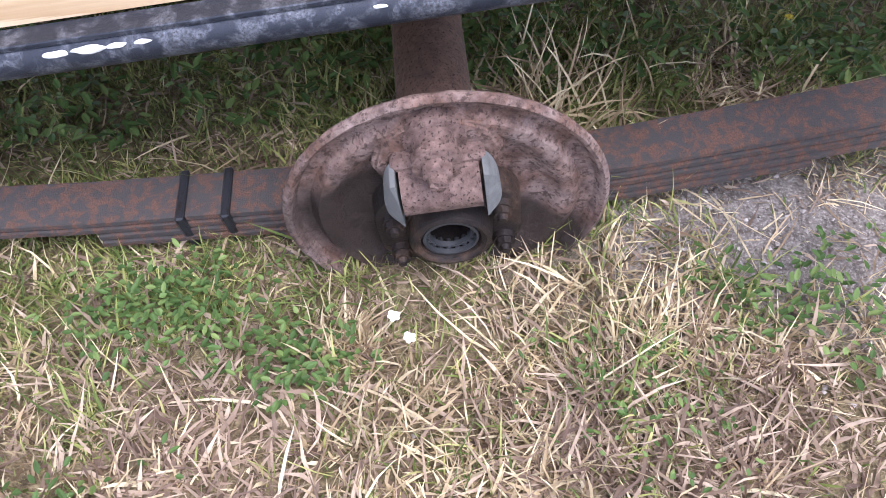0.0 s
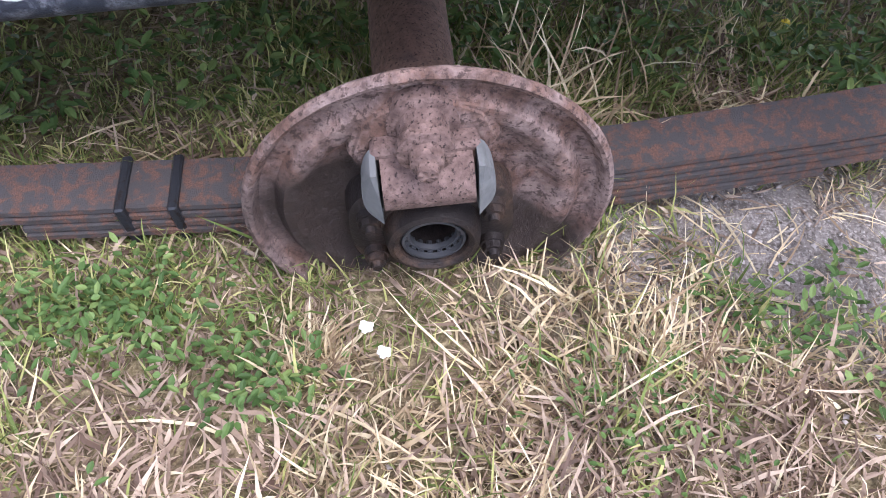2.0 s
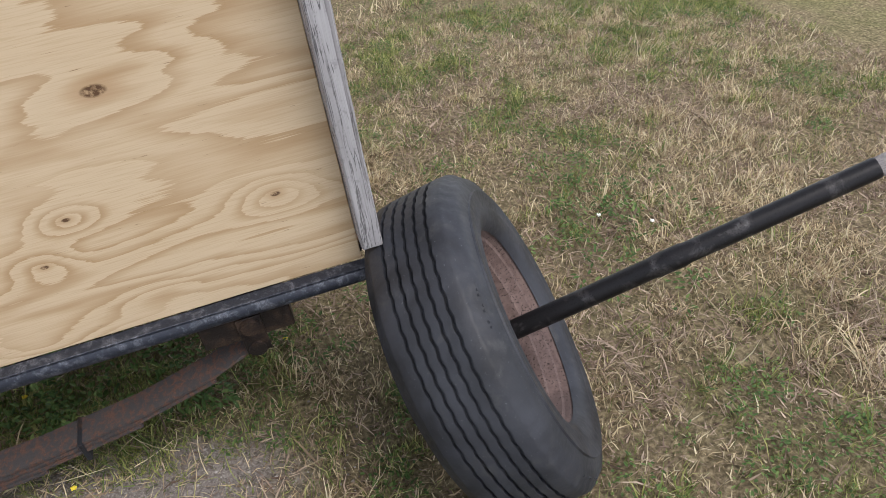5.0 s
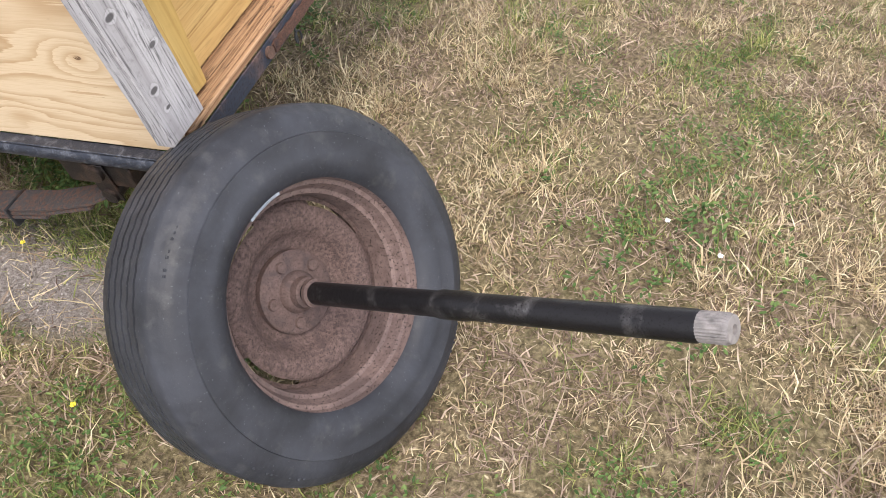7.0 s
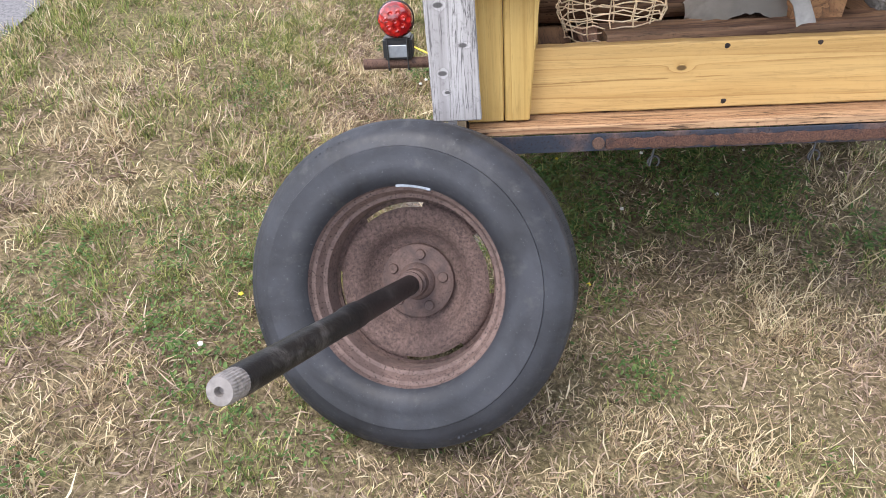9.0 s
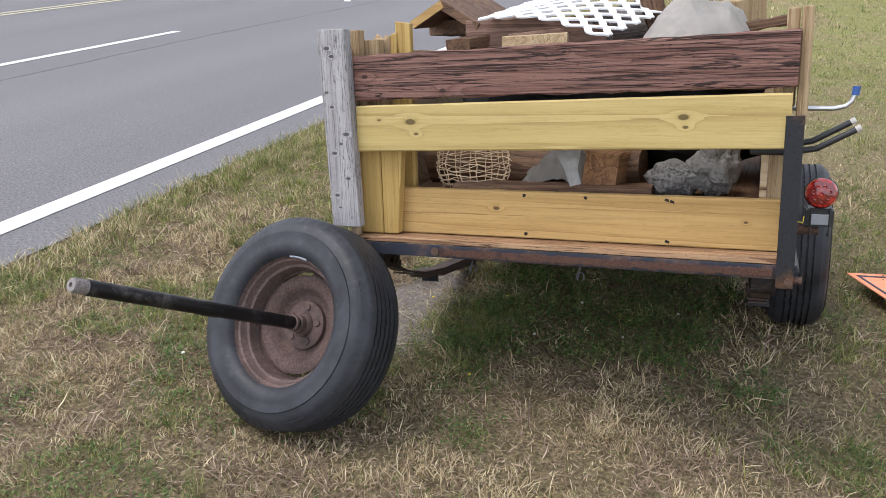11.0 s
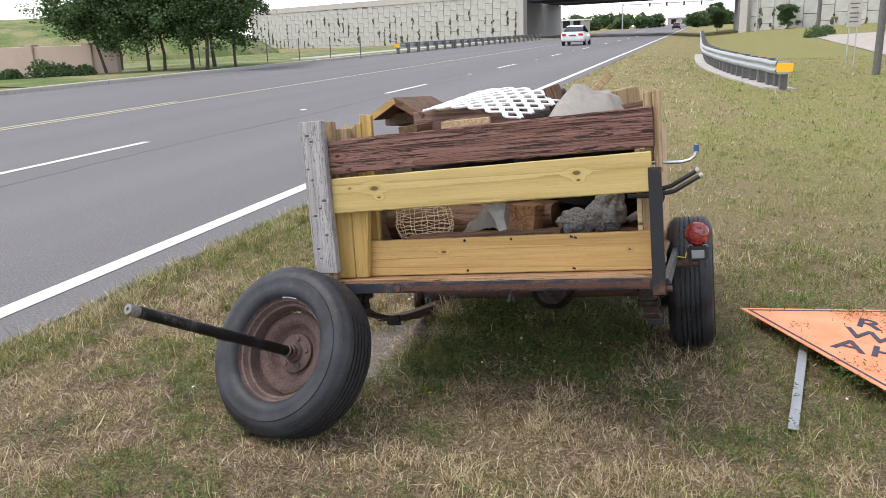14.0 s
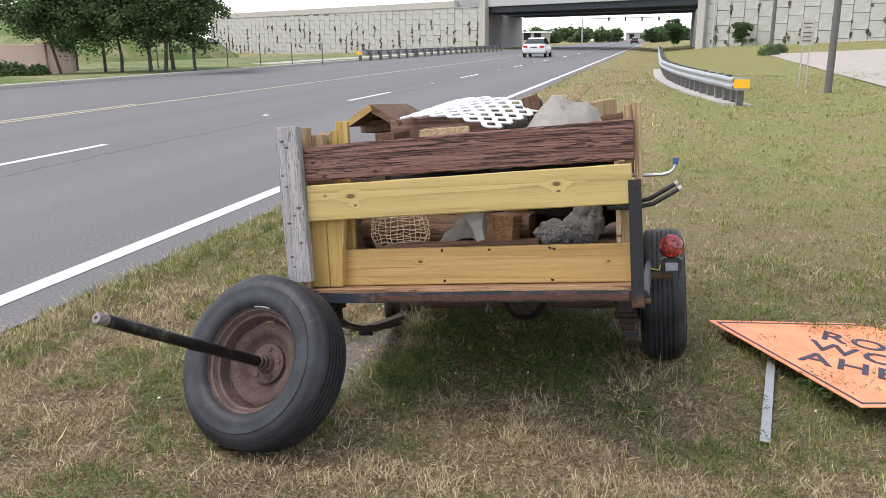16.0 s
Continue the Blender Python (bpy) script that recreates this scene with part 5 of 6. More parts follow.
def blades(name, xs, ys, length, width, lean, material, label, seed, steps=2):
    """One mesh of many bent blades. lean: from 0 (upright) to 1 (lying)."""
    r = np.random.RandomState(seed)
    n = len(xs)
    az = r.rand(n) * 6.2832
    zs = ground_z(xs, ys) - 0.004
    tilt0 = np.clip(lean * 1.15 + r.normal(0, 0.25, n), 0.02, 1.42)
    bend = r.normal(0.35, 0.65, n)
    wob = r.normal(0, 0.55, n)
    d = np.stack([np.cos(az), np.sin(az), np.zeros(n)], 1)
    s0 = np.stack([-np.sin(az), np.cos(az), np.zeros(n)], 1)
    roll = r.normal(0, 0.7, n)
    pos = np.stack([xs, ys, zs], 1)
    verts = np.zeros((n, 2 * steps + 1, 3))
    seg = length / (steps + 0.0)
    for k in range(steps + 1):
        t = k / steps
        ang = np.clip(tilt0 + bend * t, 0, 1.62)
        up = np.stack([np.zeros(n), np.zeros(n), np.ones(n)], 1)
        way = d * np.sin(ang)[:, None] + up * np.cos(ang)[:, None] + s0 * (wob * t)[:, None]
        nrm = d * np.cos(ang)[:, None] - up * np.sin(ang)[:, None]
        side = s0 * np.cos(roll)[:, None] + nrm * np.sin(roll)[:, None]
        w = width * (0.5 if k else 0.32) * (1 - 0.15 * k)
        if k < steps:
            verts[:, 2 * k] = pos - side * w[:, None]
            verts[:, 2 * k + 1] = pos + side * w[:, None]
            pos = pos + way * seg[:, None]
        else:
            verts[:, 2 * k] = pos
    floor_z = ground_z(verts[:, :, 0].ravel(), verts[:, :, 1].ravel()).reshape(n, -1) - 0.006
    verts[:, :, 2] = np.maximum(verts[:, :, 2], floor_z)
    m = 2 * steps + 1
    base = (np.arange(n) * m)[:, None]
    quads = np.concatenate([base + np.array([2 * k, 2 * k + 1, 2 * k + 3, 2 * k + 2]) for k in range(steps - 1)], 0) if steps > 1 else np.zeros((0, 4), int)
    tris = base + np.array([2 * steps - 2, 2 * steps - 1, 2 * steps])
    me = bpy.data.meshes.new(name)
    me.vertices.add(n * m)
    me.vertices.foreach_set("co", verts.ravel())
    loops = np.concatenate([quads.ravel(), tris.ravel()])
    me.loops.add(len(loops))
    me.loops.foreach_set("vertex_index", loops)
    starts = np.concatenate([np.arange(len(quads)) * 4, len(quads) * 4 + np.arange(n) * 3])
    me.polygons.add(len(starts))
    me.polygons.foreach_set("loop_start", starts)
    me.update(calc_edges=True)
    me.materials.append(material)
    return tagged(new(name, me), label, "grass", kind="stuff")


def leaf_material(name, *stops, glow=0.25, rough=0.6, patchy=0.0):
    g = Graph(name, rough, 0, 0.25)
    c = g.ramp(g.island(), *stops)
    streak = g.noise(g.at(), 120, 3)
    c = g.mix(g.math("MULTIPLY", g.band(streak, 0.45, 0.75), 0.3), c, tuple(x * 0.55 for x in stops[0][1]))
    if patchy:
        c = g.mix(g.math("MULTIPLY", g.band(g.noise(g.at(), 9.0, 5, 0.65), 0.48, 0.64), patchy), c, tuple(0.75 * a for a in stops[0][1]))
        c = g.mix(g.math("MULTIPLY", g.band(g.noise(g.at(), 1.9, 3, 0.6), 0.50, 0.68), 0.3 * patchy), c, stops[0][1])
    g.colour(c)
    t = g.n.new("ShaderNodeBsdfTranslucent")
    g.put(t.inputs["Color"], c)
    mix = g.n.new("ShaderNodeMixShader")
    mix.inputs[0].default_value = glow
    g.l.new(g.b.outputs[0], mix.inputs[1])
    g.l.new(t.outputs[0], mix.inputs[2])
    g.l.new(mix.outputs[0], g.n["Material Output"].inputs[0])
    return g.m


M_STRAW = leaf_material("straw_blades", (0.0, (0.20, 0.135, 0.085)), (0.25, (0.46, 0.35, 0.215)), (0.6, (0.70, 0.575, 0.36)), (1.0, (0.85, 0.765, 0.53)), patchy=0.42)
M_GRASS = leaf_material("green_blades", (0.0, (0.075, 0.115, 0.03)), (0.4, (0.20, 0.255, 0.07)), (0.75, (0.39, 0.40, 0.135)), (1.0, (0.60, 0.55, 0.25)), patchy=0.5)
M_CLOVER = leaf_material("weed_leaves", (0.0, (0.045, 0.085, 0.022)), (0.6, (0.095, 0.165, 0.045)), (1.0, (0.20, 0.27, 0.085)))
M_THATCH = leaf_material("brown_thatch", (0.0, (0.13, 0.085, 0.065)), (0.5, (0.36, 0.265, 0.195)), (1.0, (0.64, 0.51, 0.39)), patchy=0.4)


def scatter(n, x0, x1, y0, y1, seed):
    r = np.random.RandomState(seed)
    return x0 + (x1 - x0) * r.rand(n), y0 + (y1 - y0) * r.rand(n), r


def sow(n, box_, seed, long, wide, lean, steps=3, thatch=True, clump=1.0, fill=0.12):
    """Dry and green blades over a rectangle, by the patches."""
    x, y, r = scatter(n, *box_, seed)
    # two thirds of the blades stand in tufts
    cx, cy, _ = scatter(max(1, n // 24), *box_, seed + 900)
    own = r.randint(0, len(cx), n)
    tufted = r.rand(n) < 0.66
    x = np.where(tufted, cx[own] + 0.012 * clump * r.randn(n), x)
    y = np.where(tufted, cy[own] + 0.012 * clump * r.randn(n), y)
    vigour = np.where(tufted, np.clip(r.lognormal(0, 0.3, len(cx)), 0.5, 1.9)[own], 0.8)
    leaning = np.where(tufted, 0.72, 1.12)
    g, b = greenness(x, y), bareness(x, y)
    keep = r.rand(n) > b * 0.97
    keep &= r.rand(n) < fill + (1.6 - fill) * lattice_noise(x, y, 0.07, seed + 2) ** 1.4
    keep &= (x > box_[0]) & (x < box_[1])
    green = np.where(tufted, 0.65 * r.rand(len(cx))[own] + 0.35 * r.rand(n), r.rand(n)) < g * 0.75 + 0.15
    for kind, sel in (("green", keep & green), ("dry", keep & ~green)):
        k = int(sel.sum())
        ln = long * np.clip(r.lognormal(0, 0.45, k), 0.35, 2.4) * (0.6 + 0.8 * lattice_noise(x[sel], y[sel], 0.22, seed + 5)) * vigour[sel]
        wd = wide * np.clip(r.lognormal(0, 0.35, k), 0.5, 2.0)
        if kind == "green":
            blades("green_grass", x[sel], y[sel], ln * 0.95, wd * 0.85, lean * 0.75 * leaning[sel], M_GRASS, "short green grass blades among the straw", seed + 11, steps)
        else:
            brown = lattice_noise(x[sel], y[sel], 0.16, 77)
            low = r.rand(k) < (np.clip((brown - 0.35) * 2.2, 0.1, 0.85) if thatch else 0.15)
            xs, ys = x[sel], y[sel]
            blades("dry_grass", xs[~low], ys[~low], ln[~low], wd[~low], lean * leaning[sel][~low], M_STRAW, "dry straw-coloured grass blades", seed + 12, steps)
            blades("dead_thatch", xs[low], ys[low], ln[low] * 1.1, wd[low] * 1.15, np.full(int(low.sum()), 1.05), M_THATCH, "flattened brown dead grass", seed + 13, steps)


sow(150000, (-1.5, -0.3, 0.4, 2.3), 21, 0.027, 0.0025, 0.90, 3, True, 0.9, 0.5)
sow(390000, (-2.46, 2.2, -2.75, 0.4), 31, 0.030, 0.0026, 0.80, 2)
sow(40000, (-2.46, -1.5, 0.4, 3.0), 41, 0.036, 0.0034, 0.75, 2)
sow(92000, (-0.3, 2.6, 0.4, 3.6), 51, 0.034, 0.0034, 0.68, 2)
sow(125000, (-2.46, 5.5, 3.0, 10.0), 61, 0.034, 0.0046, 0.6, 2, False, 2.2)
sow(26000, (2.2, 4.5, -1.5, 3.6), 66, 0.04, 0.005, 0.65, 2, False, 2.0)
sow(90000, (-2.46, 12.0, 10.0, 36.0), 71, 0.045, 0.012, 0.55, 2, False, 6.0)
# ragged fringe along the asphalt
x, y, r = scatter(26000, 0, 1, -3, 12, 81)
x = -2.52 + 0.28 * x ** 0.7 + 0.1 * lattice_noise(x * 0, y, 0.25, 83)
for h, (mt, lb) in enumerate(((M_GRASS, "ragged green grass fringe along the asphalt edge"), (M_STRAW, "ragged straw fringe along the asphalt edge"))):
    xs, ys = x[h::2], y[h::2]
    blades("road_fringe", xs, ys, 0.05 * np.clip(r.lognormal(0, 0.4, len(xs)), 0.4, 2.2), np.full(len(xs), 0.004), np.full(len(xs), 0.5), mt, lb, 84 + h, 2)


def weeds(n, place, seed, size=0.014, high=0.045):
    """Small leafy weeds: stems with oval folded leaves."""
    r = np.random.RandomState(seed)
    vs, fs = [], []
    for _ in range(n):
        x, y = place(r)
        z = float(ground_z(x, y))
        for _ in range(r.randint(6, 12)):
            a, h = r.rand() * 6.283, high * (0.35 + 0.8 * r.rand())
            rad = 0.03 * r.rand() + 0.004
            c = Vector((x + rad * math.cos(a), y + rad * math.sin(a), z + h))
            L, Wd, dr = size * (0.6 + 0.8 * r.rand()), size * 0.27, r.normal(-0.15, 0.35)
            d = Vector((math.cos(a), math.sin(a), dr)).normalized()
            s = Vector((-math.sin(a), math.cos(a), r.normal(0, 0.2)))
            up = d.cross(s) * (0.25 * Wd)
            i = len(vs)
            vs += [c, c + d * L * 0.3 + s * Wd * 0.85 + up, c + d * L * 0.7 + s * Wd * 0.8 + up, c + d * L, c + d * L * 0.7 - s * Wd * 0.8 + up, c + d * L * 0.3 - s * Wd * 0.85 + up, c + d * L * 0.5]
            fs += [(i, i + 1, i + 6), (i + 1, i + 2, i + 6), (i + 2, i + 3, i + 6), (i + 3, i + 4, i + 6), (i + 4, i + 5, i + 6), (i + 5, i, i + 6)]
    me = bpy.data.meshes.new("leafy_weeds")
    me.from_pydata(vs, [], fs)
    me.materials.append(M_CLOVER)
    return tagged(new("leafy_weeds", me), "small bright green leafy weeds in the grass", "weeds", kind="stuff")


def by_patch(x0, x1, y0, y1, least):
    def f(r):
        for _ in range(60):
            x, y = x0 + (x1 - x0) * r.rand(), y0 + (y1 - y0) * r.rand()
            if greenness(np.array(x), np.array(y)) > least and bareness(np.array(x), np.array(y)) < 0.3:
                return x, y
        return x, y
    return f


weeds(44, lambda r: (-0.775 + r.normal(0, 0.03), 1.56 + r.normal(0, 0.055)), 91, 0.0115, 0.045)
weeds(22, lambda r: (-0.83 + r.normal(0, 0.04), 0.90 + r.normal(0, 0.07)), 92, 0.013, 0.04)
weeds(24, lambda r: (-0.875 + r.normal(0, 0.025), 1.41 + r.normal(0, 0.03)), 93, 0.0115, 0.035)
weeds(26, lambda r: (-0.93 + r.normal(0, 0.05), 1.08 + r.normal(0, 0.05)), 89, 0.0085, 0.03)
weeds(12, lambda r: (-1.02 + r.normal(0, 0.02), 1.60 + r.normal(0, 0.03)), 90, 0.011, 0.03)
weeds(900, by_patch(-0.5, 0.7, 0.3, 2.4, 0.4), 94, 0.018, 0.06)
weeds(1900, by_patch(-2.3, 2.4, -2.6, 0.4, 0.45), 95, 0.012, 0.028)
weeds(300, by_patch(0.9, 2.6, 0.4, 3.4, 0.4), 96, 0.015, 0.07)
weeds(60, lambda r: (1.52 + r.normal(0, 0.10), 0.98 + r.normal(0, 0.07)), 98, 0.016, 0.10)
weeds(50, lambda r: (1.55 + r.normal(0, 0.22), 2.02 + 0.3 * r.normal(0, 0.2)), 99, 0.016, 0.09)
for k, (wx, wy, n) in enumerate(((-1.31, -0.19, 40), (-0.24, -0.15, 24), (-0.36, 0.14, 26), (-1.0, 0.55, 18), (-1.55, -0.7, 26), (0.35, -0.5, 18), (-1.44, 1.0, 22))):
    weeds(n, lambda r: (wx + r.normal(0, 0.07), wy + r.normal(0, 0.06)), 160 + k, 0.0125, 0.04)
weeds(70, lambda r: (-0.15 + r.normal(0, 0.2), -0.86 + r.normal(0, 0.14)), 97, 0.016, 0.045)

# long straws lying about the hub
x, y, r = scatter(220, -1.0, -0.45, 0.35, 2.0, 101)
blades("long_straws", x, y, 0.08 + 0.12 * r.rand(220), 0.0022 + 0.002 * r.rand(220), np.full(220, 1.15), M_STRAW, "long loose dry straws beside the hub", 102, 5)
x, y = -0.835 + 0.018 * r.randn(260), 1.365 + 0.022 * r.randn(260)
blades("dry_tuft", x, y, 0.025 + 0.045 * r.rand(260), 0.0022 + 0.0018 * r.rand(260), np.full(260, 0.7), M_STRAW, "pale dry grass tuft against the hub", 103, 4)
x, y = -0.55 + 0.05 * r.randn(200), 1.12 + 0.08 * r.randn(200)
blades("dry_tuft", x, y, 0.08 + 0.08 * r.rand(200), 0.003 + 0.002 * r.rand(200), np.full(200, 0.6), M_STRAW, "pale dry grass tuft behind the hub", 104, 4)

# flattened dead leaves under the standing grass
for n, span, seed, length, width in ((26000, (-1.5, -0.3, 0.4, 2.3), 141, 0.034, 0.0042), (60000, (-2.4, 2.2, -2.75, 0.4), 143, 0.030, 0.0040), (24000, (-0.3, 2.6, 0.4, 3.4), 145, 0.030, 0.0042)):
    x, y, r = scatter(n, *span, seed)
    sel = r.rand(n) > 0.95 * bareness(x, y)
    x, y, k = x[sel], y[sel], int(sel.sum())
    blades("dead_thatch", x, y, length * np.clip(r.lognormal(0, 0.4, k), 0.4, 2.0), width * (0.6 + 0.8 * r.rand(k)), np.full(k, 1.18), M_THATCH, "flattened brown dead grass under the blades", seed + 1, 2)

# crumbs of dirt and small stones on the bare strip
r = np.random.RandomState(131)
vs, fs = [], []
for _ in range(2600):
    x, y = -0.76 + r.normal(0, 0.11), 0.66 + r.normal(0, 0.30)
    k = 0.0012 + 0.0035 * r.rand() ** 3
    c, i = Vector((x, y, float(ground_z(x, y)) + k * 0.4)), len(vs)
    a = r.rand() * 6.283
    vs += [c + Vector((k * math.cos(a + q * 1.5708) * r.uniform(0.7, 1.3), k * math.sin(a + q * 1.5708) * r.uniform(0.7, 1.3), k * r.uniform(-0.3, 0.3))) for q in range(4)] + [c + Vector((0, 0, k * r.uniform(0.5, 0.9))), c - Vector((0, 0, k))]
    fs += [(i + q, i + (q + 1) % 4, i + 4) for q in range(4)] + [(i + (q + 1) % 4, i + q, i + 5) for q in range(4)]
me = bpy.data.meshes.new("dirt_crumbs")
me.from_pydata(vs, [], fs)
me.materials.append(leaf_material("crumbled_dirt", (0.0, (0.10, 0.08, 0.07)), (0.6, (0.26, 0.23, 0.21)), (1.0, (0.48, 0.44, 0.41)), glow=0.0, rough=0.95))
tagged(new("dirt_crumbs", me), "loose dirt crumbs and small stones on bare ground", "gravel", kind="stuff")
x, y, r = scatter(700, -0.98, -0.52, 0.2, 1.15, 133)
blades("loose_straws", x, y, 0.03 + 0.05 * r.rand(700), 0.0014 + 0.0016 * r.rand(700), np.full(700, 1.2), M_STRAW, "short loose straws lying on the dirt", 134, 3)

M_PETAL, M_YPETAL = plain("white_petals", (0.8, 0.79, 0.72), 0.7, 0, 0.1, 200), plain("yellow_petals", (0.75, 0.60, 0.05), 0.6, 0, 0.1, 200)


def flower(x, y, h, yellow=False, size=0.006):
    t = thing("flower", "tiny yellow wild flower in the grass" if yellow else "tiny white clover flower in the grass", "flower", Matrix.Translation((x, y, float(ground_z(x, y)))), "wild flowers in the verge")
    b = new_bm()
    sweep(b, [(0, 0, -0.004), (0.002, 0.001, h * 0.5), (0, 0, h)], 0.0009, 5)
    part("stem", b, M_GRASS, t)
    b = new_bm()
    for k in range(9 if not yellow else 5):
        a = k * 6.283 / (9 if not yellow else 5)
        up = 0.5 if not yellow else 0.15
        lump(b, (size * 0.6 * math.cos(a), size * 0.6 * math.sin(a), h + size * up * (k % 2)), (size * 0.55, size * 0.55, size * 0.35), k, 1, 0.2)
    lump(b, (0, 0, h + size * 0.4), (size * 0.5,) * 3, 3, 1, 0.2)
    part("petals", b, M_YPETAL if yellow else M_PETAL, t, "", True)


for x, y, h, yl in ((-0.832, 1.315, 0.05, 0), (-0.852, 1.30, 0.035, 0), (-0.38, 0.742, 0.05, 1), (-0.147, -0.831, 0.05, 0), (-0.235, -0.96, 0.05, 0), (-1.03, 0.198, 0.04, 1), (-1.219, -0.049, 0.04, 1), (-1.269, -0.226, 0.04, 0),
                    (-0.34, 0.145, 0.03, 1), (-0.084, 0.838, 0.05, 0), (-0.672, 0.628, 0.045, 1), (0.12, 0.62, 0.05, 0), (0.3, 0.95, 0.05, 0), (-0.2, 0.5, 0.04, 0), (1.4, 0.75, 0.04, 0), (-0.84, 1.97, 0.06, 1)):
    flower(x, y, h, bool(yl))


# ---- guardrail, posts and verge furniture ----
M_CONCRETE = plain("pale_concrete", (0.42, 0.40, 0.37), 0.9, 0, 0.18, 4, 0.3)
M_WALL = plain("panel_concrete", (0.42, 0.42, 0.39), 0.9, 0, 0.2, 1.3, 0.3)
M_JOINT = plain("shaded_joint", (0.22, 0.21, 0.19), 0.95, 0, 0.2, 2.0, 0.2)
M_DECK = plain("deck_concrete", (0.40, 0.40, 0.41), 0.85, 0, 0.1, 0.8, 0.2)
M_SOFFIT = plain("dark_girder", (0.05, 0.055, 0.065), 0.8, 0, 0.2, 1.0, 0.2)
M_POSTW = plain("weathered_post", (0.13, 0.125, 0.12), 0.9, 0, 0.3, 12, 0.4)
M_AMBER = plain("amber_reflector", (0.95, 0.50, 0.02), 0.4, 0, 0.08, 30, 0.05)
M_PINK = plain("pinkish_render", (0.46, 0.35, 0.30), 0.9, 0, 0.1, 1.0, 0.2)
M_CARW = plain("white_car_paint", (0.80, 0.80, 0.80), 0.2, 0, 0.03, 3, 0.0)
M_CARD = plain("dark_car_paint", (0.02, 0.025, 0.035), 0.2, 0.3, 0.1, 3, 0.0)
M_GLASS = plain("dark_car_glass", (0.02, 0.024, 0.028), 0.06, 0.0, 0.05, 3, 0.0)
M_TAIL = plain("red_tail_lamp", (0.55, 0.02, 0.02), 0.25, 0, 0.1, 10, 0.05)


def zg(x, y):
    return float(ground_z(x, y))


def guardrail(pts, first, name_label, group):
    """A W-beam on posts, along a line of places."""
    t = thing("guardrail", name_label, "guardrail")
    prof = [(0.0, 0.16), (0.03, 0.14), (0.055, 0.10), (0.055, 0.07), (0.01, 0.02), (0.01, -0.02), (0.055, -0.07), (0.055, -0.10), (0.03, -0.14), (0.0, -0.16)]
    bm = new_bm()
    rows = []
    for i, (x, y) in enumerate(pts):
        d = (Vector(pts[min(i + 1, len(pts) - 1)]) - Vector(pts[max(i - 1, 0)])).normalized()
        n = Vector((-d.y, d.x))
        z = zg(x, y) + 0.56
        rows.append([[bm.verts.new((x + n.x * (o + k), y + n.y * (o + k), z + h)) for o, h in prof] for k in (0.0, 0.006)])
    for a, b in zip(rows, rows[1:]):
        for k in (0, 1):
            for j in range(len(prof) - 1):
                bm.faces.new((a[k][j], a[k][j + 1], b[k][j + 1], b[k][j]))
    part("beam", bm, M_ZINC, t, "galvanised corrugated steel beam")
    step = 0.0
    for i in range(len(pts) - 1):
        a, b = Vector(pts[i]), Vector(pts[i + 1])
        L = (b - a).length
        k = 0.0
        while k < L:
            p = a + (b - a) * (k / L)
            d = (b - a).normalized()
            q = p + Vector((d.y, -d.x)) * 0.16
            bm = new_bm()
            z = zg(q.x, q.y)
            box(bm, (-0.075, -0.09, -0.3), (0.075, 0.09, 0.74), 0.008)
            o = part("post", bm, M_POSTW, t, "weathered timber post")
            o.matrix_local = Matrix.Translation((q.x, q.y, z)) @ Matrix.Rotation(math.atan2(d.y, d.x), 4, "Z")
            bm = new_bm()
            box(bm, (-0.07, 0.08, 0.40), (0.07, 0.16, 0.73), 0.005)
            o2 = part("blockout", bm, M_POSTW, o)
            k += 1.9
    if first:
        a, d = Vector(pts[0]), (Vector(pts[1]) - Vector(pts[0])).normalized()
        n = Vector((-d.y, d.x))
        z = zg(*pts[0]) + 0.56
        bm = new_bm()
        for k in range(13):
            an = -1.5 + k * 0.25
            box(bm, (-0.035, -0.012, -0.17), (0.035, 0.0, 0.17), 0.0, Matrix.Translation((0.16 - 0.0, 0, 0)) @ Matrix.Rotation(an, 4, "Z") @ Matrix.Translation((0, -0.15, 0)))
        o = part("end_terminal", bm, M_ZINC, t, "rounded galvanised end")
        o.matrix_local = Matrix.Translation((a.x, a.y, z))
        bm = new_bm()
        box(bm, (-0.16, -0.175, -0.115), (0.24, -0.168, 0.115), 0.003)
        o = part("reflector", bm, M_AMBER, t, "amber reflective end panel")
        o.matrix_local = Matrix.Translation((a.x + 0.12, a.y, z))
    return t


def curve_line(pts, n):
    """Smooth places through a few corners."""
    out = []
    for i in range(len(pts) - 1):
        p0, p1, p2, p3 = (Vector(pts[max(0, min(len(pts) - 1, i + k))]) for k in (-1, 0, 1, 2))
        for k in range(n):
            t = k / n
            out.append(tuple(0.5 * ((2 * p1) + (p2 - p0) * t + (2 * p0 - 5 * p1 + 4 * p2 - p3) * t * t + (3 * p1 - p0 - 3 * p2 + p3) * t ** 3)))
    return out + [tuple(pts[-1])]


RAIL = curve_line([(2.65, 19.6), (1.75, 23.5), (1.15, 28.0), (0.85, 34.0), (0.8, 50.0), (0.8, 85.0)], 6)
guardrail(RAIL, True, "galvanised guardrail with an amber end panel beside the road", "")
bm = new_bm()
ra = [(x - 0.3, y) for x, y in RAIL[:22]]
rb = [(x + 0.5, y) for x, y in RAIL[:22]]
va = [[bm.verts.new((x, y, zg(x, y) + h)) for (x, y) in side] for side in (ra, rb) for h in (0.05, -0.1)]
for k in range(len(ra) - 1):
    for p, q in ((0, 2), (0, 1), (2, 3)):
        bm.faces.new((va[p][k], va[p][k + 1], va[q][k + 1], va[q][k]))
bm.faces.new((va[0][0], va[2][0], va[3][0], va[1][0]))
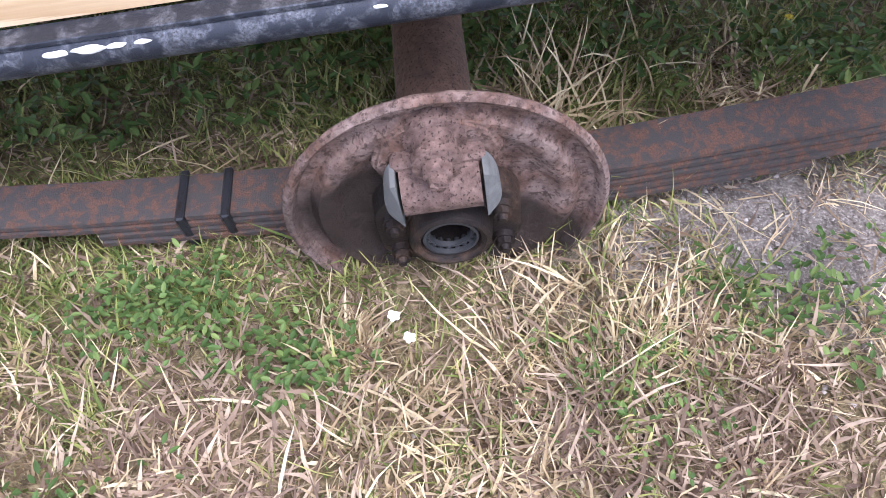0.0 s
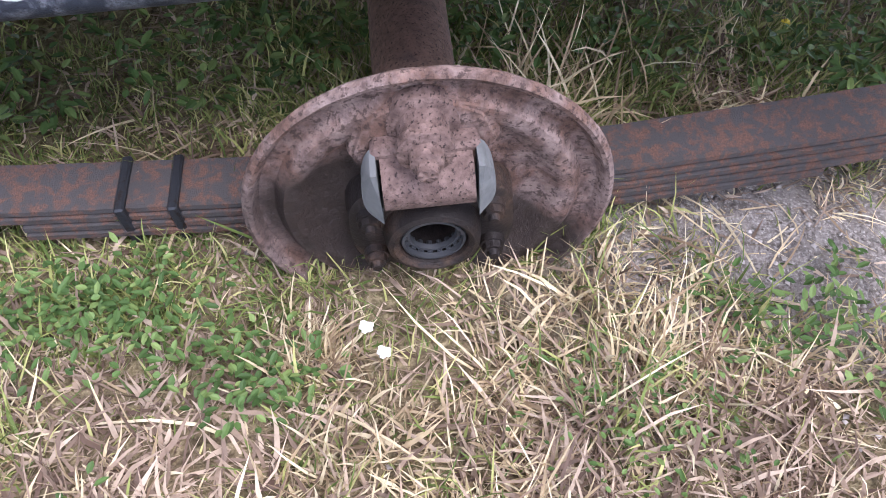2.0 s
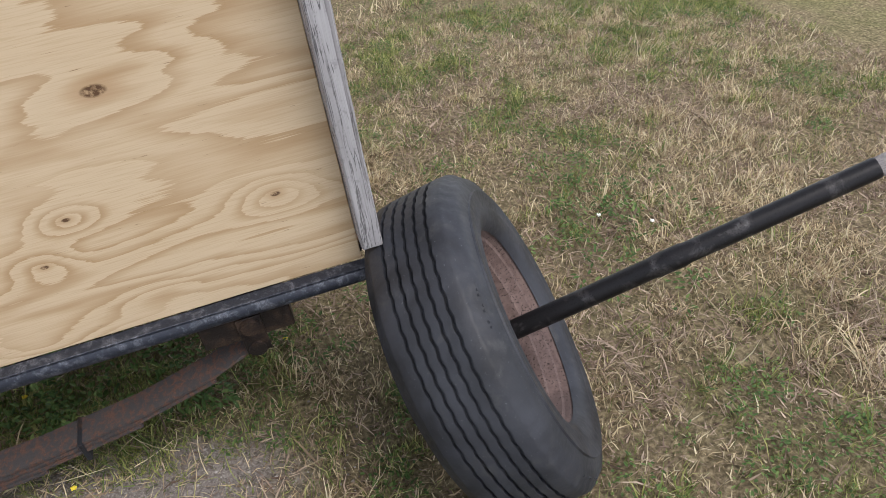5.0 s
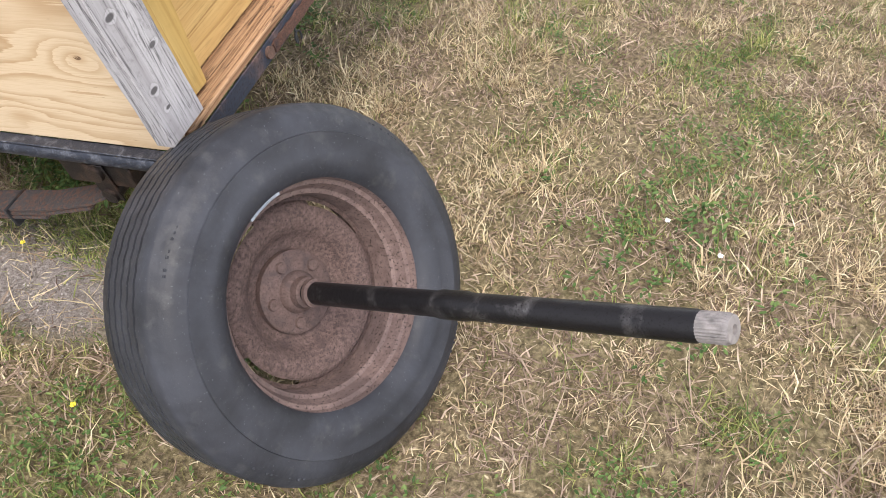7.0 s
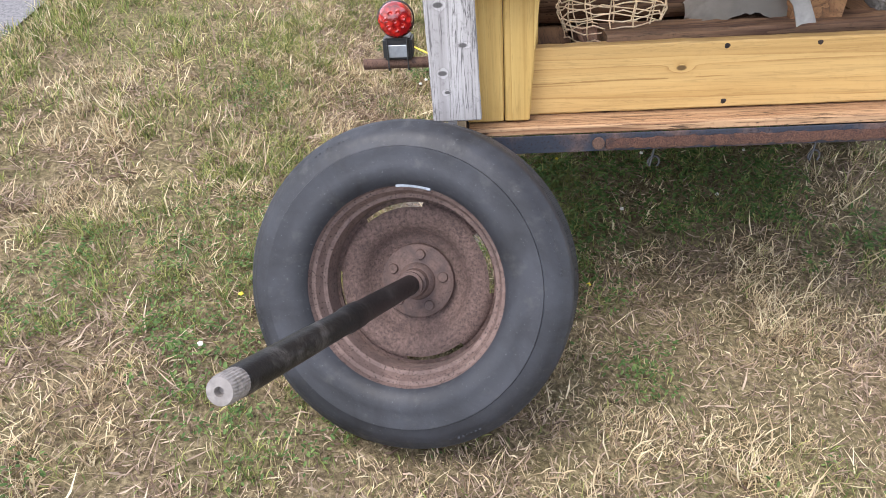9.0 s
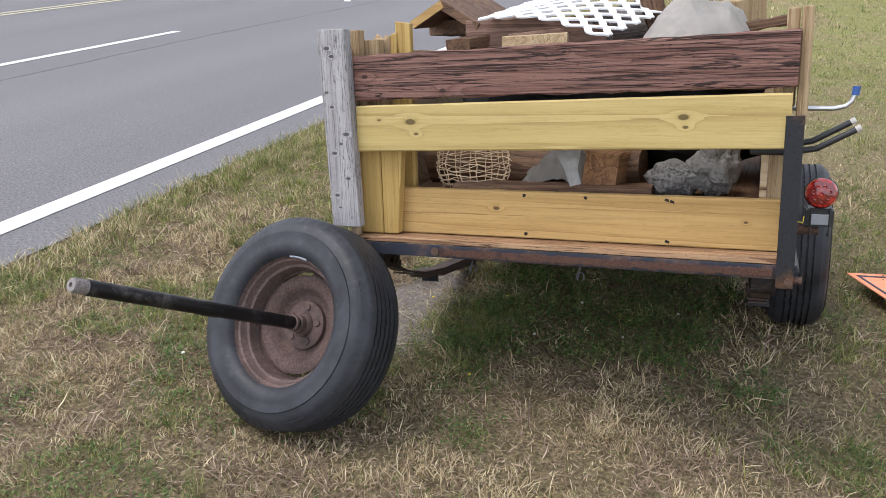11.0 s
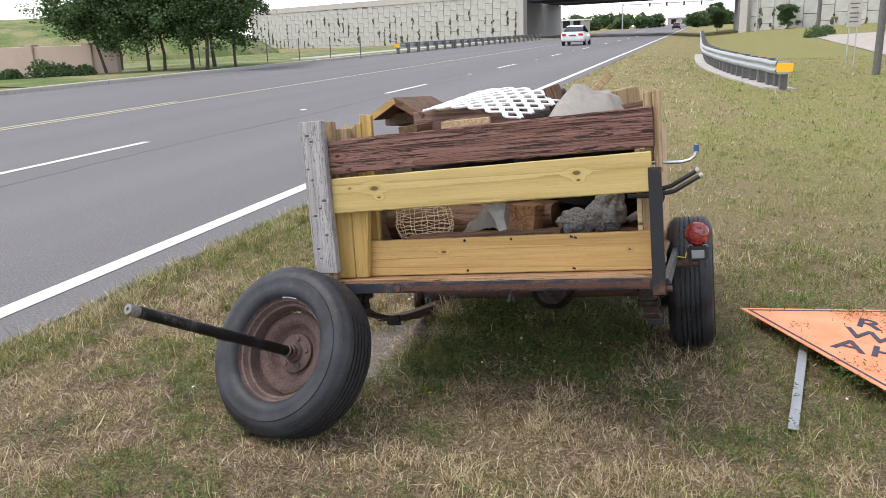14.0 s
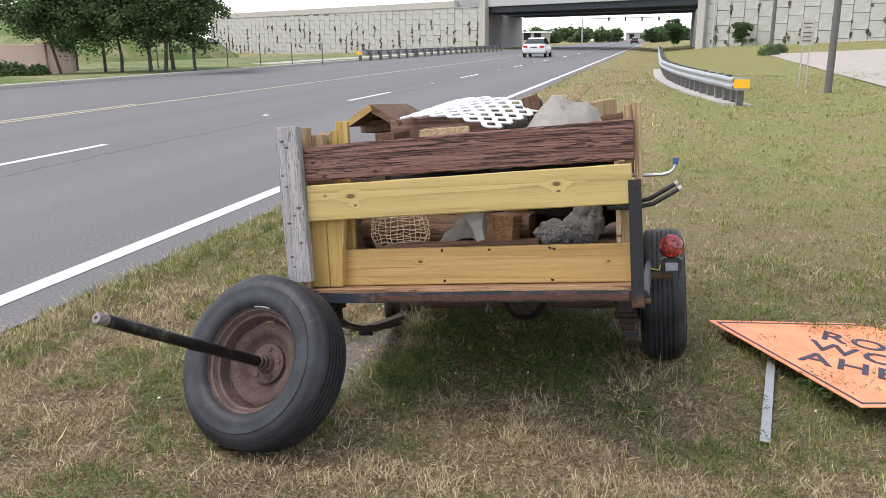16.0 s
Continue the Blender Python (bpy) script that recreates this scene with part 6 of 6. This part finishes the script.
tagged(part("concrete_strip", bm, M_CONCRETE), "pale concrete mow strip under the guardrail", "pavement", kind="structure")
guardrail([(-18.6, 48.0), (-18.2, 60.0), (-17.6, 75.0), (-17.0, 92.0)], True, "long galvanised guardrail across the road", "")

for x, y, h, r, nm, lb in ((6.15, 26.0, 9.0, 0.12, "utility_pole", "weathered grey wooden utility pole"), (9.6, 68.0, 11.0, 0.16, "utility_pole", "tall dark wooden utility pole"), (5.9, 82.0, 10.0, 0.09, "lamp_post", "slim grey steel post")):
    t = thing(nm, lb, "pole", Matrix.Translation((x, y, zg(x, y))))
    bm = new_bm()
    revolve(bm, [(r, -0.3), (r * 0.97, 1.0), (r * 0.8, h)], 18)
    part("shaft", bm, M_POSTW if nm == "utility_pole" else M_ZINC, t, "", True)
    bm = new_bm()
    box(bm, (-0.9, -0.05, h - 0.6), (0.9, 0.05, h - 0.48), 0.01)
    part("cross_arm", bm, M_POSTW, t)

t = thing("small_sign", "small white roadside sign on two thin posts", "sign", Matrix.Translation((5.75, 28.5, zg(5.75, 28.5))) @ Matrix.Rotation(radians(-12), 4, "Z"))
for dx in (-0.12, 0.12):
    bm = new_bm()
    box(bm, (dx - 0.02, -0.02, -0.2), (dx + 0.02, 0.02, 2.3), 0.003)
    part("post", bm, M_ZINC, t)
bm = new_bm()
box(bm, (-0.22, -0.035, 1.45), (0.22, -0.022, 2.35), 0.004)
face = part("panel", bm, M_CONCRETE, t, "white sign panel")
bm = new_bm()
for k, (w, z) in enumerate(((0.3, 2.22), (0.22, 2.08), (0.3, 1.9), (0.26, 1.76), (0.3, 1.62))):
    box(bm, (-w / 2, -0.039, z - 0.022), (w / 2, -0.0355, z + 0.022))
part("lettering_bar", bm, M_POSTW, face, "dark bars of writing")

# ---- overpass with its panel walls ----
P0, P1 = Vector((-21.8, 105.0)), Vector((5.2, 88.0))
WD = (P1 - P0).normalized()


M_WWEED = leaf_material("wall_weed_leaves", (0.0, (0.06, 0.06, 0.03)), (0.5, (0.12, 0.12, 0.05)), (1.0, (0.22, 0.18, 0.10)))


def wall_line(start, direction, length, zb0, zt0, zb1, zt1, name):
    """A retaining wall of staggered concrete panels, from start along direction."""
    a = math.atan2(direction.y, direction.x)
    base = new_bm()
    x0, x1 = 0, length
    v = [base.verts.new(c) for c in ((x0, 0.12, zb0), (x1, 0.12, zb1), (x1, 0.12, zt1), (x0, 0.12, zt0), (x0, 0.6, zb0), (x1, 0.6, zb1), (x1, 0.6, zt1), (x0, 0.6, zt0))]
    for f in ((0, 1, 2, 3), (7, 6, 5, 4), (3, 2, 6, 7), (0, 3, 7, 4), (1, 5, 6, 2)):
        base.faces.new([v[i] for i in f])
    w = part(name, base, M_JOINT)
    w.matrix_world = Matrix.Translation((start.x, start.y, 0)) @ Matrix.Rotation(a, 4, "Z")
    tagged(w, "tall concrete panel retaining wall with weeds in the joints", "wall", kind="structure")
    me = None
    n = int(length / 1.5)
    for i in range(n):
        t = (i + 0.5) / n
        zb, zt = zb0 + (zb1 - zb0) * t, zt0 + (zt1 - zt0) * t
        z = zb - (0.75 if i % 2 else 0.0)
        while z < zt - 0.1:
            top = min(z + 1.46, zt)
            lo = max(z, zb)
            if top - lo > 0.3:
                if me is None or top - lo < 1.4:
                    b = new_bm()
                    box(b, (0.02, 0.0, 0.0), (1.48, 0.11, top - lo), 0.03)
                    o = part("panel", b, M_WALL, w)
                    if top - lo >= 1.4 and me is None:
                        me = o.data
                else:
                    o = new("panel", me)
                    o.parent = w
                o.matrix_local = Matrix.Translation((i * 1.5, random.uniform(-0.02, 0.02), lo))
            z += 1.5
    b = new_bm()
    v = [b.verts.new(c) for c in ((0, -0.1, zt0), (length, -0.1, zt1), (length, -0.1, zt1 + 0.9), (0, -0.1, zt0 + 0.9), (0, 0.3, zt0), (length, 0.3, zt1), (length, 0.3, zt1 + 0.9), (0, 0.3, zt0 + 0.9))]
    for f in ((0, 1, 2, 3), (7, 6, 5, 4), (3, 2, 6, 7), (0, 3, 7, 4), (1, 5, 6, 2), (0, 4, 5, 1)):
        b.faces.new([v[i] for i in f])
    part("coping", b, M_CONCRETE, w, "pale concrete parapet")
    # weeds rooted in the joints
    r = np.random.RandomState(int(length))
    b = new_bm()
    for _ in range(int(length * 1.5)):
        i = r.randint(0, n)
        t = (i + 0.5) / n
        z = zb0 + (zb1 - zb0) * t + r.rand() ** 1.2 * (zt0 - zb0) * 0.85
        for _ in range(r.randint(2, 7)):
            lump(b, (i * 1.5 + r.normal(0, 0.12), -0.06, z + r.normal(0, 0.35)), (0.09 + 0.09 * r.rand(), 0.08, 0.14 + 0.16 * r.rand()), r.rand() * 50, 1, 0.7)
    o = part("wall_weeds", b, M_WWEED)
    o.parent = w
    tagged(o, "dark green weeds growing from the joints", kind="stuff")
    return w


wall_line(P0, -WD, 78, -0.8, 5.6, -2.0, 5.6, "wall_left")
wall_line(P1, WD, 60, 0.3, 5.9, 1.0, 6.6, "wall_right")
for w in (bpy.data.objects["wall_left"],):
    w.matrix_world = Matrix.Translation((P0.x - WD.x * 78, P0.y - WD.y * 78, 0)) @ Matrix.Rotation(math.atan2(WD.y, WD.x), 4, "Z")

deck = thing("overpass", "concrete road overpass with dark girders and pale parapet", "bridge")
BN = Vector((0, 1))
for k, off in enumerate((0.0, 17.0)):
    a, b = P0 - WD * 6 + BN * off, P1 + WD * 8 + BN * off
    m = Matrix.Translation((a.x, a.y, 0)) @ Matrix.Rotation(math.atan2(WD.y, WD.x), 4, "Z")
    L = (b - a).length
    bm = new_bm()
    box(bm, (0, 0.0, 5.85), (L, 11.0, 6.15), 0.02)
    box(bm, (0, -0.1, 5.5), (L, 0.3, 7.1), 0.03)
    o = part("deck", bm, M_DECK, deck, "pale concrete deck edge and parapet")
    o.matrix_local = m
    # girders take a near-black colour, much darker than the deck
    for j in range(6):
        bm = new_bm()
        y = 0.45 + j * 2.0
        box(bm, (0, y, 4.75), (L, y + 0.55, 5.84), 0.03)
        o = part("girder", bm, M_SOFFIT, deck, "near-black girder under the deck")
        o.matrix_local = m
for side, p in (("left", P0), ("right", P1)):
    bm = new_bm()
    s = -1 if side == "left" else 1
    box(bm, (0, -0.3, -0.3), (0.9, 0.5, 7.0), 0.05)
    o = part("end_pillar", bm, M_CONCRETE, deck, "pale concrete corner pillar")
    o.matrix_local = Matrix.Translation((p.x, p.y, 0)) @ Matrix.Rotation(math.atan2(WD.y, WD.x), 4, "Z") @ Matrix.Translation((-0.45, -0.3, 0))
    bm = new_bm()
    box(bm, (-0.5, 0.2, -0.3), (0.5, 30.0, 4.75), 0.05)
    o = part("abutment", bm, M_DECK, deck, "shaded concrete abutment")
    o.matrix_local = Matrix.Translation((p.x + 0.4 * s, p.y, 0))


# ---- trees, low wall and shrubs across the road ----
M_TREE = leaf_material("tree_leaves", (0.0, (0.035, 0.068, 0.028)), (0.6, (0.085, 0.145, 0.055)), (1.0, (0.16, 0.23, 0.09)), glow=0.35)
M_TRUNK = plain("tree_bark", (0.085, 0.07, 0.06), 0.95, 0, 0.35, 8, 0.8)


def tree(x, y, h, spread, seed, label="dark green leafy roadside tree", bare=0.28, group="roadside trees", leaf=0.11, count=115):
    """A tapered trunk with limbs, and a crown of many small leaves in clumps."""
    r = random.Random(seed)
    t = thing("tree", label, "tree", Matrix.Translation((x, y, zg(x, y) - 0.05)), group)
    tr = new_bm()
    lean = Vector((r.uniform(-0.06, 0.06), r.uniform(-0.06, 0.06), 1))
    tips = []

    def limb(a, d, L, rad, level):
        pts, p, dd = [a], a.copy(), d.copy()
        for _ in range(4):
            dd = (dd + Vector((r.uniform(-1, 1), r.uniform(-1, 1), r.uniform(-0.3, 0.6))) * 0.22).normalized()
            p = p + dd * L / 4
            pts.append(p.copy())
        rs = []
        for i, q in enumerate(pts):
            rr = rad * (1 - 0.6 * i / 4)
            s = dd.orthogonal().normalized()
            u = dd.cross(s)
            rs.append([tr.verts.new(q + (s * math.cos(k * 1.0472) + u * math.sin(k * 1.0472)) * rr) for k in range(6)])
        for m, n in zip(rs, rs[1:]):
            for k in range(6):
                tr.faces.new((m[k], m[(k + 1) % 6], n[(k + 1) % 6], n[k]))
        if level < 2:
            for k in range(4 if level == 0 else 3):
                q = pts[r.randint(2, 4)]
                out = Vector((r.uniform(-1, 1), r.uniform(-1, 1), r.uniform(0.15, 0.8))).normalized()
                limb(q, out, L * (0.42 if level == 0 else 0.6), rad * 0.45, level + 1)
        tips.extend(pts[2:] if level else pts[3:])

    limb(Vector((0, 0, 0)), lean.normalized(), h * 0.62, 0.019 * h ** 0.9, 0)
    part("trunk", tr, M_TRUNK, t, "", True)
    vs, fs = [], []
    centres = [(q + Vector((r.gauss(0, 1), r.gauss(0, 1), r.gauss(0, 0.5))) * spread * 0.2) for q in tips for _ in range(2)]
    centres += [Vector((r.gauss(0, spread * 0.42), r.gauss(0, spread * 0.42), h * r.uniform(bare + 0.06, 1.0))) for _ in range(22)]
    for c in centres:
        c.z = max(c.z, h * bare)
        cr = spread * r.uniform(0.14, 0.3)
        for _ in range(count):
            p = c + Vector((r.gauss(0, 1), r.gauss(0, 1), r.gauss(0, 0.7))) * cr * 0.55
            d = Vector((r.uniform(-1, 1), r.uniform(-1, 1), r.uniform(-0.8, 0.5))).normalized()
            s = d.orthogonal().normalized() * leaf * 0.42
            i = len(vs)
            vs += [p - d * leaf * 0.6, p + s, p + d * leaf * 0.6, p - s]
            fs.append((i, i + 1, i + 2, i + 3))
    me = bpy.data.meshes.new("crown")
    me.from_pydata(vs, [], fs)
    me.materials.append(M_TREE)
    o = new("crown", me)
    o.parent = t
    return t


for k, (x, y, h, s) in enumerate(((-24.6, 27.2, 4.2, 1.45), (-23.4, 28.6, 4.6, 1.6), (-22.4, 28.4, 4.8, 1.6), (-21.2, 28.8, 5.6, 1.6), (-20.3, 28.6, 5.4, 1.5), (-19.2, 29.2, 4.2, 1.35), (-21.8, 31.5, 6.0, 1.7), (-28.5, 33.0, 5.0, 2.2))):
    tree(x, y, h * 1.06, s * 1.22, 300 + k, bare=0.17)
for k in range(30):
    x, y = -52 + 2.1 * k + 1.5 * math.sin(k * 2.1), 290 + 25 * math.cos(k * 1.7)
    if not -14 < x < -2:
        tree(x, y, 4.3 + 0.9 * math.sin(k * 3.3), 3.4, 400 + k, "distant green tree beyond the overpass", 0.05, "distant trees", 0.75, 22)
tree(3.2, 128.0, 4.2, 1.3, 420, "green tree beside the bridge abutment", 0.1, "", 0.2)
tree(8.8, 84.0, 2.6, 0.9, 421, "young green tree before the panel wall", 0.15, "", 0.12)


def shrub(x, y, s, seed):
    r = random.Random(seed)
    vs, fs = [], []
    for _ in range(900):
        d = Vector((r.gauss(0, 1), r.gauss(0, 1), abs(r.gauss(0, 1)))).normalized() * s * r.uniform(0.5, 1.0)
        q = Vector((r.uniform(-1, 1), r.uniform(-1, 1), r.uniform(-0.2, 1))).normalized()
        w = q.orthogonal().normalized() * 0.035
        i = len(vs)
        vs += [d - q * 0.07, d + w, d + q * 0.07, d - w]
        fs.append((i, i + 1, i + 2, i + 3))
    me = bpy.data.meshes.new("shrub")
    me.from_pydata(vs, [], fs)
    me.materials.append(M_TREE)
    o = new("shrub", me)
    o.matrix_world = Matrix.Translation((x, y, zg(x, y)))
    tagged(o, "low dark green shrub before the rendered wall", "shrub", "shrubs by the low wall")


for k, (x, y, s) in enumerate(((-26.2, 25.2, 0.8), (-25.4, 25.5, 0.6), (-24.4, 25.6, 0.5), (-27.6, 24.8, 0.5), (-28.6, 24.6, 0.55), (8.2, 58.0, 0.8), (9.4, 62.0, 0.7))):
    shrub(x, y, s, 500 + k)
bm = new_bm()
box(bm, (-46, 27.6, -0.3), (-24.3, 27.85, 1.28), 0.02)
for k in range(7):
    box(bm, (-46 + k * 3.33, 27.5, -0.3), (-45.55 + k * 3.33, 27.95, 1.38), 0.02)
tagged(part("wall_far", bm, M_PINK), "low pinkish rendered boundary wall", "wall", kind="structure")
bm = new_bm()
bmesh.ops.create_uvsphere(bm, u_segments=40, v_segments=16, radius=1.0, matrix=Matrix.Translation((-95, 95, -2)) @ Matrix.Diagonal((40, 26, 7, 1)))
tagged(part("embankment", bm, M_GROUND, None, "", True), "green grassed embankment behind the trees", "embankment", kind="structure")
# grass across the road
M_VERGE = Graph("mown_far_grass", 0.95, 0, 0.1)
vv = M_VERGE.at()
lo_, hi_ = M_VERGE.noise(vv, 0.25, 4, 0.6), M_VERGE.noise(vv, 6.0, 5, 0.7)
M_VERGE.colour(M_VERGE.mix(M_VERGE.band(lo_, 0.42, 0.62), M_VERGE.ramp(hi_, (0.3, (0.06, 0.10, 0.03)), (0.7, (0.17, 0.23, 0.08))), M_VERGE.ramp(hi_, (0.3, (0.15, 0.15, 0.07)), (0.7, (0.34, 0.32, 0.18)))))
M_VERGE.bump(hi_, 0.8, 0.05)
M_VERGE = M_VERGE.m
bm = sheet([-90, -60, -40, -30, -25, -21, -18.8], [18, 24, 30, 40, 50, 60, 70, 82, 95], lambda x, y: zg(x, y) + 0.03)
tagged(part("far_verge", bm, M_VERGE), "mown green grass verge across the road", "grass", kind="structure")
bpy.data.objects["embankment"].data.materials[0] = M_VERGE
# kerb and pavement across the road
bm = new_bm()
for k in range(40):
    box(bm, (-18.75, -40 + k * 3.0, -0.1), (-18.5, -37.02 + k * 3.0, 0.13), 0.02)
tagged(part("kerb", bm, M_CONCRETE), "pale concrete kerb across the road", "kerb", kind="structure")
bm = new_bm()
box(bm, (-22.2, 40, 0.02), (-20.6, 95, 0.09), 0.01)
tagged(part("pavement", bm, M_CONCRETE), "pale concrete footpath across the road", "pavement", kind="structure")
# wire fence among the trees
fence = thing("wire_fence", "low wire fence with thin posts behind the trees", "fence")
for k in range(6):
    bm = new_bm()
    rod(bm, (-24 + k * 1.3, 33.5 + k * 1.2, -0.2), (-24 + k * 1.3, 33.5 + k * 1.2, 1.25), 0.03, seg=8)
    part("post", bm, M_POSTW, fence)
for z in (0.4, 0.8, 1.2):
    bm = new_bm()
    rod(bm, (-24, 33.5, z), (-17.5, 39.5, z), 0.008, seg=6)
    part("wire", bm, M_ZINC, fence)
# pale gravel lot with a low fence beyond the verge
M_LOT = plain("pale_gravel", (0.38, 0.34, 0.30), 0.95, 0, 0.3, 3, 0.4)
bm = sheet(np.linspace(8.2, 30, 10).tolist(), np.linspace(24, 60, 12).tolist(), lambda x, y: zg(x, y) + 0.03)
tagged(part("gravel_lot", bm, M_LOT), "pale gravel lot beyond the verge", "gravel", kind="structure")
# ---- distant buildings past the overpass ----
for k, (x, y, w, h, d) in enumerate(((-42, 240, 20, 3.0, 14), (2, 370, 30, 3.5, 16))):
    t = thing("building", "pale low roadside building past the overpass", "building", Matrix.Translation((x, y, 0.0)))
    bm = new_bm()
    box(bm, (-w / 2, 0, -1), (w / 2, d, h), 0.05)
    wall = part("wall", bm, M_CONCRETE, t)
    bm = new_bm()
    box(bm, (-w / 2 - 0.5, -0.5, h), (w / 2 + 0.5, d + 0.5, h + 0.4), 0.05)
    if k == 0:
        v = [v for v in bm.verts if v.co.z > h + 0.2]
        for q in v:
            q.co.z += 1.8 * (1 - abs(q.co.x) / (w / 2 + 0.5))
    part("roof", bm, M_WHITE, t)
    for j in range(6):
        bm = new_bm()
        box(bm, (-w / 2 + 1.5 + j * w / 6.5, -0.06, 1.0), (-w / 2 + 3.6 + j * w / 6.5, 0.02, 3.0), 0.02)
        part("window", bm, M_GLASS, t)
t = thing("traffic_signal", "traffic signal gantry far down the road", "traffic signal", Matrix.Translation((-20, 230, 0)))
bm = new_bm()
rod(bm, (0, 0, -0.2), (0, 0, 7), 0.18, seg=10)
part("mast", bm, M_ZINC, t)
bm = new_bm()
rod(bm, (0, 0, 6.6), (24, 0, 6.9), 0.12, seg=8)
part("arm", bm, M_ZINC, t)
for k in range(4):
    bm = new_bm()
    box(bm, (7 + k * 4.5, -0.15, 5.9), (7.45 + k * 4.5, 0.15, 7.0), 0.03)
    part("signal_head", bm, M_PLASTIC, t)


# ---- cars ----
def car(paint, label, m):
    """A saloon car: shaped body, glass house, lamps and wheels; its front to +y."""
    t = thing("car", label, "car", m)
    st = [(-2.25, 0.42, 0.78, 0.82), (-2.2, 0.34, 0.98, 0.86), (-1.6, 0.28, 1.02, 0.9), (-0.6, 0.26, 0.95, 0.9), (0.6, 0.26, 0.93, 0.9), (1.1, 0.27, 0.90, 0.88), (1.9, 0.30, 0.74, 0.84), (2.2, 0.36, 0.62, 0.74), (2.28, 0.42, 0.55, 0.66)]
    bm = new_bm()
    rows = []
    for y, lo, hi, w in st:
        rows.append([bm.verts.new((sx * w * f, y, lo + (hi - lo) * g)) for sx, f, g in ((-1, 0.9, 0), (-1, 1.0, 0.25), (-1, 1.0, 0.65), (-1, 0.86, 1.0), (1, 0.86, 1.0), (1, 1.0, 0.65), (1, 1.0, 0.25), (1, 0.9, 0))])
    for a, b in zip(rows, rows[1:]):
        for k in range(8):
            bm.faces.new((a[k], a[(k + 1) % 8], b[(k + 1) % 8], b[k]))
    bm.faces.new(rows[0][::-1])
    bm.faces.new(rows[-1])
    body = part("body", bm, paint, t, "", True)
    for name, mt, g in (("glass", M_GLASS, [(-1.75, 1.0, 0.74), (-1.15, 1.36, 0.62), (-0.2, 1.44, 0.60), (0.35, 1.38, 0.60), (1.15, 0.92, 0.74)]), ("roof", paint, [(-1.2, 1.37, 0.60), (-0.6, 1.455, 0.58), (-0.1, 1.46, 0.58), (0.32, 1.41, 0.57)])):
        bm = new_bm()
        rows = []
        for y, z, w in g:
            zb = 0.9 if name == "glass" else z - 0.03
            wb = 0.78 if name == "glass" else w + 0.02
            rows.append([bm.verts.new(c) for c in ((-wb, y, zb), (-w, y, z), (w, y, z), (wb, y, zb))])
        for a, b in zip(rows, rows[1:]):
            for k in range(4):
                bm.faces.new((a[k], a[(k + 1) % 4], b[(k + 1) % 4], b[k]))
        bm.faces.new(rows[0][::-1])
        bm.faces.new(rows[-1])
        part(name, bm, mt, t, "", True)
    for s in (-1, 1):
        bm = new_bm()
        box(bm, (s * 0.62 - 0.16, -2.29, 0.72), (s * 0.62 + 0.16, -2.12, 0.88), 0.02)
        part("tail_lamp", bm, M_TAIL, t, "red tail lamp")
        for y in (-1.35, 1.4):
            bm = new_bm()
            rod(bm, (s * 0.70, y, 0.32), (s * 0.89, y, 0.32), 0.32, seg=24)
            w = part("wheel", bm, M_TYRE, t, "", True)
            bm = new_bm()
            rod(bm, (s * 0.885, y, 0.32), (s * 0.905, y, 0.32), 0.21, 0.17, 20)
            part("rim", bm, M_ALU, w, "", True)
    bm = new_bm()
    box(bm, (-0.26, -2.285, 0.70), (0.26, -2.262, 0.80), 0.004)
    part("number_plate", bm, M_PAD, t)
    return t


car(M_CARW, "white saloon car driving away on the road", Matrix.Translation((-8.3, 60.0, 0.0)))
car(M_CARD, "dark saloon car on the far lane", Matrix.Translation((-23.6, 16.2, 0.0)) @ Matrix.Rotation(radians(72), 4, "Z"))
car(M_CARD, "dark car far down the road", Matrix.Translation((-4.4, 190.0, 0.0)))
